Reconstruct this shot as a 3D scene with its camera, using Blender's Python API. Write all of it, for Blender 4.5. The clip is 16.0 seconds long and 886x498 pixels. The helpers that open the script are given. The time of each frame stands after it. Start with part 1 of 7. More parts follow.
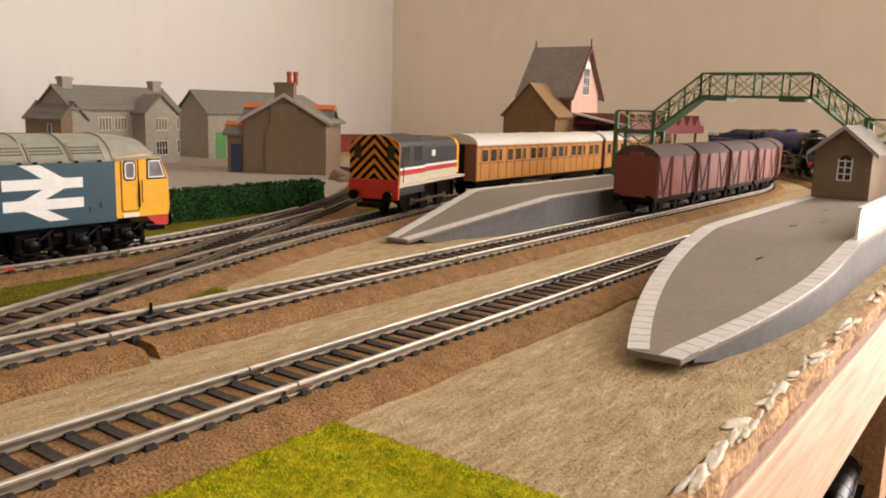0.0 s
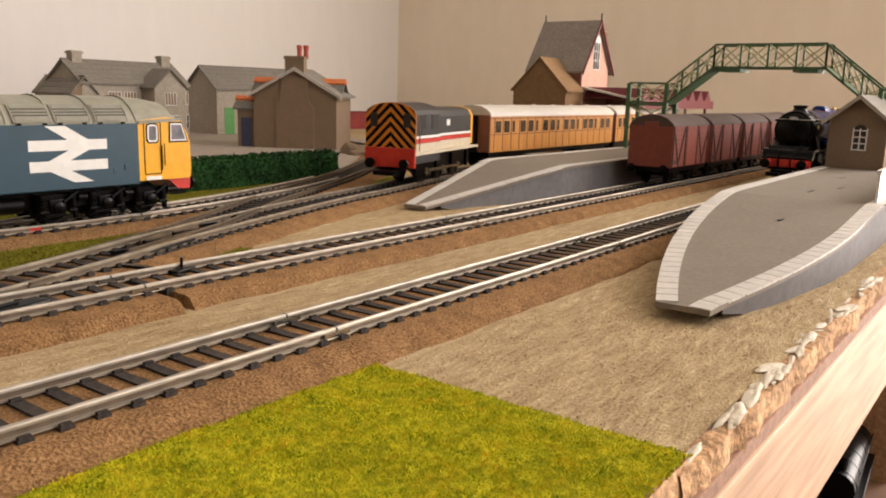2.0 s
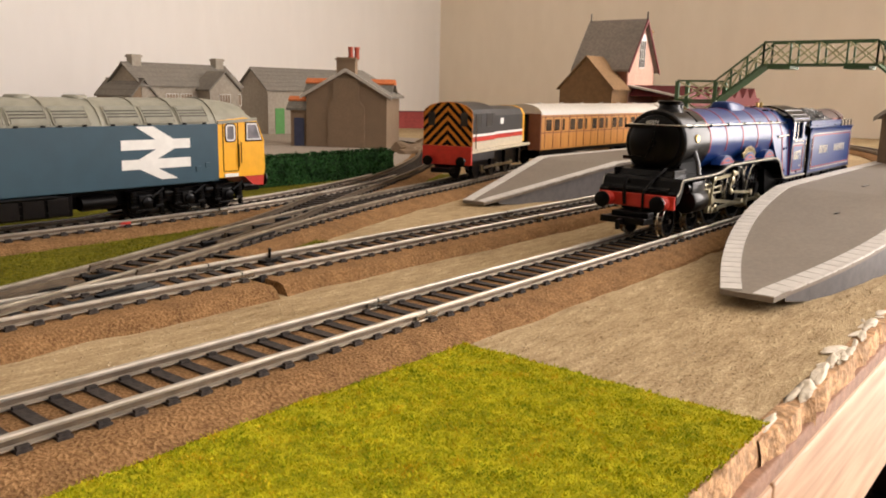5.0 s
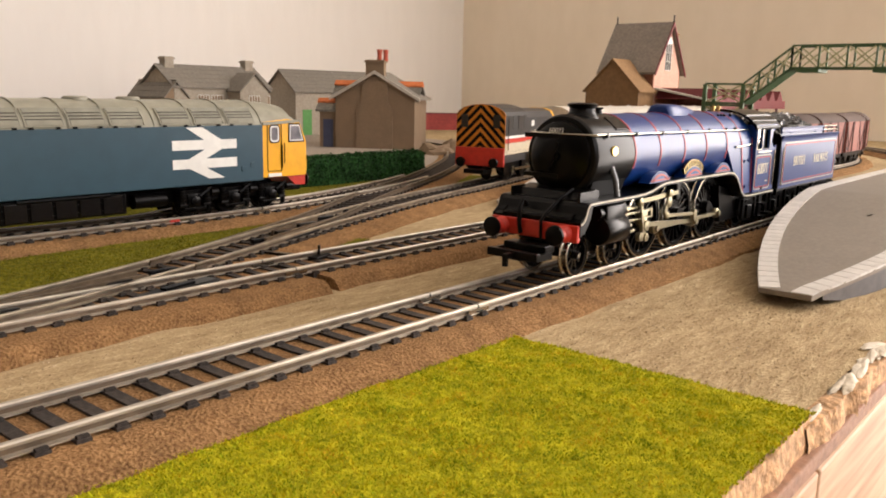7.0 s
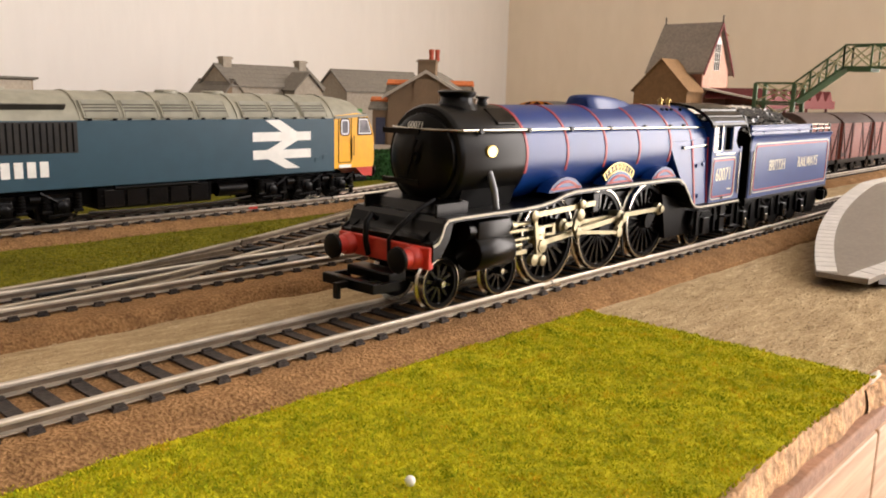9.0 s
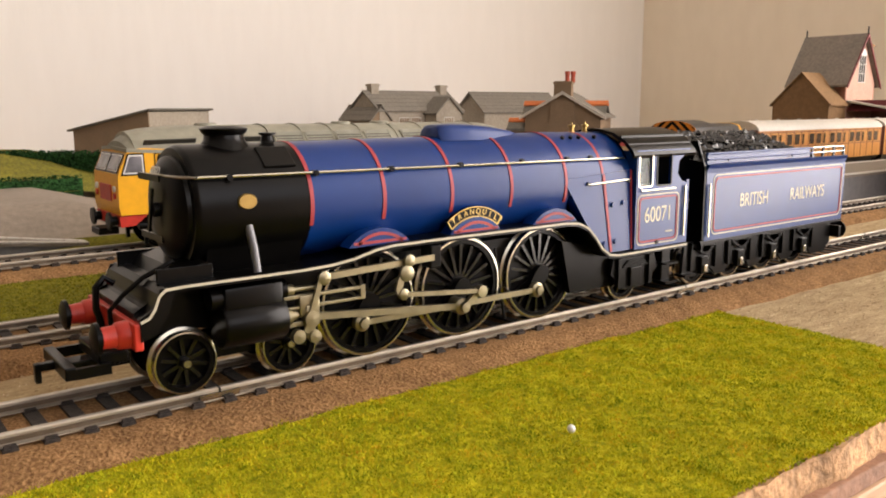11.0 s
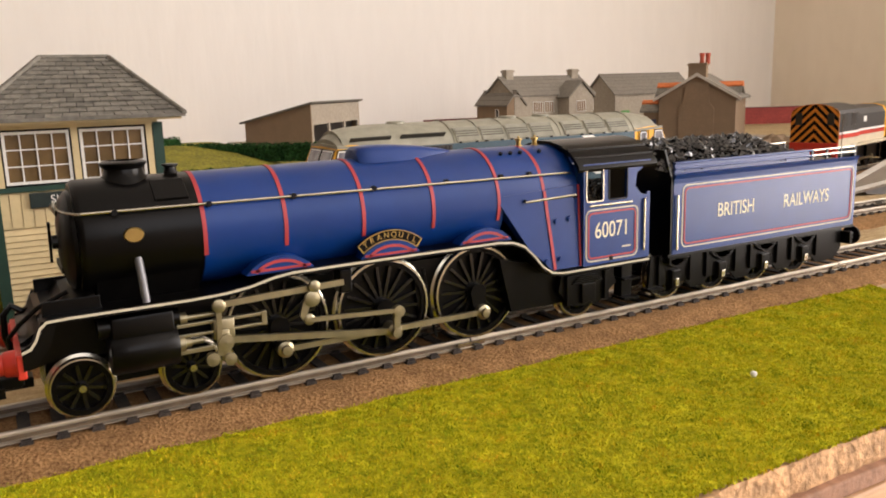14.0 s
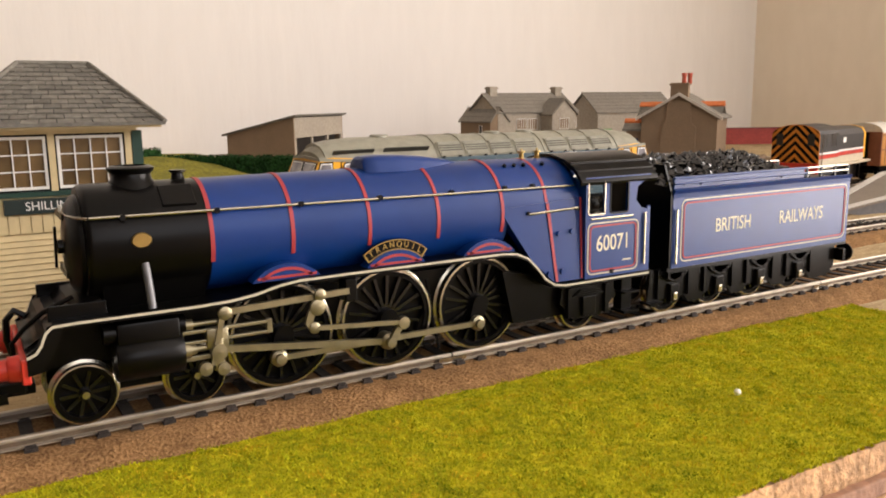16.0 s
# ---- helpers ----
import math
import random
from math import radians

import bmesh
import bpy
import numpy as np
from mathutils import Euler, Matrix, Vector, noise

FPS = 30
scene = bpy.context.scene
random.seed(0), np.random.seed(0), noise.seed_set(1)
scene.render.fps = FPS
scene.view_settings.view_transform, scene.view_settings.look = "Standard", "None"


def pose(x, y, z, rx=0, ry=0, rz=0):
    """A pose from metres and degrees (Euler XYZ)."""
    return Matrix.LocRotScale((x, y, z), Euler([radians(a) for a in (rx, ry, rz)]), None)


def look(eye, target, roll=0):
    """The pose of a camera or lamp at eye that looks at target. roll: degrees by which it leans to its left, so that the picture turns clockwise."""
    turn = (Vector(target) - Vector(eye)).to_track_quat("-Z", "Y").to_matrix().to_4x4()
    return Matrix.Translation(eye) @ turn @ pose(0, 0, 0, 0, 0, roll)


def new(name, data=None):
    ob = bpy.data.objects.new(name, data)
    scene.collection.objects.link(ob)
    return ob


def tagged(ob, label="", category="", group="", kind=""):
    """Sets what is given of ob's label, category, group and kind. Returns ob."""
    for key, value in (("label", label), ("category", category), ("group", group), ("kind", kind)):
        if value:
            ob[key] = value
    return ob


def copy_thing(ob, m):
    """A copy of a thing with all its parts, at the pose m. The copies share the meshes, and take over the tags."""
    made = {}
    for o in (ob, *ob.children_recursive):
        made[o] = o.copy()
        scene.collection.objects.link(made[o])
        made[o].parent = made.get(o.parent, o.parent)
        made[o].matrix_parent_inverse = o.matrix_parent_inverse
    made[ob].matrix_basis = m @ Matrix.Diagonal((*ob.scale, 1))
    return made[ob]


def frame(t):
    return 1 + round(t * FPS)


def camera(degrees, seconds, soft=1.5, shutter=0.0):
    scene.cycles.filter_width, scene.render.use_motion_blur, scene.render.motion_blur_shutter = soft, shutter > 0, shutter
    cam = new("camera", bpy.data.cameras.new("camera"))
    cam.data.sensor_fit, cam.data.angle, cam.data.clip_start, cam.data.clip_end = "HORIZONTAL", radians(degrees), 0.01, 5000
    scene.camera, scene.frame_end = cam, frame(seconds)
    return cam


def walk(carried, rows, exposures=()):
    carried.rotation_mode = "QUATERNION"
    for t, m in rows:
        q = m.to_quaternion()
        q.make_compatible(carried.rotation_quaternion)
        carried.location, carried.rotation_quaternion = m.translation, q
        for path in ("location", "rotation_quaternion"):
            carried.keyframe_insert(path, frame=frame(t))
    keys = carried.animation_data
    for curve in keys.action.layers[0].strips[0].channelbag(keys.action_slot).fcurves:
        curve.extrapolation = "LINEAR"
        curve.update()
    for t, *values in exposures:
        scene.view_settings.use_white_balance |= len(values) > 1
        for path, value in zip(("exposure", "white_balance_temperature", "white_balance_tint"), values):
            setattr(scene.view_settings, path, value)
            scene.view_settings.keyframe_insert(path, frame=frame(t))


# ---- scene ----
cam = camera(57.34, 16.0, soft=1.9)
PATH = [
    (0.0, (-0.13292, -0.14999, 0.06703), (0.26448, 0.14135, -0.01777), 1.63),
    (0.5, (-0.13301, -0.14922, 0.06428), (0.26479, 0.14037, -0.02457), 1.43),
    (1.0, (-0.13587, -0.14704, 0.06177), (0.26152, 0.14179, -0.03129), 1.61),
    (1.5, (-0.14029, -0.14512, 0.05860), (0.25481, 0.14627, -0.03620), 1.73),
    (2.0, (-0.14079, -0.14548, 0.05829), (0.25445, 0.14555, -0.03701), 1.63),
    (2.5, (-0.14260, -0.14612, 0.05739), (0.25265, 0.14509, -0.03731), 1.73),
    (3.0, (-0.14309, -0.14714, 0.05586), (0.25173, 0.14474, -0.03858), 1.65),
    (3.5, (-0.14904, -0.14712, 0.05695), (0.24187, 0.14990, -0.03775), 1.59),
    (4.0, (-0.15638, -0.14566, 0.05667), (0.22924, 0.15782, -0.03923), 1.67),
    (4.5, (-0.15921, -0.14563, 0.05788), (0.22393, 0.16085, -0.03839), 1.39),
    (7.0, (-0.17500, -0.14427, 0.05861), (0.19976, 0.17263, -0.03691), 1.30),
    (7.5, (-0.17865, -0.14424, 0.05834), (0.19351, 0.17580, -0.03692), 1.43),
    (8.0, (-0.18217, -0.14451, 0.05679), (0.18732, 0.17871, -0.03811), 1.30),
    (8.5, (-0.19034, -0.14531, 0.05504), (0.17575, 0.18162, -0.04030), 1.45),
    (11.0, (-0.23047, -0.17256, 0.05966), (0.07084, 0.21719, -0.02582), -0.10),
    (11.5, (-0.24865, -0.18085, 0.06256), (0.03110, 0.22487, -0.02188), -0.53),
    (12.0, (-0.26857, -0.19243, 0.06705), (-0.01321, 0.22873, -0.01911), -1.29),
    (12.5, (-0.27966, -0.19882, 0.06843), (-0.03844, 0.23050, -0.01816), -1.11),
    (13.0, (-0.28516, -0.20284, 0.06947), (-0.06068, 0.23277, -0.02980), -1.96),
    (13.5, (-0.28365, -0.20009, 0.06996), (-0.05294, 0.23210, -0.02996), -1.99),
    (14.0, (-0.28096, -0.19840, 0.06997), (-0.03930, 0.22834, -0.02744), -1.67),
    (14.5, (-0.28149, -0.19716, 0.06962), (-0.03379, 0.22723, -0.02279), -1.07),
    (15.0, (-0.28243, -0.19563, 0.06759), (-0.03187, 0.22774, -0.02173), -0.89),
    (15.5, (-0.28130, -0.19497, 0.06718), (-0.03007, 0.22789, -0.02269), -0.70),
    (16.0, (-0.27980, -0.19590, 0.06870), (-0.02735, 0.22663, -0.01923), -0.72),
]
walk(cam, [(t, look(eye, target, roll)) for t, eye, target, roll in PATH], exposures=[(0, 0.2), (4.5, 0.3), (8.5, 0.4), (11.0, 0.38), (16.0, 0.38)])

# world: faint sky outside the room, which two area lamps light
world = bpy.data.worlds.new("sky")
scene.world = world
world.use_nodes = True
wn = world.node_tree
sky = wn.nodes.new("ShaderNodeTexSky")
sky.sky_type, sky.sun_disc = "NISHITA", False
sky.sun_elevation, sky.sun_rotation = radians(35), radians(200)
wn.links.new(sky.outputs[0], wn.nodes["Background"].inputs[0])
wn.nodes["Background"].inputs[1].default_value = 0.1


def area_lamp(name, eye, target, w, h, watts, colour):
    data = bpy.data.lights.new(name, "AREA")
    data.shape, data.size, data.size_y, data.energy, data.color = "RECTANGLE", w, h, watts, colour
    ob = new(name, data)
    ob.matrix_basis = look(eye, target)
    return ob


area_lamp("glass_door_light", (1.31, -0.85, 0.2), (0.0, -0.85, 0.2), 1.15, 1.85, 66, (1.0, 0.89, 0.82))
# weak fill lamp added on the south side, no known source there
area_lamp("window_light", (0.2, -1.67, 0.85), (0.0, 0.6, 0.1), 1.5, 0.95, 7, (1.0, 0.89, 0.83))

MM = 0.001


# ---- materials ----
def mat(name, colour, rough=0.6, metal=0.0, vary=0.12, scale=300.0, bump=0.0, bscale=900.0, colour2=None, spread=(0.35, 0.65), coat=0.0, spec=0.5, rand=0.0):
    """A surface with variation at two scales, in metres of object space."""
    m = bpy.data.materials.new(name)
    m.use_nodes = True
    nt = m.node_tree
    n, li = nt.nodes, nt.links
    b = n["Principled BSDF"]
    b.inputs["Roughness"].default_value = rough
    b.inputs["Metallic"].default_value = metal
    b.inputs["Coat Weight"].default_value = coat
    b.inputs["Specular IOR Level"].default_value = spec
    tc = n.new("ShaderNodeTexCoord")
    nz = n.new("ShaderNodeTexNoise")
    nz.inputs["Scale"].default_value, nz.inputs["Detail"].default_value = scale, 5.0
    li.new(tc.outputs["Object"], nz.inputs["Vector"])
    ramp = n.new("ShaderNodeValToRGB")
    c1 = [c * (1 - vary) for c in colour]
    c2 = colour2 or [min(1.0, c * (1 + vary)) for c in colour]
    ramp.color_ramp.elements[0].color, ramp.color_ramp.elements[1].color = (*c1, 1), (*c2, 1)
    ramp.color_ramp.elements[0].position, ramp.color_ramp.elements[1].position = spread
    li.new(nz.outputs["Fac"], ramp.inputs["Fac"])
    big = n.new("ShaderNodeTexNoise")
    big.inputs["Scale"].default_value, big.inputs["Detail"].default_value = scale / 9, 3.0
    li.new(tc.outputs["Object"], big.inputs["Vector"])
    hsv = n.new("ShaderNodeHueSaturation")
    mr = n.new("ShaderNodeMapRange")
    mr.inputs["From Min"].default_value, mr.inputs["From Max"].default_value = 0.25, 0.75
    mr.inputs["To Min"].default_value, mr.inputs["To Max"].default_value = 1 - vary * 0.8, 1 + vary * 0.8
    li.new(big.outputs["Fac"], mr.inputs["Value"])
    val = mr.outputs[0]
    if rand:
        oi = n.new("ShaderNodeObjectInfo")
        r2 = n.new("ShaderNodeMapRange")
        r2.inputs["To Min"].default_value, r2.inputs["To Max"].default_value = 1 - rand, 1 + rand
        li.new(oi.outputs["Random"], r2.inputs["Value"])
        mu = n.new("ShaderNodeMath")
        mu.operation = "MULTIPLY"
        li.new(val, mu.inputs[0]), li.new(r2.outputs[0], mu.inputs[1])
        val = mu.outputs[0]
    li.new(val, hsv.inputs["Value"])
    li.new(ramp.outputs[0], hsv.inputs["Color"])
    li.new(hsv.outputs[0], b.inputs["Base Color"])
    if bump:
        nb = n.new("ShaderNodeTexNoise")
        nb.inputs["Scale"].default_value, nb.inputs["Detail"].default_value = bscale, 4.0
        li.new(tc.outputs["Object"], nb.inputs["Vector"])
        bp = n.new("ShaderNodeBump")
        bp.inputs["Strength"].default_value, bp.inputs["Distance"].default_value = bump, 0.001
        li.new(nb.outputs["Fac"], bp.inputs["Height"])
        li.new(bp.outputs[0], b.inputs["Normal"])
    return m


def glass(name, tint=(0.8, 0.85, 0.85), rough=0.03):
    m = bpy.data.materials.new(name)
    m.use_nodes = True
    b = m.node_tree.nodes["Principled BSDF"]
    b.inputs["Base Color"].default_value, b.inputs["Roughness"].default_value = (*tint, 1), rough
    b.inputs["Transmission Weight"].default_value, b.inputs["IOR"].default_value = 1.0, 1.2
    return m


def stretched(name, colour, colour2, scale, axes, rough=0.6, bump=0.25, dist=0.001, detail=4.0):
    """Streaky noise, such as wood grain or brushed paper."""
    m = mat(name, colour, rough)
    nt = m.node_tree
    n, li = nt.nodes, nt.links
    tc = n.new("ShaderNodeTexCoord")
    mp = n.new("ShaderNodeMapping")
    mp.inputs["Scale"].default_value = axes
    nz = n.new("ShaderNodeTexNoise")
    nz.inputs["Scale"].default_value, nz.inputs["Detail"].default_value = scale, detail
    li.new(tc.outputs["Object"], mp.inputs["Vector"]), li.new(mp.outputs[0], nz.inputs["Vector"])
    ramp = n.new("ShaderNodeValToRGB")
    ramp.color_ramp.elements[0].color, ramp.color_ramp.elements[1].color = (*colour, 1), (*colour2, 1)
    ramp.color_ramp.elements[0].position, ramp.color_ramp.elements[1].position = 0.3, 0.7
    li.new(nz.outputs["Fac"], ramp.inputs["Fac"])
    b = n["Principled BSDF"]
    li.new(ramp.outputs[0], b.inputs["Base Color"])
    bp = n.new("ShaderNodeBump")
    bp.inputs["Strength"].default_value, bp.inputs["Distance"].default_value = bump, dist
    li.new(nz.outputs["Fac"], bp.inputs["Height"]), li.new(bp.outputs[0], b.inputs["Normal"])
    return m


M_WALL = stretched("wall_paper", (0.825, 0.80, 0.765), (0.85, 0.825, 0.79), 45, (1.0, 1.0, 0.22), 0.85, 0.45, 0.0016)
M_WALL2 = stretched("painted_wall", (0.84, 0.745, 0.605), (0.88, 0.785, 0.645), 30, (1, 1, 0.5), 0.85, 0.15, 0.001)
# unseen west and south walls, browns chosen dark to weaken the bounced light
M_WALL3 = stretched("bounce_cutting_wall", (0.07, 0.05, 0.035), (0.09, 0.065, 0.045), 30, (1, 1, 0.5), 0.9, 0.15, 0.001)
M_WALL4 = stretched("dim_unseen_wall", (0.34, 0.27, 0.20), (0.38, 0.30, 0.23), 30, (1, 1, 0.5), 0.9, 0.15, 0.001)


def soil_mat():
    """Fibrous scenic sheet: long torn streaks, fine grain and broad stains."""
    m = mat("sandy_soil", (0.30, 0.22, 0.115), 0.95, spec=0.12)
    n, li = m.node_tree.nodes, m.node_tree.links
    b = n["Principled BSDF"]
    tc = n.new("ShaderNodeTexCoord")

    def layer(scale, axes, detail):
        mp, nz = n.new("ShaderNodeMapping"), n.new("ShaderNodeTexNoise")
        mp.inputs["Scale"].default_value = axes
        mp.inputs["Rotation"].default_value = (0, 0, radians(8))
        nz.inputs["Scale"].default_value, nz.inputs["Detail"].default_value = scale, detail
        li.new(tc.outputs["Object"], mp.inputs["Vector"]), li.new(mp.outputs[0], nz.inputs["Vector"])
        return nz.outputs["Fac"]

    def mix(a, b_, k):
        mu, ad = n.new("ShaderNodeMath"), n.new("ShaderNodeMath")
        mu.operation, ad.operation = "MULTIPLY", "MULTIPLY_ADD"
        mu.inputs[1].default_value, ad.inputs[1].default_value = 1 - k, k
        li.new(a, mu.inputs[0]), li.new(b_, ad.inputs[0]), li.new(mu.outputs[0], ad.inputs[2])
        return ad.outputs[0]

    streak, grain, stain = layer(520, (0.22, 1, 1), 6.0), layer(1500, (0.6, 1, 1), 5.0), layer(22, (0.6, 1, 1), 3.0)
    relief = mix(streak, grain, 0.45)
    tone = mix(relief, stain, 0.22)
    ramp = n.new("ShaderNodeValToRGB")
    el = ramp.color_ramp.elements
    el[0].position, el[0].color = 0.33, (0.21, 0.142, 0.07, 1)
    el[1].position, el[1].color = 0.68, (0.66, 0.525, 0.33, 1)
    for at, c in ((0.44, (0.37, 0.268, 0.145, 1)), (0.55, (0.47, 0.355, 0.20, 1))):
        el.new(at).color = c
    li.new(tone, ramp.inputs["Fac"]), li.new(ramp.outputs[0], b.inputs["Base Color"])
    bp = n.new("ShaderNodeBump")
    bp.inputs["Strength"].default_value, bp.inputs["Distance"].default_value = 0.9, 0.0014
    li.new(relief, bp.inputs["Height"]), li.new(bp.outputs[0], b.inputs["Normal"])
    return m


M_SOIL = soil_mat()
M_BALLAST = mat("cork_ballast", (0.215, 0.108, 0.043), 0.95, vary=0.3, scale=1300, bump=1.0, bscale=1300, colour2=(0.39, 0.225, 0.10), spread=(0.3, 0.7), spec=0.12)
M_GRASS = mat("grass_mat", (0.36, 0.36, 0.012), 1.0, vary=0.2, scale=450, bump=1.0, bscale=1800, colour2=(0.58, 0.52, 0.018), spec=0.08)
M_GRASS2 = mat("dark_grass", (0.13, 0.125, 0.012), 1.0, vary=0.3, scale=500, bump=1.0, bscale=1500, colour2=(0.22, 0.20, 0.018), spec=0.08)
M_RAIL = mat("nickel_rail", (0.50, 0.455, 0.385), 0.46, 0.85, vary=0.15, scale=150)
# rail metal darkened for the shade on the web below the head
M_RAILWEB = mat("shaded_rail_web", (0.19, 0.15, 0.11), 0.45, 0.7, vary=0.2, scale=250)
# two darker rail tones: curving rails lose the door's reflection, put into colour
M_RAILMID = mat("half_dimmed_rail", (0.34, 0.295, 0.225), 0.42, 0.8, vary=0.25, scale=120)
M_RAILDULL = mat("dimmed_turnout_rail", (0.13, 0.095, 0.06), 0.5, 0.6, vary=0.25, scale=200)
M_FIELD = mat("field_scatter", (0.17, 0.16, 0.014), 1.0, vary=0.25, scale=500, bump=1.0, bscale=1500, colour2=(0.30, 0.27, 0.02))
M_SLEEPER = mat("black_sleeper", (0.030, 0.022, 0.017), 0.85, vary=0.3, scale=600, bump=0.3, rand=0.3)
M_BLACK = mat("black_plastic", (0.0026, 0.0023, 0.0023), 0.3, vary=0.2, scale=300, spec=0.14)
M_SATIN = mat("satin_black", (0.0020, 0.0018, 0.0017), 0.28, vary=0.15, scale=120, spec=0.17)
M_SPOKE = mat("glossy_spoke", (0.006, 0.0055, 0.0055), 0.18, vary=0.1, spec=0.45)
M_BLUE = mat("express_blue", (0.0012, 0.027, 0.155), 0.34, vary=0.06, scale=120, spec=0.36)
M_RED = mat("buffer_red", (0.55, 0.035, 0.02), 0.4, vary=0.1)
M_LINE = mat("red_lining", (0.33, 0.027, 0.032), 0.5, vary=0.05)
M_LETTER = mat("pale_lettering", (0.74, 0.68, 0.50), 0.45, vary=0.04, spec=0.3)
M_CREAM = mat("cream_lining", (0.50, 0.46, 0.36), 0.5, vary=0.05)
M_BRASS = mat("brass_rods", (0.29, 0.255, 0.165), 0.38, 0.85, vary=0.12)
M_GOLD = mat("gold_brass", (0.48, 0.35, 0.13), 0.32, 1.0, vary=0.08)
M_STEEL = mat("bright_rim", (0.45, 0.42, 0.35), 0.26, 1.0, vary=0.08)
M_COAL = mat("coal", (0.008, 0.008, 0.008), 0.12, vary=0.5, scale=900, bump=0.3, bscale=700, spec=1.0)
M_ROOFGREY = mat("grey_roof_paint", (0.27, 0.26, 0.20), 0.55, vary=0.1, scale=200, bump=0.1)
M_LOUVRE = mat("louvre_shade", (0.11, 0.105, 0.082), 0.7, vary=0.1)
M_RAILBLUE = mat("rail_blue", (0.022, 0.062, 0.090), 0.42, vary=0.06, scale=150)
M_YELLOW = mat("warning_yellow", (0.85, 0.42, 0.01), 0.4, vary=0.05)
M_WHITE = mat("white_paint", (0.78, 0.77, 0.73), 0.45, vary=0.04)
M_STONE = mat("stone_card", (0.245, 0.175, 0.115), 0.9, vary=0.07, scale=800, bump=0.15, bscale=700, spec=0.15)
M_STONE2 = mat("pale_stone", (0.37, 0.325, 0.26), 0.9, vary=0.1, scale=300, bump=0.25, bscale=500)
M_SLATE = mat("slate_card", (0.205, 0.185, 0.155), 0.85, vary=0.1, scale=300, bump=0.3, bscale=400, rand=0.1, spec=0.3)
M_SLATE_D = mat("dark_slate", (0.145, 0.135, 0.112), 0.85, vary=0.2, scale=400, bump=0.4, bscale=500, rand=0.25)
M_BARGE = mat("pale_barge_paint", (0.52, 0.475, 0.41), 0.7, vary=0.08)
M_POT = mat("brick_red_pot", (0.40, 0.075, 0.04), 0.8, vary=0.12)
M_JOINT = mat("slate_joint", (0.03, 0.026, 0.022), 0.9, vary=0.2)
M_SIGN = mat("black_green_board", (0.010, 0.020, 0.017), 0.5, vary=0.1)
M_ORANGE = mat("orange_ridge", (0.60, 0.17, 0.05), 0.8, vary=0.12)
M_PLAT = mat("platform_grey", (0.215, 0.18, 0.14), 0.75, vary=0.07, scale=500, bump=0.15)
M_EDGE = mat("platform_edging", (0.60, 0.57, 0.52), 0.7, vary=0.06, rand=0.05)
M_PSIDE = mat("platform_side", (0.165, 0.16, 0.16), 0.85, vary=0.08, spec=0.2)
M_WOOD = stretched("pale_pine", (0.36, 0.19, 0.08), (0.60, 0.37, 0.20), 22, (0.9, 14, 14), 0.6, 0.2)
M_BOARD = mat("torn_fibreboard", (0.50, 0.30, 0.15), 0.95, vary=0.35, scale=500, bump=1.0, bscale=500)
M_PLY = mat("red_brown_board", (0.30, 0.16, 0.095), 0.8, vary=0.2, scale=300, bump=0.3)
M_GLUE = mat("dried_filler", (0.62, 0.54, 0.41), 0.7, vary=0.15, bump=0.5, bscale=300)
M_BAUX = mat("bauxite_van", (0.21, 0.047, 0.027), 0.6, vary=0.1, scale=250)
M_BAUXD = mat("bauxite_dark", (0.07, 0.022, 0.016), 0.7, vary=0.1)
M_VANROOF = mat("van_roof", (0.075, 0.045, 0.034), 0.8, vary=0.12)
M_TEAK = stretched("teak_coach", (0.50, 0.20, 0.04), (0.64, 0.31, 0.07), 60, (6, 6, 0.6), 0.35, 0.05)
M_TEAKEND = mat("teak_end", (0.20, 0.07, 0.035), 0.5, vary=0.1)
M_COACHROOF = mat("coach_roof", (0.58, 0.54, 0.47), 0.5, vary=0.06)
M_GREEN = mat("bridge_green", (0.055, 0.115, 0.045), 0.55, vary=0.15)
M_CREAMG = mat("bridge_cream", (0.44, 0.42, 0.24), 0.6, vary=0.12)
M_PINK = mat("station_render", (0.55, 0.33, 0.25), 0.8, vary=0.1, scale=500)
M_BRICK = mat("red_brown_brick", (0.26, 0.11, 0.07), 0.85, vary=0.25, scale=600)
M_TAN = mat("tan_card", (0.23, 0.13, 0.055), 0.85, vary=0.1)
M_MAROON = mat("maroon_paint", (0.13, 0.016, 0.018), 0.6, vary=0.1)
M_REDFENCE = mat("red_brick_card", (0.25, 0.035, 0.028), 0.8, vary=0.2, scale=400)
M_HEDGE = mat("hedge_flock", (0.010, 0.032, 0.010), 1.0, vary=0.5, scale=700, bump=1.0, bscale=900, colour2=(0.042, 0.13, 0.034), spec=0.2)
M_DKGREEN = mat("dark_green_paint", (0.012, 0.045, 0.03), 0.5, vary=0.1)
M_CREAMBOX = mat("cream_board", (0.63, 0.51, 0.28), 0.65, vary=0.06, scale=250)
M_YARD = mat("yard_tarmac", (0.30, 0.25, 0.20), 0.9, vary=0.1, scale=300, bump=0.2)
M_DOORGREEN = mat("green_door", (0.10, 0.30, 0.08), 0.6, vary=0.08)
M_DOORBLUE = mat("blue_door", (0.05, 0.06, 0.11), 0.6, vary=0.08)
M_DARK = mat("dark_opening", (0.02, 0.018, 0.016), 0.35, vary=0.2)
M_INTERIOR = mat("brown_interior", (0.15, 0.095, 0.04), 0.25, vary=0.35, scale=60)
M_FLOOR = mat("brown_floor", (0.12, 0.06, 0.03), 0.5, vary=0.15, scale=20)
M_CEIL = mat("white_ceiling", (0.8, 0.78, 0.74), 0.9, vary=0.03, scale=10)
M_GLASS = glass("window_glass")


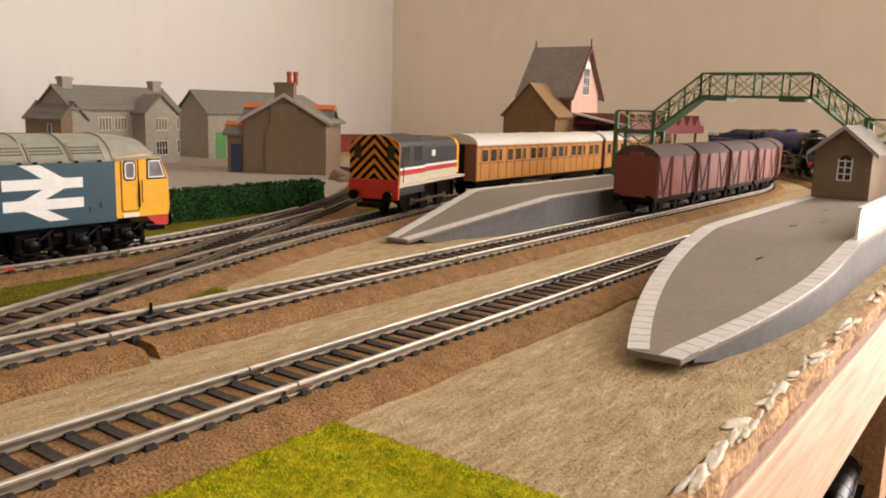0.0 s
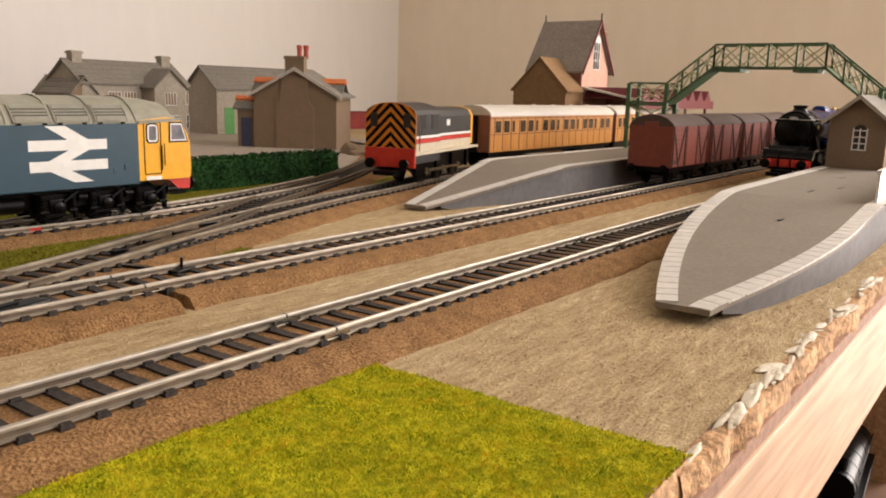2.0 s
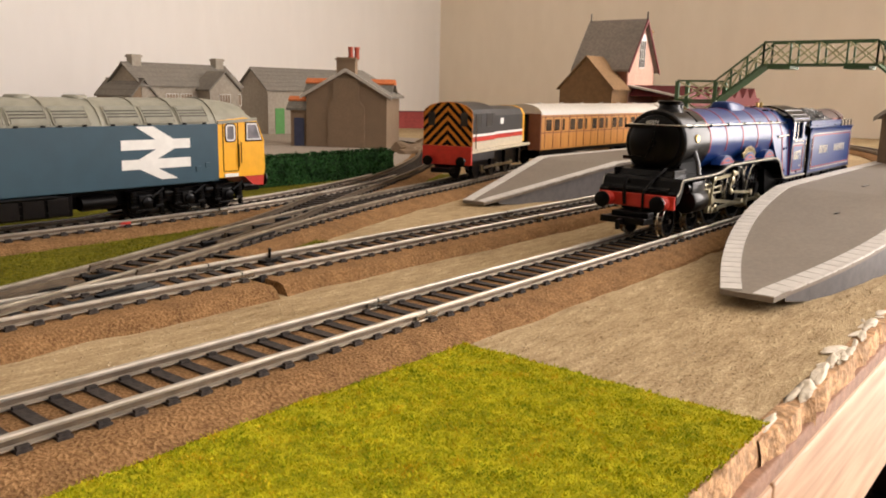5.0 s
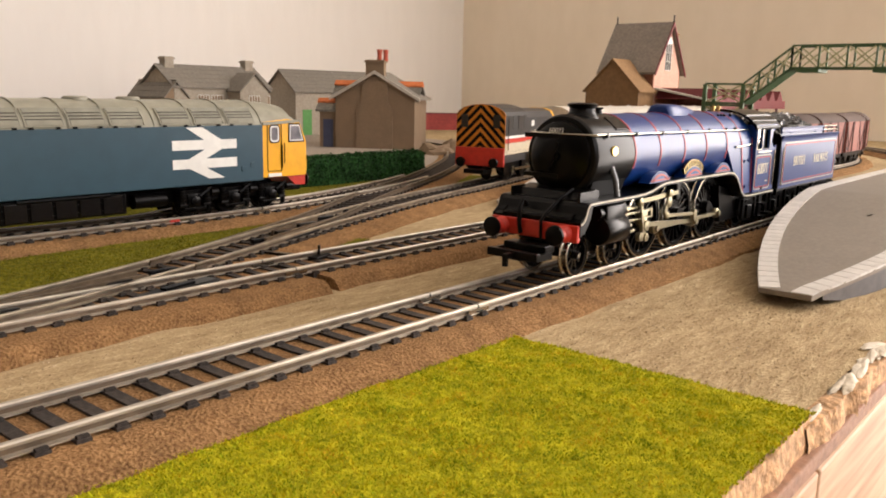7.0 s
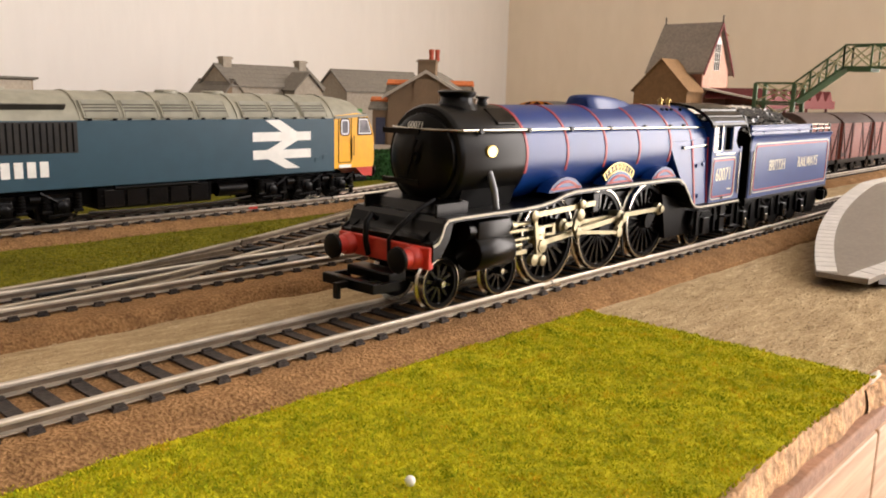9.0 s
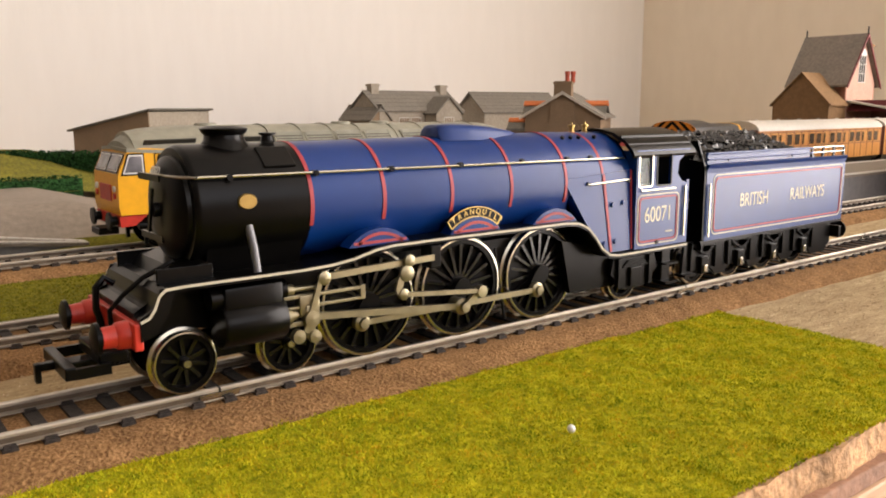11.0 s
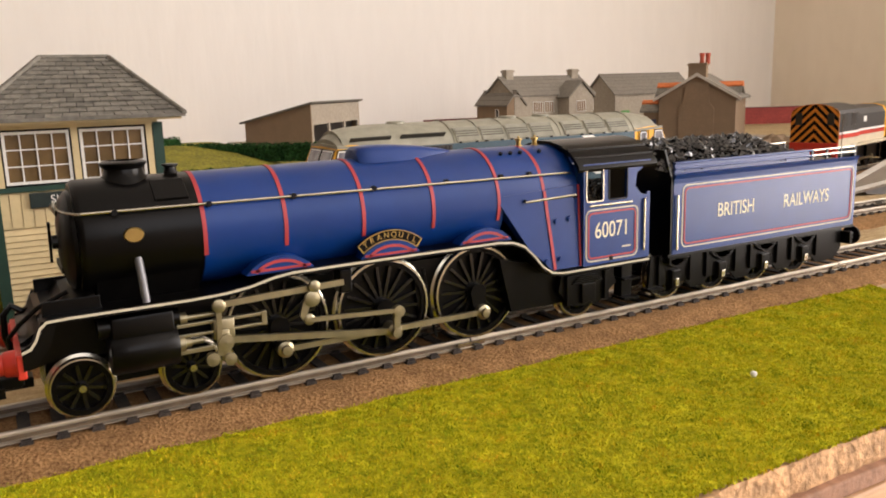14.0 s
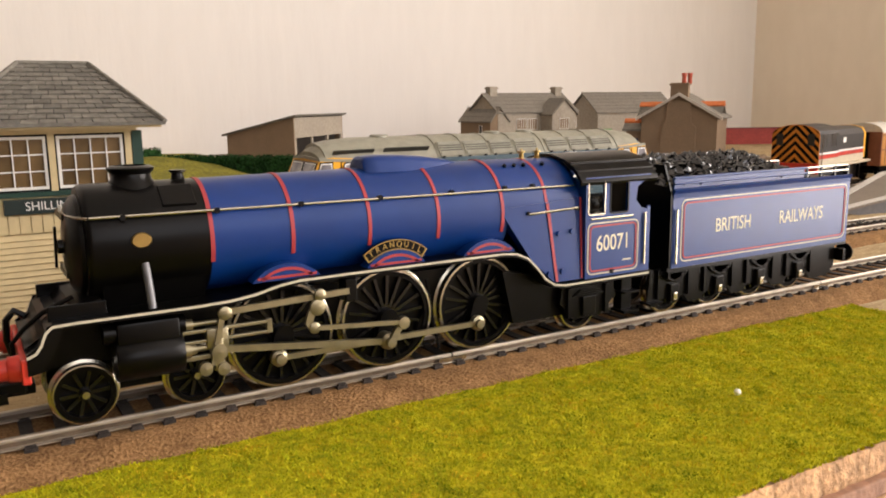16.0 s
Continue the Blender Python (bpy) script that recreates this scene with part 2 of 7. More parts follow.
# ---- mesh helpers, in millimetres ----
def obj(name, bm, material=None, parent=None, label="", smooth=False):
    me = bpy.data.meshes.new(name)
    for v in bm.verts:
        v.co *= MM
    bmesh.ops.recalc_face_normals(bm, faces=bm.faces)
    bm.to_mesh(me)
    bm.free()
    if smooth:
        me.polygons.foreach_set("use_smooth", [True] * len(me.polygons))
        me.set_sharp_from_angle(angle=radians(40))
    if material:
        me.materials.append(material)
    ob = new(name, me)
    if parent:
        ob.parent = parent
    if label:
        ob["label"] = label
    return ob


def part(name, bm, material, parent, label="", smooth=False):
    return obj(name, bm, material, parent, label, smooth)


def thing(name, m, label, category, group="", kind=""):
    e = new(name)
    e.empty_display_size = 0.01
    e.matrix_basis = m
    return tagged(e, label, category, group, kind)


def mmpose(x, y, z, rz=0.0, rx=0.0, ry=0.0):
    return pose(x * MM, y * MM, z * MM, rx, ry, rz)


def B():
    return bmesh.new()


def box(bm, x0, x1, y0, y1, z0, z1, bevel=0.0, m=None):
    vs = [bm.verts.new(p) for p in ((x0, y0, z0), (x1, y0, z0), (x1, y1, z0), (x0, y1, z0), (x0, y0, z1), (x1, y0, z1), (x1, y1, z1), (x0, y1, z1))]
    fs = [bm.faces.new([vs[i] for i in q]) for q in ((3, 2, 1, 0), (4, 5, 6, 7), (0, 1, 5, 4), (1, 2, 6, 5), (2, 3, 7, 6), (3, 0, 4, 7))]
    if bevel:
        es = list({e for f in fs for e in f.edges})
        r = bmesh.ops.bevel(bm, geom=es, offset=bevel, segments=2, affect="EDGES", profile=0.5)
        vs = list({v for f in r["faces"] for v in f.verts} | {v for v in vs if v.is_valid})
    if m is not None:
        for v in vs:
            if v.is_valid:
                v.co = m @ v.co
    return bm


def prism(bm, pts, a0, a1, axis="y"):
    """A closed outline pushed along an axis. pts are (x, z) for y, (y, z) for x, (x, y) for z."""
    def place(p, a):
        return {"y": (p[0], a, p[1]), "x": (a, p[0], p[1]), "z": (p[0], p[1], a)}[axis]
    lo, hi = [bm.verts.new(place(p, a0)) for p in pts], [bm.verts.new(place(p, a1)) for p in pts]
    n = len(pts)
    bm.faces.new(lo), bm.faces.new(hi[::-1])
    for i in range(n):
        bm.faces.new((lo[i], lo[(i + 1) % n], hi[(i + 1) % n], hi[i]))
    return bm


def cyl(bm, p0, p1, r0, r1=None, seg=20, caps=True):
    p0, p1 = Vector(p0), Vector(p1)
    r1 = r0 if r1 is None else r1
    q = (p1 - p0).to_track_quat("Z", "Y")
    rings = []
    for p, r in ((p0, r0), (p1, r1)):
        rings.append([bm.verts.new(p + q @ Vector((r * math.cos(2 * math.pi * i / seg), r * math.sin(2 * math.pi * i / seg), 0))) for i in range(seg)])
    for i in range(seg):
        bm.faces.new((rings[0][i], rings[0][(i + 1) % seg], rings[1][(i + 1) % seg], rings[1][i]))
    if caps:
        bm.faces.new(rings[0][::-1]), bm.faces.new(rings[1])
    return bm


def lathe(bm, prof, origin, axis, seg=28, a0=0.0, a1=360.0):
    """prof: (radius, along) turned about the axis through origin."""
    o, q = Vector(origin), Vector(axis).to_track_quat("Z", "Y")
    full = abs(a1 - a0 - 360) < 1e-6
    n = seg if full else seg + 1
    rows = []
    for r, h in prof:
        rows.append([bm.verts.new(o + q @ Vector((r * math.cos(radians(a0 + (a1 - a0) * i / seg)), r * math.sin(radians(a0 + (a1 - a0) * i / seg)), h))) for i in range(n)])
    for a, b in zip(rows, rows[1:]):
        for i in range(seg if full else seg):
            j = (i + 1) % n
            bm.faces.new((a[i], a[j], b[j], b[i]))
    return bm


def sweep(bm, pts, section, closed_ends=True, up=(0, 0, 1)):
    """A section of (side, up) points carried along a line of points."""
    pts = [Vector(p) for p in pts]
    rows = []
    for i, p in enumerate(pts):
        d = (pts[min(i + 1, len(pts) - 1)] - pts[max(i - 1, 0)]).normalized()
        side = d.cross(Vector(up)).normalized()
        top = side.cross(d)
        rows.append([bm.verts.new(p + side * a + top * b) for a, b in section])
    n = len(section)
    for a, b in zip(rows, rows[1:]):
        for i in range(n):
            bm.faces.new((a[i], a[(i + 1) % n], b[(i + 1) % n], b[i]))
    if closed_ends:
        bm.faces.new(rows[0][::-1]), bm.faces.new(rows[-1])
    return bm


def ring(r, n=8):
    return [(r * math.cos(2 * math.pi * i / n), r * math.sin(2 * math.pi * i / n)) for i in range(n)]


def tube(bm, pts, r, n=8, up=(0, 0, 1)):
    return sweep(bm, pts, ring(r, n), up=up)


def writing(name, text, size, material, parent, m, label="", squeeze=1.0, space=1.0):
    """Letters as a mesh, lying in the x-y plane of the pose m (millimetres)."""
    cu = bpy.data.curves.new(name, "FONT")
    cu.body, cu.size, cu.extrude, cu.align_x, cu.align_y = text, size, 0.05, "CENTER", "CENTER"
    cu.space_character = space
    tmp = bpy.data.objects.new("tmp", cu)
    me = bpy.data.meshes.new_from_object(tmp)
    bpy.data.objects.remove(tmp)
    for v in me.vertices:
        co = m @ Vector((v.co.x * squeeze, v.co.y, v.co.z))
        v.co = co * MM
    me.materials.append(material)
    ob = new(name, me)
    ob.parent = parent
    if label:
        ob["label"] = label
    return ob


def upright(x, y, z, rz=0.0):
    """A pose, in millimetres, for writing on a face that looks along -y, turned by rz."""
    return Matrix.Translation((x, y, z)) @ Matrix.Rotation(radians(rz), 4, "Z") @ Matrix.Rotation(radians(90), 4, "X")

# ---- the room ----
def slab(name, x0, x1, y0, y1, z0, z1, material, label, category):
    """Metres."""
    bm = box(B(), x0 * 1000, x1 * 1000, y0 * 1000, y1 * 1000, z0 * 1000, z1 * 1000)
    return tagged(obj(name, bm, material), label, category, kind="structure")


WX, WY = 1.34, 1.09
slab("floor", -3.0, 1.5, -1.9, 1.3, -1.0, -0.95, M_FLOOR, "dark brown floor of the room", "floor")
slab("ceiling", -3.0, 1.5, -1.9, 1.3, 1.45, 1.5, M_CEIL, "white painted ceiling of the room", "ceiling")
slab("wall_north", -3.0, WX + 0.1, WY, WY + 0.1, -0.95, 1.45, M_WALL, "off-white wall with ribbed wallpaper behind the layout", "wall")
we = tagged(new("wall_east"), "beige painted wall behind the station with a glazed door at its end", "wall", kind="structure")
for a in ((-1.9, -1.45, -0.95, 1.45), (-0.25, WY, -0.95, 1.45), (-1.45, -0.25, 1.15, 1.45)):
    part("wall_piece", box(B(), WX * 1000, WX * 1000 + 100, a[0] * 1000, a[1] * 1000, a[2] * 1000, a[3] * 1000), M_WALL2, we)
slab("wall_west", -3.0, -2.9, -1.9, WY, -0.95, 1.45, M_WALL3, "unseen wall, dark brown to cut bounced light", "wall")
# unseen wall, in four pieces round an opening added for the fill lamp
ws = tagged(new("wall_south"), "unseen brown wall with an added opening for fill light", "wall", kind="structure")
for a in ((-2.9, -0.6, -0.95, 1.45), (1.0, WX, -0.95, 1.45), (-0.6, 1.0, -0.95, 0.36), (-0.6, 1.0, 1.34, 1.45)):
    part("wall_piece", box(B(), a[0] * 1000, a[1] * 1000, -1800, -1700, a[2] * 1000, a[3] * 1000), M_WALL4, ws)

# ---- the baseboard ----
GZ = -7.0  # ground below the rail tops, mm
X0, X1 = -900, 1338
EDGE = -102.0
board = tagged(new("baseboard"), "model railway baseboard of fibreboard on a pine frame", "baseboard", kind="structure")


def wobble(x, y, s, seed=0.0):
    return noise.noise(Vector((x * s, y * s, seed)))


def sheet(name, xs, ys, zfun, material, label, category, parent=None):
    bm = B()
    rows = [[bm.verts.new((x, y, zfun(x, y))) for y in ys] for x in xs]
    for a, b in zip(rows, rows[1:]):
        for j in range(len(ys) - 1):
            bm.faces.new((a[j], b[j], b[j + 1], a[j + 1]))
    ob = obj(name, bm, material, parent, smooth=True)
    return tagged(ob, label, category, kind="structure")


def frange(a, b, n):
    return [a + (b - a) * i / n for i in range(n + 1)]


ys = frange(-98, 0, 40) + frange(4, 250, 50)[0:] + frange(280, 1088, 20)
xs = frange(X0, -330, 20) + frange(-320, 300, 200) + frange(310, X1, 60)
ground = sheet("ground", xs, ys, lambda x, y: GZ + 0.35 * wobble(x, y, 0.05) + 0.15 * wobble(x, y, 0.35) + 0.4 * wobble(x * 0.25, y, 0.3, 6.0), M_SOIL, "rough sandy brown scenic ground sheet", "ground")


# ---- tracks ----
def smooth_line(pts, step=4.0):
    """A line through the points, evenly stepped."""
    out = []
    p = [Vector((*q, 0)) for q in pts]
    p = [2 * p[0] - p[1]] + p + [2 * p[-1] - p[-2]]
    for i in range(1, len(p) - 2):
        n = max(1, int((p[i + 1] - p[i]).length / step))
        for k in range(n):
            t = k / n
            out.append(0.5 * (2 * p[i] + (p[i + 1] - p[i - 1]) * t + (2 * p[i - 1] - 5 * p[i] + 4 * p[i + 1] - p[i + 2]) * t * t + (3 * p[i] - p[i - 1] - 3 * p[i + 1] + p[i + 2]) * t ** 3))
    out.append(p[-2])
    return out


CX, CY, BEND = 650.0, 505.0, 505.0


def bend(radius, a1=100, n=24):
    return [(CX + radius * math.sin(radians(a1 * i / n)), CY - radius * math.cos(radians(a1 * i / n))) for i in range(1, n + 1)]


def straight(x0, x1, y, n=6):
    return [(x0 + (x1 - x0) * i / n, y) for i in range(n + 1)]


LINE_MAIN = smooth_line(straight(-880, 650, 0, 10) + bend(BEND))
LINE_LOOP = smooth_line(straight(-880, 650, 72, 10) + bend(BEND - 72))
LINE_SIDING = smooth_line([(-200, 72), (-150, 73.5), (-90, 81), (-38, 96), (4, 111), (54, 130), (106, 147), (177, 168), (243, 183), (300, 198), (345, 209), (400, 217), (520, 221), (650, 224)] + bend(BEND - 224, 80, 12))
LINE_BACK = smooth_line([(-30, 98), (20, 119), (83, 149), (155, 190), (241, 233), (330, 284), (420, 345), (500, 420), (545, 520)])
LINE_GOODS = smooth_line([(-880, 191), (-600, 191), (-300, 191), (-100, 191), (0, 191), (60, 192), (110, 198), (160, 210), (205, 224), (250, 242)])

RAIL = [(-0.55, 0.0), (0.55, 0.0), (0.75, -0.25), (0.75, -0.8), (0.3, -1.05), (0.3, -1.95), (1.15, -2.2), (1.15, -2.5), (-1.15, -2.5), (-1.15, -2.2), (-0.3, -1.95), (-0.3, -1.05), (-0.75, -0.8), (-0.75, -0.25)]
SLEEPER_MESH = None
GAUGE = 9.0


def side_line(line, off):
    out = []
    for i, p in enumerate(line):
        d = (line[min(i + 1, len(line) - 1)] - line[max(i - 1, 0)]).normalized()
        out.append(p + Vector((-d.y, d.x, 0)) * off)
    return out


def sleeper_mesh():
    bm = box(B(), -1.4, 1.4, -11.5, 11.5, -4.2, -2.5)
    for y in (-9, 9):
        for s in (-1, 1):
            box(bm, -1.1, 1.1, y + s * 1.7 - 0.5, y + s * 1.7 + 0.5, -2.5, -1.9)
    for v in bm.verts:
        v.co *= MM
    me = bpy.data.meshes.new("sleeper")
    bm.to_mesh(me)
    bm.free()
    me.materials.append(M_SLEEPER)
    return me


SLEEPER = sleeper_mesh()


def ballast(name, line, half=16.5, foot=24.5, ragged=1.2, lift=0.0):
    bm = B()
    rows = []
    for i, p in enumerate(line):
        d = (line[min(i + 1, len(line) - 1)] - line[max(i - 1, 0)]).normalized()
        nrm = Vector((-d.y, d.x, 0))
        row = []
        for off, z in ((-foot, GZ - 1.5), (-foot + 1.2, GZ + 1.0), (-half - 1.5, -3.7), (-half, -3.15), (0, -3.05), (half, -3.15), (half + 1.5, -3.7), (foot - 1.2, GZ + 1.0), (foot, GZ - 1.5)):
            q = p + nrm * (off + (ragged * wobble(p.x, p.y + off, 0.04, 3.0) if abs(off) > half + 1 else 0))
            row.append(bm.verts.new((q.x, q.y, z + lift + 0.35 * wobble(q.x, q.y, 0.12, 7.0))))
        rows.append(row)
    for a, b in zip(rows, rows[1:]):
        for j in range(len(a) - 1):
            bm.faces.new((a[j], b[j], b[j + 1], a[j + 1]))
    bm.faces.new(rows[0]), bm.faces.new(rows[-1])
    return tagged(obj(name, bm, M_BALLAST, smooth=True), "brown cork trackbed with sloping shoulders", "ballast", kind="structure")


def track(name, line, label, joints=(), lo=-330, hi=420, skip=None, lift=0.0, dull=None):
    t = thing(name, mmpose(0, 0, lift), label, "railway track", kind="structure")
    for off in (-GAUGE, GAUGE):
        r = part("rail", sweep(B(), side_line(line, off), RAIL), dull or M_RAIL, t, "rail darkened where it misses the door's reflection" if dull else "nickel silver rail")
        r.data.materials.append(M_RAILWEB)
        # only web faces take the tone with shade painted in
        for f in r.data.polygons:
            f.material_index = 1 if -0.0021 < f.center.z < -0.0009 and f.normal.z < 0.6 else 0
    rest, run, nxt = B(), 0.0, 3.0
    for a, b in zip(line, line[1:]):
        seg = (b - a).length
        while nxt <= run + seg:
            p = a + (b - a) * ((nxt - run) / seg)
            rz = math.atan2(b.y - a.y, b.x - a.x)
            nxt += 7.2
            if skip and skip(p):
                continue
            if lo < p.x < hi and p.y < 235:
                s = new("sleeper", SLEEPER)
                s.parent = t
                s.matrix_basis = Matrix.Translation(p * MM) @ Matrix.Rotation(rz + random.uniform(-0.012, 0.012), 4, "Z")
            else:
                box(rest, -1.6, 1.6, -12.4, 12.4, -4.2, -2.5, m=Matrix.Translation(p) @ Matrix.Rotation(rz, 4, "Z"))
        run += seg
    if len(rest.verts):
        tagged(part("far_sleepers", rest, M_SLEEPER, t), kind="stuff")
    for x, y in joints:
        for off in (-GAUGE, GAUGE):
            j = B()
            for s in (-1, 1):
                box(j, x - 4.5, x + 4.5, y + off + s * 0.85 - 0.25, y + off + s * 0.85 + 0.25, -2.4, -0.9)
            box(j, x - 4.5, x + 4.5, y + off - 1.35, y + off + 1.35, -2.75, -2.4)
            part("rail_joiner", j, M_STEEL, t, "bright metal rail joiner")
            part("rail_gap", box(B(), x - 0.22, x + 0.22, y + off - 0.85, y + off + 0.85, -1.2, 0.03), M_BLACK, t, "dark gap between rail ends")
    return t


ballast("ballast_main", LINE_MAIN)
ballast("ballast_loop_west", [p for p in LINE_LOOP if p.x < 0], half=19.5, foot=24.5, ragged=3.2)
ballast("ballast_loop_east", [p for p in LINE_LOOP if p.x > 1.5 or p.y > 100], half=18.5, foot=23.5, ragged=2.4)
ballast("ballast_siding", LINE_SIDING[20:], lift=-0.15)
ballast("ballast_back", LINE_BACK[4:], lift=-0.3)
ballast("ballast_goods", LINE_GOODS, lift=-0.22)
track("main_line_track", LINE_MAIN, "straight main line track with nickel rails on black sleepers", [(0, 0), (-166, 0), (166, 0), (-332, 0)])
track("loop_line_track", LINE_LOOP, "loop line track with nickel rails on black sleepers", [(-6, 72), (168, 72), (-172, 72)])
track("siding_track", LINE_SIDING, "siding track curving away from a turnout", skip=lambda p: p.x < -75, dull=M_RAILMID)
track("back_track", LINE_BACK, "diverging back siding track, rails darkened for missing reflection", skip=lambda p: p.x < 40, lift=-0.05, dull=M_RAILDULL)
track("goods_track", LINE_GOODS, "goods siding track on brown trackbed", [(-95, 191), (72, 192.4)], skip=lambda p: p.x > 200, lift=-0.02)
# long timbers that carry both routes of the turnouts


def lerp_line(pts, x):
    for (xa, ya), (xb, yb) in zip(pts, pts[1:]):
        if xa <= x <= xb:
            return ya + (yb - ya) * (x - xa) / (xb - xa)
    return pts[-1][1]


SID = [(-150, 73.5), (-90, 81), (-38, 96), (4, 111), (54, 130), (106, 147), (177, 168)]
BAK = [(-30, 98), (20, 119), (83, 149), (155, 190)]
for nm, lo_x, hi_x, low, high in (("loop_turnout", -130, -14, lambda x: 80.0, lambda x: lerp_line(SID, x) + 11.5), ("siding_turnout", 4, 112, lambda x: lerp_line(SID, x) - 12.5, lambda x: lerp_line(BAK, x) + 12.0)):
    tt_ = thing(nm, mmpose(0, 0, 0), "turnout with long black timbers and check rails", "turnout", kind="structure")
    x = lo_x
    while x < hi_x:
        part("timber", box(B(), x - 1.3, x + 1.3, low(x), high(x), -4.15, -2.56), M_SLEEPER, tt_)
        x += 7.2
    for k in (0.35, 0.62):
        ln_ = [(q, low(q) + (high(q) - low(q)) * k, -0.35) for q in frange(lo_x + 50 * k, hi_x - 30, 12)]
        part("check_rail", sweep(B(), ln_, [(-0.4, 0), (0.4, 0), (0.5, -2.1), (-0.5, -2.1)]), M_RAILDULL, tt_, "dull check rail")
    for k in range(5):
        q = lo_x + 18 + k * 19
        part("frog_block", box(B(), q - 5, q + 5, high(q) - 15.5, high(q) - 13.2, -2.5, -0.7, 0.3), M_BLACK, tt_, "black plastic frog block")
# turnout frogs and motor housings
for nm, x, y, a in (("point_motor", -45, 70, 14), ("point_motor", 40, 118, 20), ("point_motor", -150, 92, 8)):
    bm = box(B(), -15, 15, -3.2, 3.2, -4.0, -1.0, 0.6)
    box(bm, -6, 6, -1.2, 1.2, -1.0, -0.3)
    o = obj(nm, bm, M_BLACK)
    o.matrix_basis = mmpose(x, y, 0, a)
    tagged(o, "black plastic turnout frog block between the rails", "turnout")
pm = thing("turnout_lever", mmpose(14, 96, -4, 18), "small black turnout tie bar with a lever", "turnout")
part("tie_bar", box(B(), -1.3, 1.3, -17, 15, 0, 1.6), M_BLACK, pm)
part("lever", box(B(), -5, 5, -19, -15, 0, 2.4, 0.4), M_BLACK, pm)
part("pin", cyl(B(), (0, -17, 2), (0, -17, 6), 0.5, seg=8), M_BLACK, pm)

# ---- green ground covers ----
sheet("verge", frange(-880, 70, 60), frange(92, 172, 12), lambda x, y: GZ + 1.0 + 0.5 * wobble(x, y, 0.08, 5), M_GRASS2, "dull green scatter strip between the tracks", "grass")
sheet("far_verge", frange(-880, 330, 60), frange(211, 300, 10), lambda x, y: GZ + 0.9 + 0.4 * wobble(x, y, 0.08, 9), M_GRASS2, "green scatter strip before the hedge", "grass")
sheet("yard", frange(60, 640, 12), frange(292, 1080, 20), lambda x, y: GZ + 3.0, M_YARD, "pale grey yard around the stone houses", "yard")
grass = sheet("grass_mat", frange(-880, -1, 120), frange(-100, -22.5, 26), lambda x, y: GZ + 1.0 + 0.35 * wobble(x, y, 0.12, 2), M_GRASS, "yellow-green grass mat along the board edge", "grass")


# ---- near platform with a boat-shaped ramp ----
def ramp_z(x):
    return -1.8 + min(1.0, max(0.0, (x - 88) / 172)) * 15.8


def plat_left(x):
    t = min(1.0, max(0.0, (x - 88) / 210))
    return -57 + 38.5 * (1 - (1 - t) ** 2.2)


def plat_right(x):
    t = min(1.0, max(0.0, (x - 91) / 120))
    return -73.5 - 16.5 * (1 - (1 - t) ** 1.8)


def plat(name, x0, x1, lf, rf, zf, band, label, n=40, flat_end=None):
    """A platform: thin top, white edging stones, sloping side walls."""
    p = thing(name, mmpose(0, 0, 0), label, "platform", kind="structure")
    xs_ = frange(x0, x1, n)
    top = B()
    rows = []
    for x in xs_:
        l, r, z = lf(x), rf(x), zf(x)
        rows.append([top.verts.new(q) for q in ((x, l, z), (x, r, z), (x, r, z - 1.7), (x, l, z - 1.7))])
    for a, b in zip(rows, rows[1:]):
        for j in range(4):
            top.faces.new((a[j], b[j], b[(j + 1) % 4], a[(j + 1) % 4]))
    top.faces.new(rows[0]), top.faces.new(rows[-1])
    part("deck", top, M_PLAT, p, "plain grey platform surface")
    wall = B()
    for f, s in ((lf, -1), (rf, 1)):
        w = []
        for x in xs_:
            if x < x0 + 2.5:
                continue
            y = f(x) + s * 1.2
            w.append([wall.verts.new((x, y, zf(x) - 1.7)), wall.verts.new((x, y, min(zf(x) - 1.75, GZ - 0.5 + (zf(x) - 1.7 - GZ) * max(0.0, 1 - (x - x0) / 26))))])
        for a, b in zip(w, w[1:]):
            if a[0].co.z - a[1].co.z > 0.2:
                wall.faces.new((a[0], b[0], b[1], a[1]))
    xe = x0 + 25.0
    wall.faces.new([wall.verts.new(c) for c in ((xe, lf(xe) - 1.2, zf(xe) - 1.7), (xe, rf(xe) + 1.2, zf(xe) - 1.7), (xe, rf(xe) + 1.2, GZ - 0.5), (xe, lf(xe) - 1.2, GZ - 0.5))])
    part("side_wall", wall, M_PSIDE, p, "dark grey side wall")
    for f, s in ((lf, -1), (rf, 1)):
        x = x0 + 0.2
        while x < min(x1, 700):
            dx = 6.2
            d = f(x + 0.5) - f(x)
            step = dx / math.sqrt(1 + (d / 0.5) ** 2)
            xa, xb = x, min(x + step * 0.93, x1)
            e = B()
            lift = 0.35
            q = []
            for xx in (xa, xb):
                sl = (f(xx + 0.5) - f(xx)) / 0.5
                nx, ny = -sl, 1.0
                ln = math.hypot(nx, ny)
                nx, ny = nx / ln * s, ny / ln * s
                q.append(((xx, f(xx)), (xx + nx * band, f(xx) + ny * band)))
            (a0, a1), (b0, b1) = q
            vs = [e.verts.new((*c, zf(c[0]) + lift)) for c in (a0, b0, b1, a1)] + [e.verts.new((*c, zf(c[0]) - 0.5)) for c in (a0, b0, b1, a1)]
            for ids in ((0, 1, 2, 3), (0, 1, 5, 4), (1, 2, 6, 5), (2, 3, 7, 6), (3, 0, 4, 7)):
                e.faces.new([vs[i] for i in ids])
            part("edging_stone", e, M_EDGE, p)
            x += step
    return p


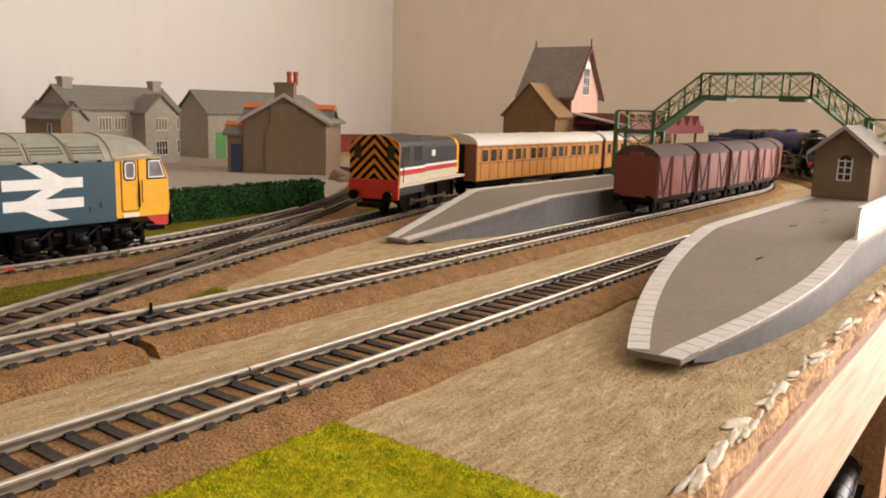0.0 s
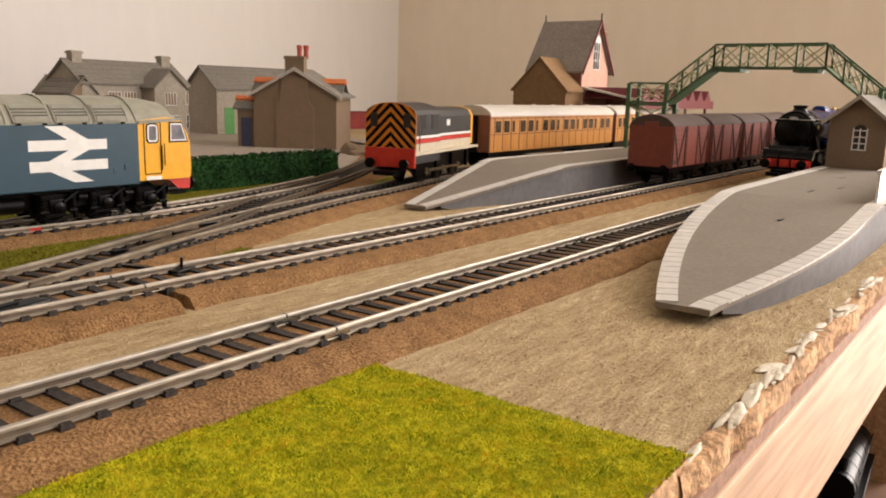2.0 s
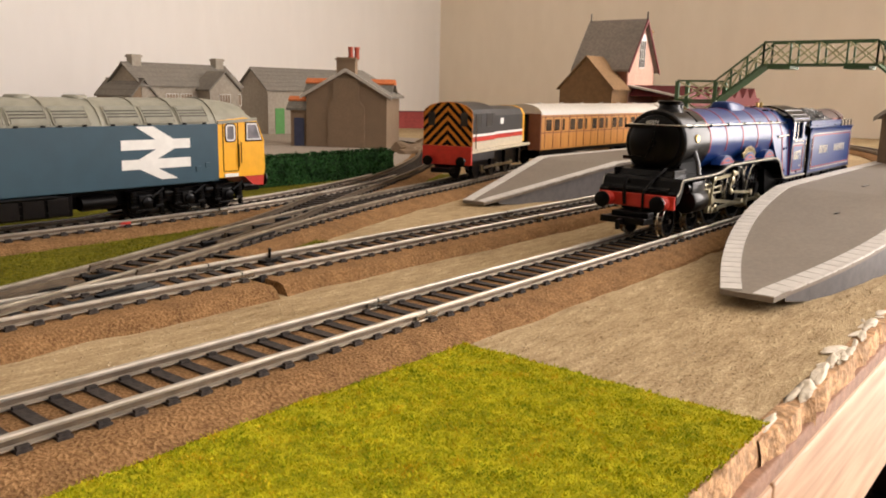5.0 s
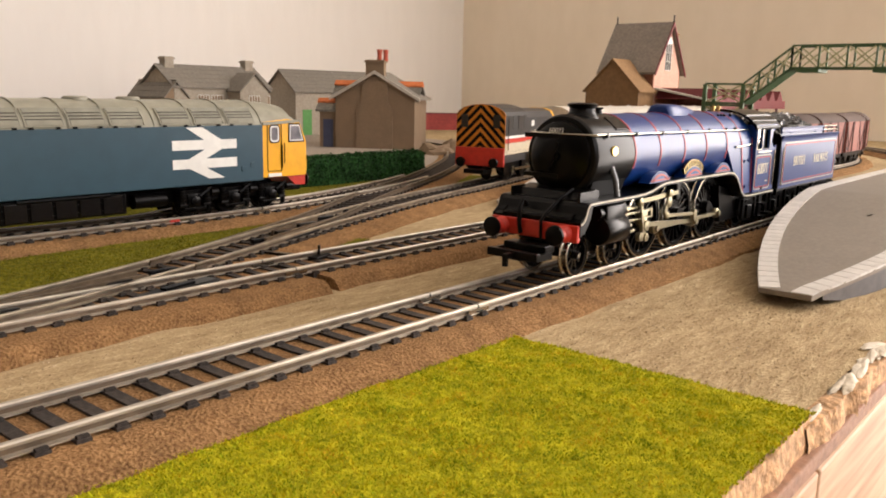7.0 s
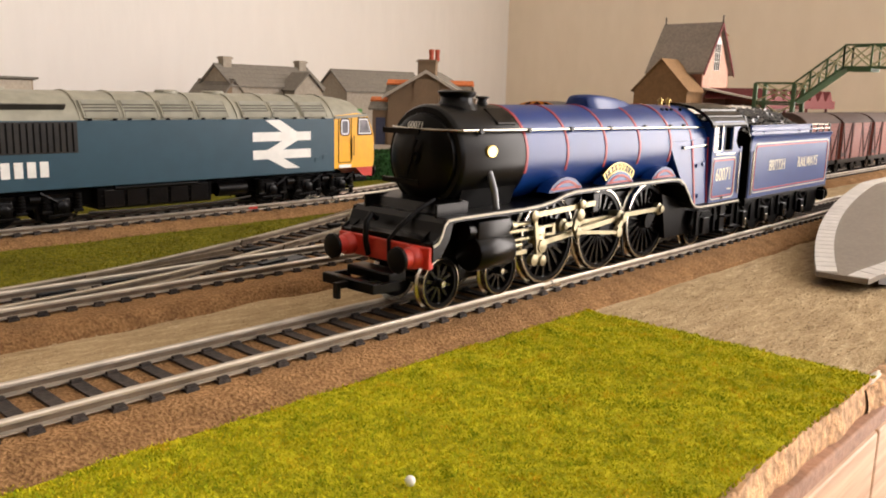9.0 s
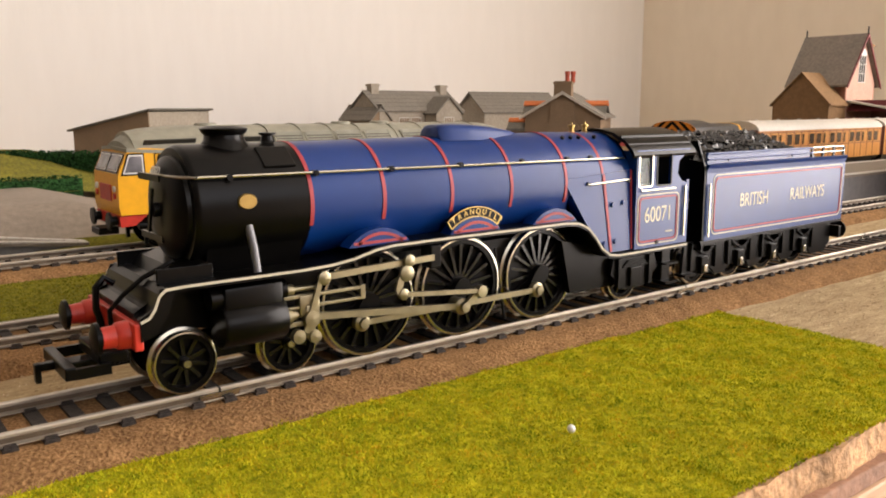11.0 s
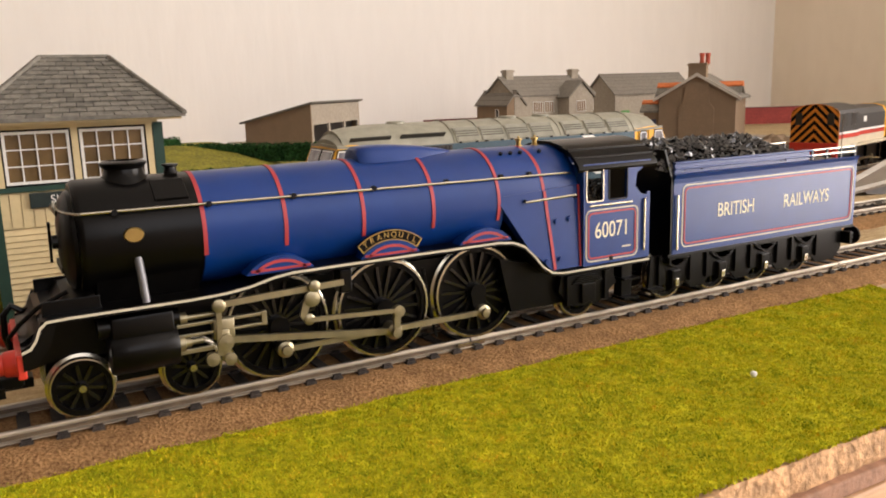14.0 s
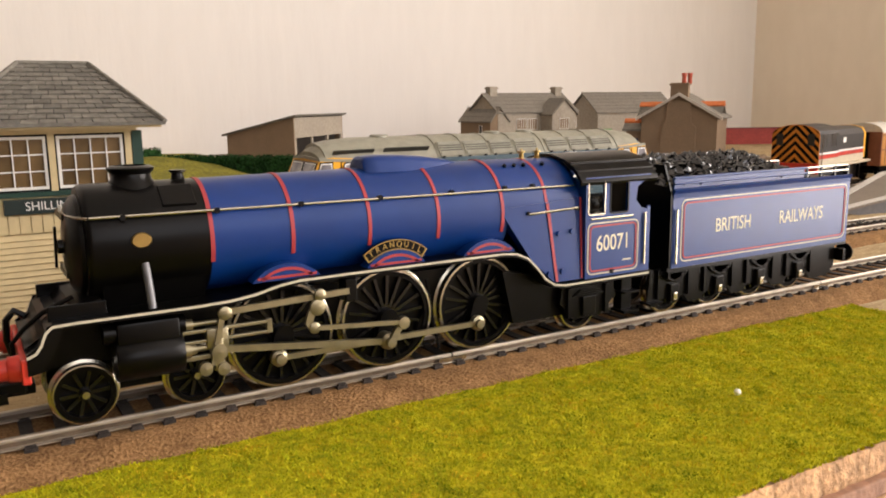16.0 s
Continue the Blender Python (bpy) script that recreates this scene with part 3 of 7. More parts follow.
plat("platform_near", 88, 700, plat_left, plat_right, ramp_z, 6.5, "grey station platform with white edging and a long ramp", 60)
for x, y in ((300, -52), (330, -60), (395, -48), (215, -60)):
    tagged(obj("deck_slot", box(B(), x - 5, x + 5, y - 0.7, y + 0.7, ramp_z(x), ramp_z(x) + 0.15), M_DARK), "dark moulded slot in the platform surface", "slot")


def isl_z(x):
    return -4.0 + min(1.0, max(0.0, (x - 208) / 112)) * 18.0


plat("platform_island", 208, 690, lambda x: 139 + 22 * min(1, max(0, (x - 208) / 116)), lambda x: 124 - 26 * min(1, max(0, (x - 208) / 108)), isl_z, 6.0, "grey island platform with white edging and a ramp", 40)

# ---- baseboard edge ----
def edge_strip(name, x0, x1, n, fn_y, zt, zb, material, label, depth=4.0):
    bm = B()
    rows = []
    for x in frange(x0, x1, n):
        y = fn_y(x)
        rows.append([bm.verts.new(c) for c in ((x, y + depth, zt(x) - 0.3), (x, y + 0.6, zt(x)), (x, y - 0.8 * wobble(x, 1, 0.15), (zt(x) + zb) / 2), (x, y - 0.3, zb))])
    for a, b in zip(rows, rows[1:]):
        for j in range(3):
            bm.faces.new((a[j], b[j], b[j + 1], a[j + 1]))
    part(name, bm, material, board, label, smooth=True)


def torn(x):
    return -95 + 2.6 * wobble(x, 0, 0.045, 1) + 1.5 * wobble(x, 0, 0.22, 4)


edge_strip("torn_edge", -7, 1330, 500, lambda x: torn(x) - 7.0, lambda x: GZ - 0.6 + 0.8 * wobble(x, 5, 0.2), -14, M_BOARD, "torn brown fibreboard edge", 11.5)
edge_strip("grass_edge", -880, -2, 300, lambda x: -101.0 + 1.2 * wobble(x, 0, 0.06, 8) + 0.8 * wobble(x, 0, 0.3, 3), lambda x: GZ + 0.4 + 0.6 * wobble(x, 7, 0.2), -14, M_BOARD, "frayed fibreboard edge below the grass", 7.5)
part("red_board", box(B(), -880, 1330, -103.2, -90, -17.0, -13.0, 0.5), M_PLY, board, "thin red-brown board layer")
for xa, xb in ((-880, -3.9), (-3.5, 1330)):
    part("pine_rail", box(B(), xa, xb, -103.6, -84, -60, -17.2, 0.8), M_WOOD, board, "pale pine frame rail")
part("board_panel", box(B(), -880, 1330, -90, 1085, -16, -9), M_BOARD, board, "fibreboard top panel")
for x in (-820, -200, 500, 1250):
    part("frame_leg", box(B(), x, x + 45, -84, -40, -950, -16), M_WOOD, board, "pine leg")
rs = random.Random(5)
for i in range(96):
    x = (14, 36, 62, 104, 150, 188, 240, 300, 350)[i % 9] + rs.gauss(0, 11) if i % 3 else rs.uniform(2, 420)
    y = torn(x) - rs.uniform(2.5, 5.5)
    bm = bmesh.new()
    bmesh.ops.create_icosphere(bm, subdivisions=3, radius=1)
    k = rs.uniform(0.45, 1.05) if i % 11 else 1.5
    for v in bm.verts:
        q = v.co * 1.3 + Vector((i * 1.7, 0, 0))
        v.co = Vector((v.co.x * k * 5.4, v.co.y * k * 1.05, v.co.z * k * 0.62)) * (1 + 0.4 * noise.noise(q))
    o = obj("filler_lump", bm, M_GLUE, smooth=True)
    o.matrix_basis = mmpose(x, y, GZ - 0.25, rs.uniform(-14, 14), rs.uniform(-15, 15), rs.uniform(-8, 8))
    tagged(o, "lump of dried cream filler on the torn board edge", "filler", "filler lumps")


# ---- blue express steam locomotive ----
SPOKES = {}


def wheelset(name, parent, r, spokes, y_face, half=7.2, rim=1.0, black=M_BLACK, balance=False):
    """A pair of wheels on an axle, turning about y at its own origin."""
    bm = cyl(B(), (0, -half, 0), (0, half, 0), 1.4, seg=10)
    for s in (-1, 1):
        y0, y1 = s * half, s * (half + 2.4)
        cyl(bm, (0, y0, 0), (0, s * (half + 3.0), 0), r * 0.17, seg=14)
        lathe(bm, [(r - rim, y0), (r - rim, y1), (r - rim - 1.0, y1), (r - rim - 1.0, y0), (r - rim, y0)], (0, 0, 0), (0, 1, 0), 32)
        cyl(bm, (0, s * half, 0), (0, s * (half + 0.5), 0), r - rim - 0.3, seg=28)
        if balance:
            prism(bm, [((r - 1.4) * math.cos(radians(a)), (r - 1.4) * math.sin(radians(a))) for a in range(60, 121, 10)], s * (half + 0.4), s * (half + 1.9), "y")
    w = part(name, bm, black, parent, smooth=True)
    key = (round(r, 2), spokes)
    if key not in SPOKES:
        sp_ = box(B(), r * 0.14, r - rim - 0.5, -0.55, 0.55, -0.42, 0.42)
        for v in sp_.verts:
            v.co *= MM
        SPOKES[key] = bpy.data.meshes.new("spoke")
        sp_.to_mesh(SPOKES[key])
        sp_.free()
        SPOKES[key].materials.append(M_SPOKE)
    for s in (-1, 1):
        for k in range(spokes):
            o = new("spoke", SPOKES[key])
            o.parent = w
            o.matrix_basis = Matrix.Translation((0, s * (half + 1.2) * MM, 0)) @ Matrix.Rotation(2 * math.pi * k / spokes, 4, "Y")
        t = B()
        y0, y1 = s * half, s * (half + 2.7)
        lathe(t, [(r + 0.7, y0), (r + 0.7, y0 + s * 0.5), (r, y0 + s * 0.8), (r - 0.05, y1), (r - rim * 0.75, y1 + s * 0.05), (r - rim * 0.75, y0), (r + 0.7, y0)], (0, 0, 0), (0, 1, 0), 40)
        part("tyre", t, M_STEEL, w, "bright metal tyre", smooth=True)
        part("axle_end", cyl(B(), (0, s * (half + 3.0), 0), (0, s * (half + 3.5), 0), min(1.7, r * 0.125), seg=14), M_STEEL, w, "bright axle end")
    return w


def extrude_outline(pts, y0, y1):
    return prism(B(), pts, y0, y1, "y")


def arc_pts(cx, cz, r, a0, a1, n):
    return [(cx + r * math.cos(radians(a0 + (a1 - a0) * i / n)), cz + r * math.sin(radians(a0 + (a1 - a0) * i / n))) for i in range(n + 1)]


def band(pts, w, y0, y1):
    """A ribbon of width w along (x, z) points, between two y planes."""
    out, inn = [], []
    for i, (x, z) in enumerate(pts):
        a, b = pts[max(i - 1, 0)], pts[min(i + 1, len(pts) - 1)]
        dx, dz = b[0] - a[0], b[1] - a[1]
        n = math.hypot(dx, dz) or 1
        out.append((x - dz / n * w / 2, z + dx / n * w / 2)), inn.append((x + dz / n * w / 2, z - dx / n * w / 2))
    bm = B()
    lo = [[bm.verts.new((p[0], y, p[1])) for p in row] for row in (out, inn) for y in (y0, y1)]
    o0, o1, i0, i1 = lo
    for k in range(len(pts) - 1):
        for a, b in ((o0, o1), (o1, i1), (i1, i0), (i0, o0)):
            bm.faces.new((a[k], a[k + 1], b[k + 1], b[k]))
    for k in (0, -1):
        bm.faces.new((o0[k], o1[k], i1[k], i0[k]))
    return bm


def rect_line(x0, x1, z0, z1, r=1.2):
    pts = []
    for cx, cz, a in ((x1 - r, z1 - r, 0), (x0 + r, z1 - r, 90), (x0 + r, z0 + r, 180), (x1 - r, z0 + r, 270)):
        pts += arc_pts(cx, cz, r, a, a + 90, 4)
    return pts + [pts[0]]


BOIL_Z, BOIL_R, DRV = 38.6, 13.6, 13.2
AX_DRIVE = (44.9, 75.0, 105.1)
FOOT = [(-14.0, 19.3), (-12.2, 20.0), (-11.0, 21.6), (-10.0, 24.0), (-8.6, 25.2), (-4, 25.4), (22, 25.4), (30, 25.7), (36, 26.4), (42, 27.8), (47, 28.4), (60, 28.5), (108, 28.5), (113, 28.0), (117, 26.4), (120.5, 23.2), (123.5, 19.8), (127, 17.6), (131, 17.0), (165.5, 17.0)]


def build_loco():
    e = thing("steam_locomotive", mmpose(0, 0, 0), "blue model express steam locomotive with black smokebox and red lining", "locomotive")
    ax = (1, 0, 0)
    # smokebox, boiler and firebox
    bm = lathe(B(), [(0.01, -3.4), (5, -3.2), (9.5, -2.2), (11.2, -0.9), (11.4, 0.0), (12.9, 0.1), (13.4, 0.8), (BOIL_R, 1.5), (BOIL_R, 27.2)], (0, 0, BOIL_Z), ax, 48)
    sb = part("smokebox", bm, M_SATIN, e, "satin black smokebox", smooth=True)
    bm = lathe(B(), [(0.01, -4.6), (1.6, -4.5), (1.6, -3.2)], (0, 0, BOIL_Z), ax, 16)
    for a in (20, 200):
        box(bm, -5.2, -4.6, -0.4, 0.4, 0, 5, m=Matrix.Translation((0, 0, BOIL_Z)) @ Matrix.Rotation(radians(a), 4, "X"))
    for z in (-6.5, 6.5):
        box(bm, -3.2, -2.3, -1, 12.5, z - 0.7, z + 0.7, m=Matrix.Translation((0, 0, BOIL_Z)))
    part("door_dart", bm, M_SATIN, sb)
    writing("number_plate", "60071", 2.3, M_WHITE, sb, Matrix.Translation((-3.35, 0, BOIL_Z + 8.3)) @ Matrix.Rotation(radians(-90), 4, "Z") @ Matrix.Rotation(radians(90 - 12), 4, "X"), "white painted number on the smokebox door")
    for s in (-1, 1):
        hm = Matrix.Translation((0, 0, BOIL_Z)) @ Matrix.Rotation(radians(-s * 38), 4, "X")
        part("smokebox_hatch", box(B(), 17.2, 25.0, -3.2, 3.2, BOIL_R - 1.0, BOIL_R + 0.25, 0.2, m=hm), M_SATIN, sb)
    bm = lathe(B(), [(BOIL_R - 0.05, 27.2), (BOIL_R + 0.15, 60), (BOIL_R + 0.5, 100), (BOIL_R + 0.55, 112)], (0, 0, BOIL_Z), ax, 56)
    part("boiler", bm, M_BLUE, e, "blue boiler barrel", smooth=True)
    # firebox: round top, flat sides that lean out to the footplate
    bm = B()
    rows = []
    for x, f in ((108.5, 0.0), (112, 0.0), (139, 1.0)):
        row = []
        for i in range(25):
            a = radians(-8 + 196 * i / 24)
            rr = BOIL_R + 0.6
            row.append(bm.verts.new((x, rr * math.cos(a), BOIL_Z + rr * math.sin(a) - 0.4 * f)))
        rows.append(row)
    for a, b in zip(rows, rows[1:]):
        for i in range(24):
            bm.faces.new((a[i], b[i], b[i + 1], a[i + 1]))
    for s in (-1, 1):
        p = [(109.0, s * 14.25, 40.0), (139.4, s * 14.25, 41.5), (139.4, s * 15.6, 17.4), (128.2, s * 15.6, 17.4), (120, s * 15.2, 24.5)]
        q = [(x, y - s * 3.5, z) for x, y, z in p]
        vp, vq = [bm.verts.new(c) for c in p], [bm.verts.new(c) for c in q]
        bm.faces.new(vp), bm.faces.new(vq)
        for i in range(5):
            bm.faces.new((vp[i], vp[(i + 1) % 5], vq[(i + 1) % 5], vq[i]))
    part("firebox", bm, M_BLUE, e, "blue firebox with sloping side sheets", smooth=True)
    for x, r in ((27.4, 13.75), (47.3, 13.85), (68.3, 14.0), (89.0, 14.2), (110.2, 14.4), (126.0, 14.35)):
        lo, hi = (-20, 200) if x < 115 else (8, 172)
        part("boiler_band", boiler_band(x, r, lo, hi), M_LINE, e, "red lined boiler band", smooth=True)
    for s in (-1, 1):
        sl = B()
        a, b = Vector((126.0, s * 14.45, 40.6)), Vector((129.0, s * 15.75, 17.6))
        sweep(sl, [a, b], [(-0.5, -0.12), (0.5, -0.12), (0.5, 0.12), (-0.5, 0.12)], up=(0, 1, 0))
        part("firebox_lining", sl, M_LINE, e, "red lining")
        sl = B()
        a, b = Vector((138.6, s * 14.5, 41.5)), Vector((138.6, s * 15.75, 17.6))
        sweep(sl, [a, b], [(-0.3, -0.12), (0.3, -0.12), (0.3, 0.12), (-0.3, 0.12)], up=(0, 1, 0))
        part("firebox_lining", sl, M_LINE, e, "red lining")
        for x, z in ((130, 31.5), (135, 31.8), (131, 20.5), (126, 20.3)):
            k = 14.3 + (41 - z) / 24 * 1.4
            part("washout_plug", cyl(B(), (x, s * k, z), (x, s * (k + 0.6), z), 0.75, seg=10), M_BLUE, e)
    for x, a in ((116, 62), (119.5, 62), (123, 62), (130, 62)):
        for s in (-1, 1):
            c = Vector((x, -s * 14.1 * math.cos(radians(a)), BOIL_Z - 0.3 + 14.1 * math.sin(radians(a))))
            part("washout_plug", cyl(B(), c, c + Vector((0, -s * 0.5, 0.8)), 0.6, seg=8), M_SATIN, e)
    # chimney, dome, valves
    part("chimney", lathe(B(), [(6.4, -1.6), (5.4, 0.0), (4.5, 1.0), (4.3, 2.2), (5.0, 2.9), (5.2, 3.6), (4.4, 4.0), (3.6, 4.1), (3.4, 1.0)], (12.7, 0, BOIL_Z + BOIL_R - 0.4), (0, 0, 1), 32), M_SATIN, e, "low black lipped chimney", smooth=True)
    bm = lathe(B(), [(2.2, -0.5), (1.6, 0.2), (1.3, 1.6), (1.9, 1.9), (1.9, 2.3), (0.01, 2.5)], (23.5, 0, BOIL_Z + BOIL_R - 0.2), (0, 0, 1), 16)
    part("snifting_valve", bm, M_SATIN, e, smooth=True)
    bm = B()
    rows = []
    for x, hw, h in ((71.4, 3.2, 0.0), (71.6, 4.0, 2.4), (72.4, 4.5, 3.2), (76, 4.9, 3.5), (83, 4.8, 3.3), (91, 4.2, 2.6), (99, 3.0, 1.4), (104, 1.6, 0.2)):
        row = []
        for i in range(11):
            a = math.pi * i / 10
            row.append(bm.verts.new((x, hw * (1.25 if i in (0, 10) else 1) * math.copysign(abs(math.cos(a)) ** 0.55, math.cos(a)), BOIL_Z + BOIL_R - 0.9 + (h + 0.9) * math.sin(a) ** 0.5)))
        rows.append(row)
    for a, b in zip(rows, rows[1:]):
        for i in range(10):
            bm.faces.new((a[i], b[i], b[i + 1], a[i + 1]))
    bm.faces.new(rows[0]), bm.faces.new(rows[-1])
    part("dome", bm, M_BLUE, e, "low streamlined blue dome cover", smooth=True)
    for x in (127.5, 133.5):
        part("safety_valve", lathe(B(), [(1.2, -0.6), (1.2, 0.4), (0.7, 0.6), (0.7, 1.8), (1.1, 2.0), (1.1, 2.5), (0.3, 2.6), (0.3, 3.2), (0.01, 3.2)], (x, 0, BOIL_Z + 13.6), (0, 0, 1), 14), M_GOLD, e, "polished brass safety valve", smooth=True)
    # handrails
    for s in (-1, 1):
        hz = BOIL_Z + 7.0
        part("handrail", tube(B(), [(1.0, s * 12.5, hz + 0.3), (30, s * 12.5, hz + 0.1), (136.5, s * 13.4, hz - 0.6)], 0.32, 6), M_STEEL, e, "bright metal handrail")
        for x in (8, 29, 50, 72, 94, 112, 122):
            part("handrail_knob", cyl(B(), (x, s * 11.0, hz - 0.2), (x, s * 13.2, hz + 0.05), 0.7, seg=8), M_SATIN, e)
        part("cab_rail", tube(B(), [(119, s * 14.9, 38.0), (137.5, s * 14.9, 38.6)], 0.35, 6), M_STEEL, e, "bright metal rail")
        for x in (119, 137.5):
            part("handrail_knob", cyl(B(), (x, s * 13.8, 38.2), (x, s * 15.1, 38.2), 0.55, seg=8), M_SATIN, e)
        part("works_plate", lathe(B(), [(0.01, 0.5), (1.5, 0.5), (1.7, 0.2), (1.7, -0.3)], (0, 0, 0), (0, s, 0), 20), M_GOLD, e, "oval brass works plate", smooth=True).matrix_basis = mmpose(11.5 * 0.963, s * 13.55, BOIL_Z + 1.9) @ Matrix.Diagonal((1.35, 1, 1.0, 1))
        part("steam_pipe", tube(B(), [(12, s * 12.6, 35.2), (12.2, s * 14.4, 30.5), (12.4, s * 15.2, 25.5)], 0.95, 10, up=(0, 1, 0)), mat_pipe(), e, "plain grey lubricator pipe", smooth=True)
    part("front_rail", tube(B(), [(-2.6 + 3.4 * abs(math.cos(radians(a))) ** 3, 12.5 * math.cos(radians(a)), BOIL_Z + 7.3) for a in range(0, 181, 12)], 0.35, 6), M_STEEL, e, "bright handrail across the smokebox door")
    # frames, saddle, footplate
    fr = prism(B(), [(-13, 12), (-13, 18), (-6, 24), (140, 24), (160, 16), (165, 10), (128, 9), (30, 9.5), (-4, 14)], -6.8, 6.8, "y")
    part("main_frame", fr, M_BLACK, e, "black chassis frame")
    part("saddle", prism(B(), [(-8, 22), (8, 22), (11.5, 32), (9, 38), (-9, 38), (-11.5, 32)], 3, 26, "x"), M_SATIN, e)
    bm = B()
    rows = []
    for x, z in FOOT:
        rows.append([bm.verts.new(c) for c in ((x, -17, z), (x, 17, z), (x, 17, z - 1.3), (x, -17, z - 1.3))])
    for a, b in zip(rows, rows[1:]):
        for j in range(4):
            bm.faces.new((a[j], b[j], b[(j + 1) % 4], a[(j + 1) % 4]))
    bm.faces.new(rows[0]), bm.faces.new(rows[-1])
    part("footplate", bm, M_SATIN, e, "black running plate")
    for s in (-1, 1):
        part("footplate_lining", band([(x, z - 0.45) for x, z in FOOT], 0.55, s * 17.0, s * 17.25), M_CREAM, e, "cream lining along the running plate")
    part("front_apron", prism(B(), [(-14, 19), (-14, 20), (-10, 21.2), (-4, 27.5), (2, 28.6), (4, 24), (-9, 23)], -13.0, 13.0, "y"), M_SATIN, e)
    for s in (-1, 1):
        part("apron_strake", box(B(), -9, 3, s * 13.0 - 0.4, s * 13.0 + 0.4, 24.5, 28.2, 0.15), M_SATIN, e)
        part("apron_side", prism(B(), [(-14, 15), (-14, 19.6), (-11, 21.4), (-9.6, 25), (-6.5, 25), (-8, 20), (-11, 16)], s * 16.4, s * 16.95, "y"), M_SATIN, e, "black curved front valance")
    # splashers with the nameplate
    for i, u in enumerate((44.7, 75.0, 104.7)):
        for s in (-1, 1):
            cz, r = 20.3 + (0.1 if i else 0), 11.9
            half = math.degrees(math.acos((28.2 - cz) / r))
            pts = arc_pts(u, cz, r, 90 - half, 90 + half, 14)
            sp = part("splasher", prism(B(), pts, s * 11.0, s * 15.4, "y"), M_BLUE, e, "blue wheel splasher with red lining")
            part("lining", band(arc_pts(u, cz, r - 1.3, 90 - half * 0.78, 90 + half * 0.78, 12) + [(u - (r - 1.3) * math.sin(radians(half * 0.78)), 28.9)][:0], 0.7, s * 15.4, s * 15.6), M_LINE, sp)
            part("lining", box(B(), u - 7.6, u + 7.6, min(s * 15.4, s * 15.6), max(s * 15.4, s * 15.6), 28.75, 29.35), M_LINE, sp)
            if i == 1:
                npl = part("nameplate", band(arc_pts(u, cz - 0.6, r + 2.0, 90 - 38, 90 + 38, 16), 2.7, s * 14.2, s * 15.0), M_BLACK, e, "curved black nameplate with brass letters")
                for rr in (r + 0.8, r + 3.2):
                    part("rim", band(arc_pts(u, cz - 0.6, rr, 90 - 38, 90 + 38, 16), 0.22, s * 14.2, s * 15.15), M_GOLD, npl, "brass rim")
                for rr in (52, 128):
                    part("rim", band([(u + (r + k) * math.cos(radians(rr)), cz - 0.6 + (r + k) * math.sin(radians(rr))) for k in (0.7, 3.3)], 0.35, s * 14.2, s * 15.15), M_GOLD, npl, "brass rim")
                for k, ch in enumerate("TRANQUIL"):
                    a = 90 + s * -1 * 0 + (31 - k * 62 / 7) * (1 if s < 0 else 1)
                    rad_, c = radians(a), (r + 2.0)
                    px, pz = (u + c * math.cos(rad_), cz - 0.6 + c * math.sin(rad_)) if s < 0 else (u - c * math.cos(rad_), cz - 0.6 + c * math.sin(rad_))
                    m = Matrix.Translation((px, s * 15.05, pz)) @ (Matrix.Rotation(0 if s < 0 else math.pi, 4, "Z")) @ Matrix.Rotation(-(rad_ - math.pi / 2), 4, "Y") @ Matrix.Rotation(radians(90), 4, "X")
                    writing("letter", ch, 2.1, M_GOLD, npl, m, "brass letter")
    # cab
    cs = B()
    for s in (-1, 1):
        y0, y1 = s * 15.6, s * 16.4
        for a in ((139.2, 166, 17.2, 36.4), (139.2, 140.4, 36.4, 45.6), (146.6, 149.2, 36.4, 45.6), (156.2, 158.6, 36.4, 45.6), (139.2, 166, 45.6, 47.2), (164.8, 166, 36.4, 37.4)):
            box(cs, a[0], a[1], min(y0, y1), max(y0, y1), a[2], a[3])
        prism(cs, [(158.6, 36.4), (158.6, 45.6), (164, 45.6), (160.4, 43.5), (159.8, 39.5), (162, 37.2), (164.8, 36.4)], y0, y1, "y")
    box(cs, 139.0, 139.8, -15.6, 15.6, 17.2, 47.0)
    cab = part("cab", cs, M_BLUE, e, "blue cab with side windows")
    roof = [(16.9, 45.8), (16.2, 47.2), (13, 50.2), (8.5, 52.3), (3, 53.4), (0, 53.5)]
    roof = roof + [(-y, z) for y, z in roof[-2::-1]]
    roof = roof + [(y * 0.96, z - 0.9) for y, z in roof[::-1]]
    part("cab_roof", prism(B(), roof, 137.2, 168.5, "x"), M_SATIN, cab, "black curved cab roof", smooth=True)
    for a in (48.6, 50.9):
        part("roof_rib", box(B(), 137.2, 168.6, -14.5 if a < 50 else -11.6, -13.9 if a < 50 else -11.0, a - 0.1, a + 0.6), M_SATIN, cab)
    part("cab_floor", box(B(), 139.8, 166, -15.5, 15.5, 17.2, 18.2), M_BLACK, cab)
    part("backhead", box(B(), 139.9, 144, -11, 11, 18, 46, 1.0), M_SATIN, cab)
    for s in (-1, 1):
        for a, b in ((140.2, 146.8), (149.0, 156.4)):
            part("window_frame", band(rect_line(a, b, 36.2, 45.8, 0.9), 0.45, s * 16.35, s * 16.6), M_STEEL if a < 145 else M_BLACK, cab, "bright window frame" if a < 145 else "")
        part("glazing", box(B(), 140.4, 146.6, s * 15.9 - 0.1, s * 15.9 + 0.1, 36.4, 45.6), M_GLASS, cab)
        part("lining", band(rect_line(140.2, 160.8, 18.4, 33.6, 1.8), 0.42, s * 16.4, s * 16.55), M_CREAM, cab, "cream lining")
        part("lining", band(rect_line(141.1, 159.9, 19.3, 32.7, 1.4), 0.5, s * 16.4, s * 16.58), M_LINE, cab, "red lining")
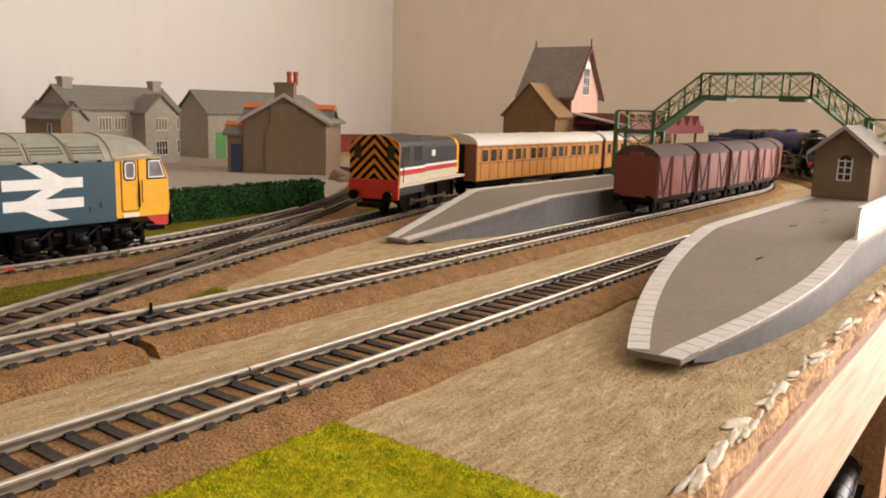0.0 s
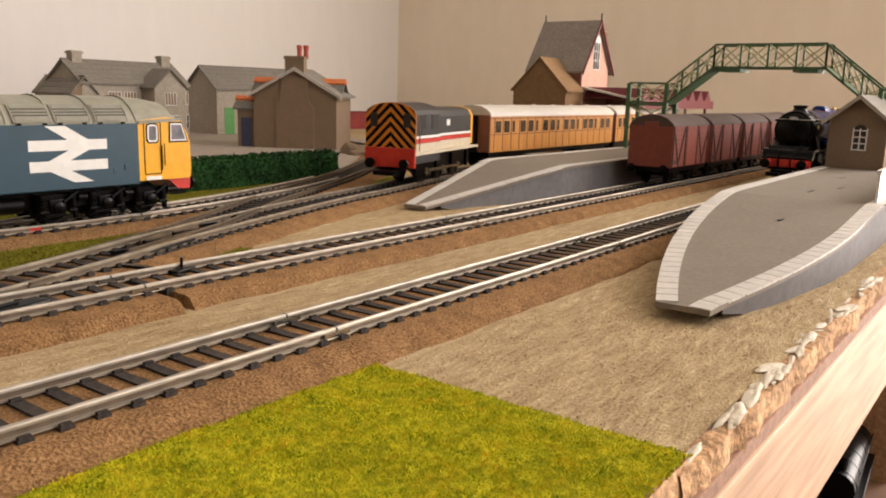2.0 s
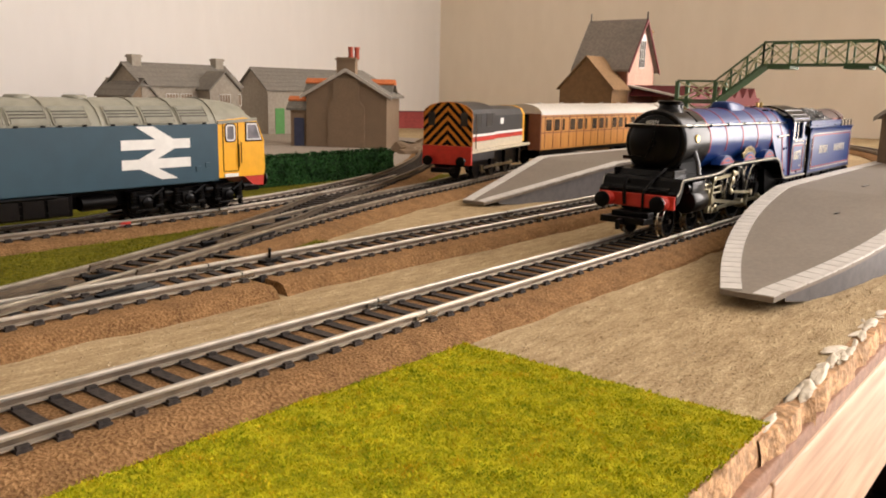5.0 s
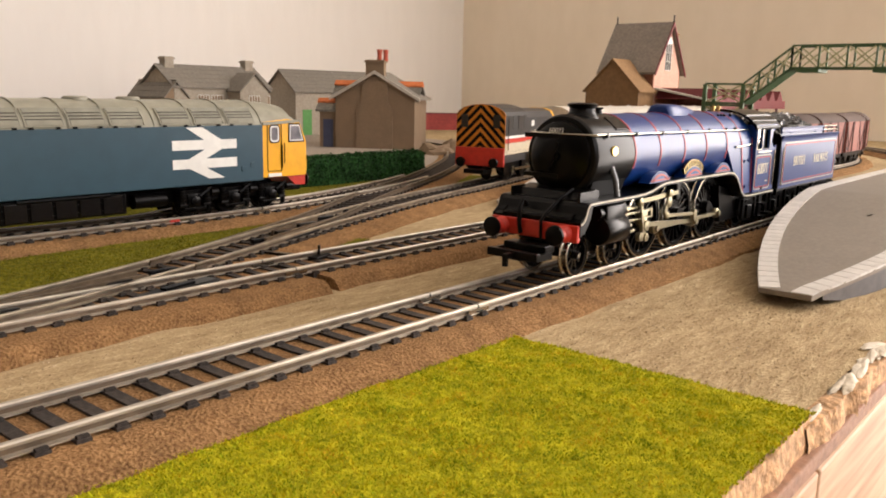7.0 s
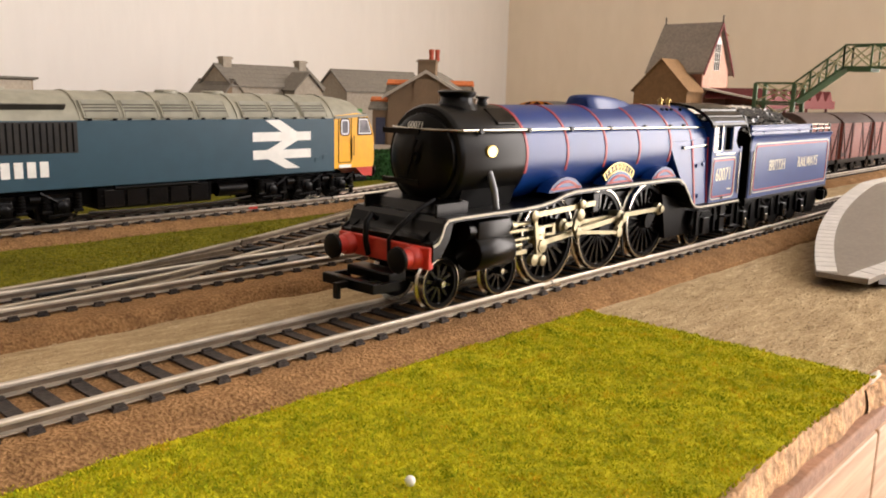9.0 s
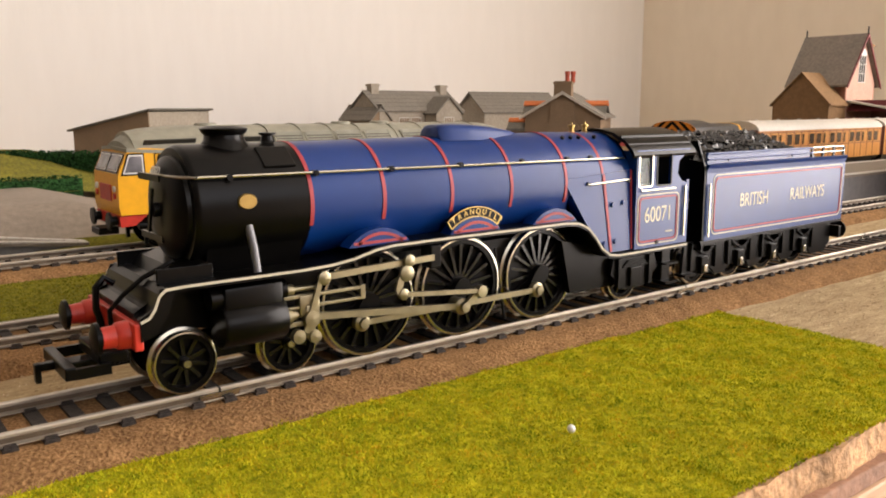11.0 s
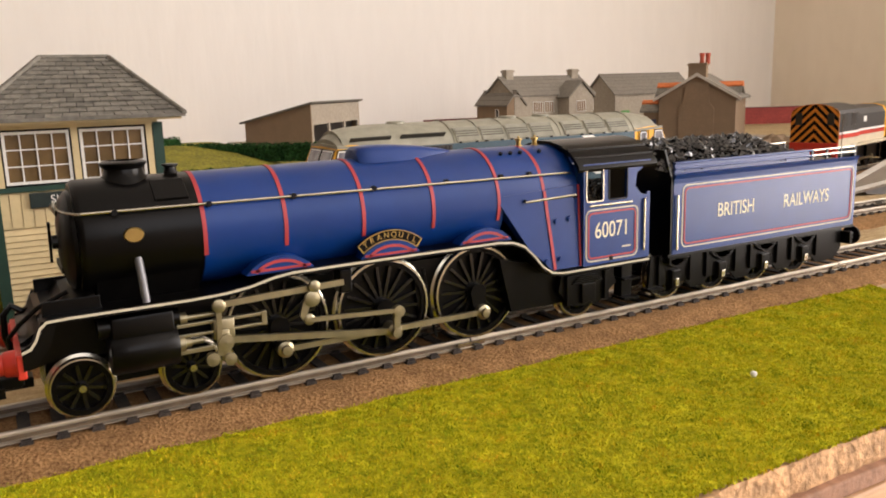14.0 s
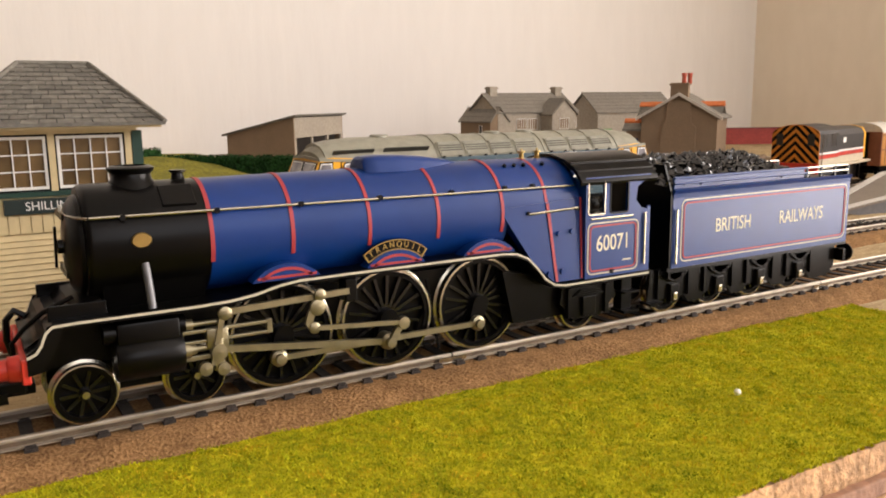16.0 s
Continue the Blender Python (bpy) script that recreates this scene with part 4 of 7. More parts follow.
        writing("running_number", "60071", 6.8, M_LETTER, cab, Matrix.Translation((150.5, s * 16.45, 27.2)) @ Matrix.Rotation(0 if s < 0 else math.pi, 4, "Z") @ Matrix.Rotation(radians(90), 4, "X"), "cream running number", 0.82)
        part("small_text_bar", box(B(), 154.5, 158, s * 16.5 - 0.06, s * 16.5 + 0.06, 21.4, 21.9), M_CREAM, cab)
        part("cab_handrail", tube(B(), [(141, s * 16.9, 35.0), (158, s * 16.9, 35.0)], 0.35, 6), M_STEEL, cab, "bright rail")
        part("grab_rail", tube(B(), [(163.4, s * 16.9, 19.5), (163.4, s * 16.9, 35.5)], 0.35, 6, up=(0, 1, 0)), M_STEEL, cab, "bright rail")
        part("bolt", cyl(B(), (150, s * 16.2, 18.6), (150, s * 16.9, 18.6), 0.7, seg=8), M_SATIN, cab)
    # front end
    bb = part("buffer_beam", box(B(), -15.2, -13.4, -16.6, 16.6, 13.2, 18.6, 0.3), M_RED, e, "red buffer beam")
    for s in (-1, 1):
        part("buffer_shank", lathe(B(), [(2.9, -0.2), (2.7, 2.2), (2.3, 2.6), (2.1, 5.2)], (-15.2, s * 12.0, 15.8), (-1, 0, 0), 20), M_RED, bb, "red buffer shank", smooth=True)
        part("buffer_head", lathe(B(), [(1.2, 4.0), (1.2, 5.4), (3.3, 5.7), (3.2, 6.5), (2.0, 7.0), (0.01, 7.1)], (-15.2, s * 12.0, 15.8), (-1, 0, 0), 24), M_BLACK, bb, "round black buffer head", smooth=True)
    part("vacuum_pipe", tube(B(), [(-15.6, 4.5, 14), (-16.6, 4.5, 18), (-16.4, 4.5, 22.5), (-14.6, 4.5, 24.5), (-12.6, 4.5, 23.0)], 0.8, 8, up=(0, 1, 0)), M_BLACK, bb, smooth=True)
    part("vacuum_pipe", tube(B(), [(-15.8, -3.5, 13), (-16.0, -3.5, 19), (-13.5, -4.5, 22), (-9.5, -6.0, 25.5), (-3, -7.0, 28.5)], 0.55, 8, up=(0, 1, 0)), M_BLACK, bb, smooth=True)
    cp = B()
    box(cp, -27.0, -24.8, -9.5, 9.5, 7.6, 10.2, 0.3), box(cp, -25, -12, -2.4, 2.4, 6.8, 9.2, 0.3), box(cp, -30.5, -26.5, -0.9, 0.9, 8.0, 9.6, 0.2), box(cp, -30.8, -29.6, -0.9, 0.9, 5.6, 9.6, 0.2)
    box(cp, -20, -14, -8, 8, 9.0, 11.6, 0.4)
    for s in (-1, 1):
        box(cp, -25.2, -18, s * 9 - 0.5, s * 9 + 0.5, 7.6, 9.8)
    part("coupling", cp, M_BLACK, e, "black tension-lock coupling")
    # cylinders and motion
    for s in (-1, 1):
        c = B()
        lathe(c, [(0.01, 0), (4.6, 0.1), (4.9, 0.6), (4.9, 14.6), (4.6, 15.0), (0.01, 15.1)], (3.6, s * 13.2, 14.6), (1, 0, 0), 24)
        box(c, 4.2, 18.0, s * 12.2 - 4, s * 12.2 + 4, 15.5, 23.0, 0.6)
        cyl(c, (1.6, s * 13.4, 20.6), (19.5, s * 13.4, 20.6), 2.3, seg=16)
        part("cylinder", c, M_SATIN, e, "black outside cylinder", smooth=True)
        part("piston_gland", lathe(B(), [(1.9, 0), (1.9, 1.6), (1.2, 1.8), (1.2, 3.0), (0.7, 3.0), (0.7, 6)], (18.6, s * 14.6, 14.6), (1, 0, 0), 14), M_BRASS, e, "bright piston gland", smooth=True)
        part("piston_gland", lathe(B(), [(1.3, 0), (1.3, 1.6), (0.6, 1.8), (0.6, 9)], (19.4, s * 14.6, 20.4), (1, 0, 0), 14), M_BRASS, e, "bright valve spindle", smooth=True)
        part("slide_bar", box(B(), 18.6, 40, s * 14.8 - 0.5, s * 14.8 + 0.5, 18.3, 19.1, 0.15), M_BRASS, e, "brassy slide bar")
        part("slide_bar", box(B(), 18.6, 40, s * 14.8 - 0.5, s * 14.8 + 0.5, 15.9, 16.6, 0.15), M_BRASS, e, "brassy slide bar")
        part("slide_bar_end", box(B(), 38.8, 40.2, s * 14.8 - 0.6, s * 14.8 + 0.6, 15.9, 19.3, 0.15), M_BRASS, e)
        part("slide_bar", box(B(), 18.6, 27, s * 14.8 - 0.5, s * 14.8 + 0.5, 12.0, 13.1, 0.15), M_BRASS, e, "brassy guide bar")
        part("radius_rod", band([(28, 22.4), (61, 23.4)], 1.5, s * 14.6, s * 15.6), M_BRASS, e, "brassy radius rod")
        part("link_bracket", box(B(), 60.0, 63.4, s * 13.2 - 2.2, s * 13.2 + 2.2, 20.5, 26.5, 0.4), M_SATIN, e)
        part("expansion_link", band([(50.6, 15.2), (49.4, 17.0), (50.2, 19.4), (52.0, 21.4), (52.8, 24.6)], 2.0, s * 15.6, s * 16.4), M_BRASS, e, "brassy expansion link")
        for x, z, r in ((52.6, 23.6, 1.5), (50.8, 15.6, 1.4), (51.8, 20.6, 2.0), (28.4, 22.4, 1.6)):
            part("pin", lathe(B(), [(r, 0), (r, 0.7), (r * 0.6, 1.0), (0.01, 1.0)], (x, s * 15.9, z), (0, s, 0), 14), M_BRASS, e, "bright pin", smooth=True)
        part("sand_pipe", tube(B(), [(88, s * 8.5, 22), (90, s * 8.5, 10), (91.5, s * 9, 2)], 0.5, 6, up=(0, 1, 0)), M_BLACK, e)
        part("ashpan", prism(B(), [(112, 22), (139, 16), (139, 6), (116, 6)], s * 6.9, s * 11.5, "y"), M_BLACK, e)
        # trailing truck
        tb = B()
        prism(tb, [(133, 14.5), (153, 14.5), (155, 10), (150, 6.5), (148, 4.6), (138, 4.6), (135.6, 6.5), (132, 10)], s * 11.8, s * 13.6, "y")
        box(tb, 140.4, 145.8, s * 13.8 - 0.8, s * 13.8 + 0.8, 5.4, 11.4, 0.3)
        tt = part("trailing_truck", tb, M_BLACK, e, "black trailing axle truck frame")
        for x in (134.5, 149.5):
            part("hanger", box(B(), x, x + 1.6, s * 13.9 - 0.7, s * 13.9 + 0.7, 5.5, 14.5), M_BLACK, tt)
        for k in range(4):
            part("spring_leaf", box(B(), 137 + k * 0.8, 149 - k * 0.8, s * 13.8 - 0.6, s * 13.8 + 0.6, 11.6 + k * 0.55, 12.0 + k * 0.55), M_BLACK, tt)
        st_ = part("cab_step", box(B(), 157, 161.5, s * 12 - 1.8, s * 12 + 1.8, 4.8, 16.5, 0.3), M_BLACK, e)
        part("tread", box(B(), 156.5, 163, s * 13 - 3, s * 13 + 3, 4.2, 5.0), M_BLACK, st_)
        part("tread", box(B(), 156.5, 163, s * 13 - 3, s * 13 + 3, 10.4, 11.0), M_BLACK, st_)
    bf = B()
    for s in (-1, 1):
        box(bf, -3, 28, s * 5.2 - 0.6, s * 5.2 + 0.6, 5.5, 9.5, 0.3)
    box(bf, 8, 17, -6, 6, 7, 13, 0.5)
    part("bogie_frame", bf, M_BLACK, e)
    e["draw"] = 1
    wheels = [(wheelset("bogie_wheelset", e, 6.8, 10, 0, 6.9, 0.5), -2.5, 6.8), (wheelset("bogie_wheelset", e, 6.8, 10, 0, 6.9, 0.5), 22.6, 6.8), (wheelset("trailing_wheelset", e, 7.3, 10, 0, 6.6, 0.9), 143.0, 7.3)]
    for x in AX_DRIVE:
        w = wheelset("driving_wheelset", e, DRV, 18, 0, 7.0, 0.85, balance=True)
        for s in (-1, 1):
            part("crank_boss", prism(B(), arc_pts(0, 0, 2.5, 90, 270, 8) + arc_pts(5.4, 0, 1.9, -90, 90, 8), s * 8.6, s * 10.6, "y"), M_BLACK, w)
        wheels.append((w, x, DRV))
    rods = []
    for s in (-1, 1):
        c = B()
        pts_ = band([(0, 0), (60.2, 0)], 1.4, s * 11.4, s * 12.5)
        cr = part("coupling_rod", pts_, M_BRASS, e, "brassy coupling rod joining the driving wheels")
        for x in (0, 30.1, 60.2):
            part("rod_boss", lathe(B(), [(2.1, 0), (2.1, 1.6), (1.3, 2.0), (1.2, 2.8), (0.01, 2.9)], (x, s * 10.9, 0), (0, s, 0), 18), M_BRASS, cr, "bright crank pin boss", smooth=True)
        co = part("connecting_rod", band([(0, 0), (-46.5, 0)], 1.6, s * 13.2, s * 14.4), M_BRASS, e, "brassy connecting rod")
        part("rod_boss", lathe(B(), [(2.2, 0), (2.2, 1.8), (1.4, 2.4), (1.3, 3.6), (0.01, 3.7)], (0, s * 12.6, 0), (0, s, 0), 18), M_BRASS, co, "bright big end", smooth=True)
        xh = B()
        box(xh, -2.6, 2.6, s * 14.4 - 1.3, s * 14.4 + 1.3, 0.6, 5.4, 0.4), box(xh, -1.2, 1.2, s * 15.2 - 0.8, s * 15.2 + 0.8, -4.6, 3, 0.3)
        lathe(xh, [(1.9, 0), (1.9, 1.8), (0.01, 2.0)], (0, s * 15.0, 0), (0, s, 0), 16)
        lathe(xh, [(1.6, 0), (1.6, 1.6), (0.01, 1.8)], (-3.4, s * 15.0, -3.6), (0, s, 0), 16)
        lathe(xh, [(1.5, 0), (1.5, 1.6), (0.01, 1.8)], (0.8, s * 15.0, -4.2), (0, s, 0), 16)
        xh_ = part("crosshead", xh, M_BRASS, e, "brassy crosshead and drop link", smooth=True)
        cl = part("combination_lever", band([(0, 0), (0, 12.5)], 1.3, s * 15.8, s * 16.5), M_BRASS, e, "brassy combination lever")
        rc = part("return_crank", band([(0, 0), (6.2, 0)], 1.8, s * 15.0, s * 16.0), M_BRASS, e, "bright return crank", smooth=True)
        part("rod_boss", lathe(B(), [(1.6, 0), (1.6, 1.6), (0.01, 1.7)], (6.2, s * 15.6, 0), (0, s, 0), 16), M_BRASS, rc, smooth=True)
        er = part("eccentric_rod", band([(0, 0), (-24.6, 0)], 1.1, s * 16.2, s * 17.0), M_BRASS, e, "brassy eccentric rod")
        rods.append((cr, co, xh_, cl, rc, er))
    return e, wheels, rods


def boiler_band(x, r, lo, hi):
    """A raised ring round the barrel, from angle lo to hi in the y-z plane, 90 at the top."""
    bm = B()
    rows = []
    for i in range(45):
        a = radians(lo + (hi - lo) * i / 44)
        c, s = math.cos(a), math.sin(a)
        z = BOIL_Z - (0.3 if x > 115 else 0)
        rows.append([bm.verts.new((x + dx, rr * c, z + rr * s)) for dx, rr in ((-0.5, r - 0.6), (-0.5, r), (0.5, r), (0.5, r - 0.6))])
    for p, q in zip(rows, rows[1:]):
        for j in range(3):
            bm.faces.new((p[j], q[j], q[j + 1], p[j + 1]))
    return bm


PIPE = []


def mat_pipe():
    if not PIPE:
        PIPE.append(mat("grey_pipe", (0.16, 0.16, 0.17), 0.35, 0.3, vary=0.1))
    return PIPE[0]


def build_tender():
    e = thing("tender", mmpose(0, 0, 0), "blue model locomotive tender lined in red and cream, loaded with coal", "tender")
    # lengths from the first axle at 0 to the last at 64
    body = B()
    prism(body, [(-15.6, 16.0), (15.6, 16.0), (15.6, 38.5), (15.9, 40.0), (16.6, 41.2), (15.6, 41.4), (14.6, 39.6), (-14.6, 39.6), (-15.6, 41.4), (-16.6, 41.2), (-15.9, 40.0), (-15.6, 38.5)], -4.0, 88, "x")
    tb = part("body", body, M_BLUE, e, "blue tender tank")
    for s in (-1, 1):
        part("lining", band(rect_line(0.0, 86.2, 18.0, 37.8, 2.0), 0.42, s * 15.6, s * 15.75), M_CREAM, tb, "cream lining")
        part("lining", band(rect_line(1.0, 85.2, 19.0, 36.8, 1.6), 0.5, s * 15.6, s * 15.78), M_LINE, tb, "red lining")
        tr = lambda x, z: Matrix.Translation((x, s * 15.68, z)) @ Matrix.Rotation(0 if s < 0 else math.pi, 4, "Z") @ Matrix.Rotation(radians(90), 4, "X")
        a, b = (24.6, 60.4) if s < 0 else (60.4, 24.6)
        writing("lettering", "BRITISH", 6.5, M_LETTER, tb, tr(a, 28.2), "cream lettering", 0.79)
        writing("lettering", "RAILWAYS", 6.5, M_LETTER, tb, tr(b, 28.2), "cream lettering", 0.79)
        for z, y in ((43.0, 15.1), (44.8, 14.9)):
            part("coal_plate_bead", tube(B(), [(-3, s * y, z), (63, s * y, z)], 0.4, 6), M_BLUE, tb, "blue beading along the coal plate")
            part("coal_rail", tube(B(), [(63, s * y, z), (87, s * y, z)], 0.35, 6), M_STEEL, tb, "bright open coal rail")
        part("coping", box(B(), -3, 62, s * 14.4 - 0.4, s * 14.4 + 0.4, 41.2, 45.2, 0.2), M_BLUE, tb)
        for x in (63, 71, 79, 87):
            part("rail_post", box(B(), x - 0.5, x + 0.5, s * 15.0 - 0.3, s * 15.0 + 0.3, 41, 45), M_SATIN, tb)
        part("grab_rail", tube(B(), [(-2.6, s * 16.2, 17.5), (-2.6, s * 16.2, 35)], 0.35, 6, up=(0, 1, 0)), M_STEEL, tb, "bright rail")
        fr = B()
        outline = [(-10, 15.6), (86, 15.6), (86, 7), (82, 3.2)] + [q for x in (64, 42.6, 21.3, 0) for q in ((x + 8, 3.2), (x + 5.5, 5.6), (x - 5.5, 5.6), (x - 8, 3.2))] + [(-11, 5)]
        prism(fr, outline, s * 11.6, s * 12.6, "y")
        fm = part("side_frame", fr, M_BLACK, e, "black tender side frame")
        for x in (0, 21.3, 42.6, 64):
            ab = B()
            box(ab, x - 2.0, x + 2.0, s * 13.1 - 0.9, s * 13.1 + 0.9, 4.4, 10.4, 0.3)
            for k in range(3):
                prism(ab, [(x - 7 + k, 14.8 - k * 0.8), (x + 7 - k, 14.8 - k * 0.8), (x, 12.4 - k * 0.8)], s * 12.5, s * 14.0, "y")
            box(ab, x - 7.4, x - 6.4, s * 12.9 - 0.7, s * 12.9 + 0.7, 6.0, 15.4)
            box(ab, x + 6.4, x + 7.4, s * 12.9 - 0.7, s * 12.9 + 0.7, 6.0, 15.4)
            part("axle_box", ab, M_BLACK, fm)
            part("axle_cap", box(B(), x - 0.9, x + 0.9, s * 14.2 - 0.3, s * 14.2 + 0.3, 5.0, 7.6, 0.2), M_STEEL, fm, "bright metal axle cap")
        part("step", box(B(), -12, -6, s * 12.6 - 2.2, s * 12.6 + 2.2, 4.6, 5.4), M_BLACK, fm)
        part("valance", box(B(), -6, 88, s * 15.4 - 0.4, s * 15.4 + 0.4, 15.2, 16.1), M_SATIN, e)
    part("front_plate", prism(B(), [(-15.4, 13), (15.4, 13), (15.4, 40), (12, 49.0), (-12, 49.0), (-15.4, 40)], -4.8, -4.0, "x"), M_SATIN, e, "black front bulkhead")
    part("buffer_beam", box(B(), 86.5, 88.4, -15.8, 15.8, 8.6, 13.2, 0.3), M_BLACK, e)
    for s in (-1, 1):
        part("buffer", lathe(B(), [(1.8, 0), (1.8, 4), (3.6, 4.4), (3.4, 5.2), (0.01, 5.4)], (88.4, s * 12, 11), (1, 0, 0), 18), M_BLACK, e, smooth=True)
    part("drawbar", box(B(), -20, 2, -2, 2, 7, 8.4), M_BLACK, e)
    part("inner_frame", box(B(), -6, 84, -6.4, 6.4, 6, 13), M_BLACK, e)
    # coal: many angular lumps heaped on the tender
    rc = random.Random(11)
    cv, cf = [], []

    def lump(x, y, z, k):
        i0 = len(cv)
        for a, b, c in ((1, 0, 0), (-1, 0, 0), (0, 1, 0), (0, -1, 0), (0, 0, 1), (0, 0, -1)):
            cv.append(((x + a * k * rc.uniform(0.6, 1.4) + rc.uniform(-0.4, 0.4)) * MM, (y + b * k * rc.uniform(0.6, 1.3) + rc.uniform(-0.4, 0.4)) * MM, (z + c * k * rc.uniform(0.5, 1.1) + rc.uniform(-0.3, 0.3)) * MM))
        for f in ((0, 2, 4), (2, 1, 4), (1, 3, 4), (3, 0, 4), (2, 0, 5), (1, 2, 5), (3, 1, 5), (0, 3, 5)):
            cf.append(tuple(i0 + k2 for k2 in f))

    for i in range(2400):
        x, y = rc.uniform(-7, 66), rc.uniform(-14, 14)
        h = 41.5 + 9.0 * max(0, 1 - (y / 15) ** 2) * max(0.0, min(1, (70 - x) / 26, (x + 11) / 7))
        lump(x, y, h + rc.uniform(-0.8, 0.5), rc.uniform(0.6, 1.5))
    me = bpy.data.meshes.new("coal")
    me.from_pydata(cv, [], cf)
    me.materials.append(M_COAL)
    co = new("coal_load", me)
    co.parent = e
    tagged(co, "heap of glossy black coal", kind="stuff")
    part("coal_bed", box(B(), -4, 66, -14.2, 14.2, 38, 42), M_COAL, e)
    part("tank_top", box(B(), 66, 86, -13.8, 13.8, 39.6, 40.4), M_SATIN, e)
    wheels = [(wheelset("tender_wheelset", e, 7.9, 12, 0, 6.6, 0.9), x, 7.9) for x in (0, 21.3, 42.6, 64)]
    return e, wheels


LOCO, LOCO_WHEELS, LOCO_RODS = build_loco()
# true length of the engine: parts are drawn 1 / FIT longer along x, round ones are only moved
FIT = 0.963
TURNING = {w for w, _, _ in LOCO_WHEELS}
for ch in LOCO.children_recursive:
    if ch in TURNING or ch.parent in TURNING:
        continue
    xs_ = [v.co.x for v in ch.data.vertices]
    mid = (min(xs_) + max(xs_)) / 2
    small = ch.name.split(".")[0] in ("chimney", "snifting_valve", "safety_valve", "pin", "washout_plug", "rod_boss", "handrail_knob")
    for v in ch.data.vertices:
        v.co.x = v.co.x + mid * (FIT - 1) if small else v.co.x * FIT
LOCO_WHEELS = [(w, x * FIT, r) for w, x, r in LOCO_WHEELS]
TENDER, TENDER_WHEELS = build_tender()


# ---- blue diesel locomotive ----
def wheel_pair(parent, x, r, half=7.0, material=M_BLACK):
    bm = cyl(B(), (x, -half, r), (x, half, r), 1.3, seg=8)
    for s in (-1, 1):
        lathe(bm, [(0.01, half + 2.2), (r * 0.4, half + 2.2), (r * 0.45, half + 1.6), (r - 1.3, half + 1.6), (r - 1.0, half + 2.4), (r, half + 2.4), (r, half + 0.8), (r + 0.8, half + 0.4), (r + 0.8, half), (0.01, half)], (x, 0, r), (0, s, 0), 24)
    return part("wheelset", bm, material, parent, smooth=True)


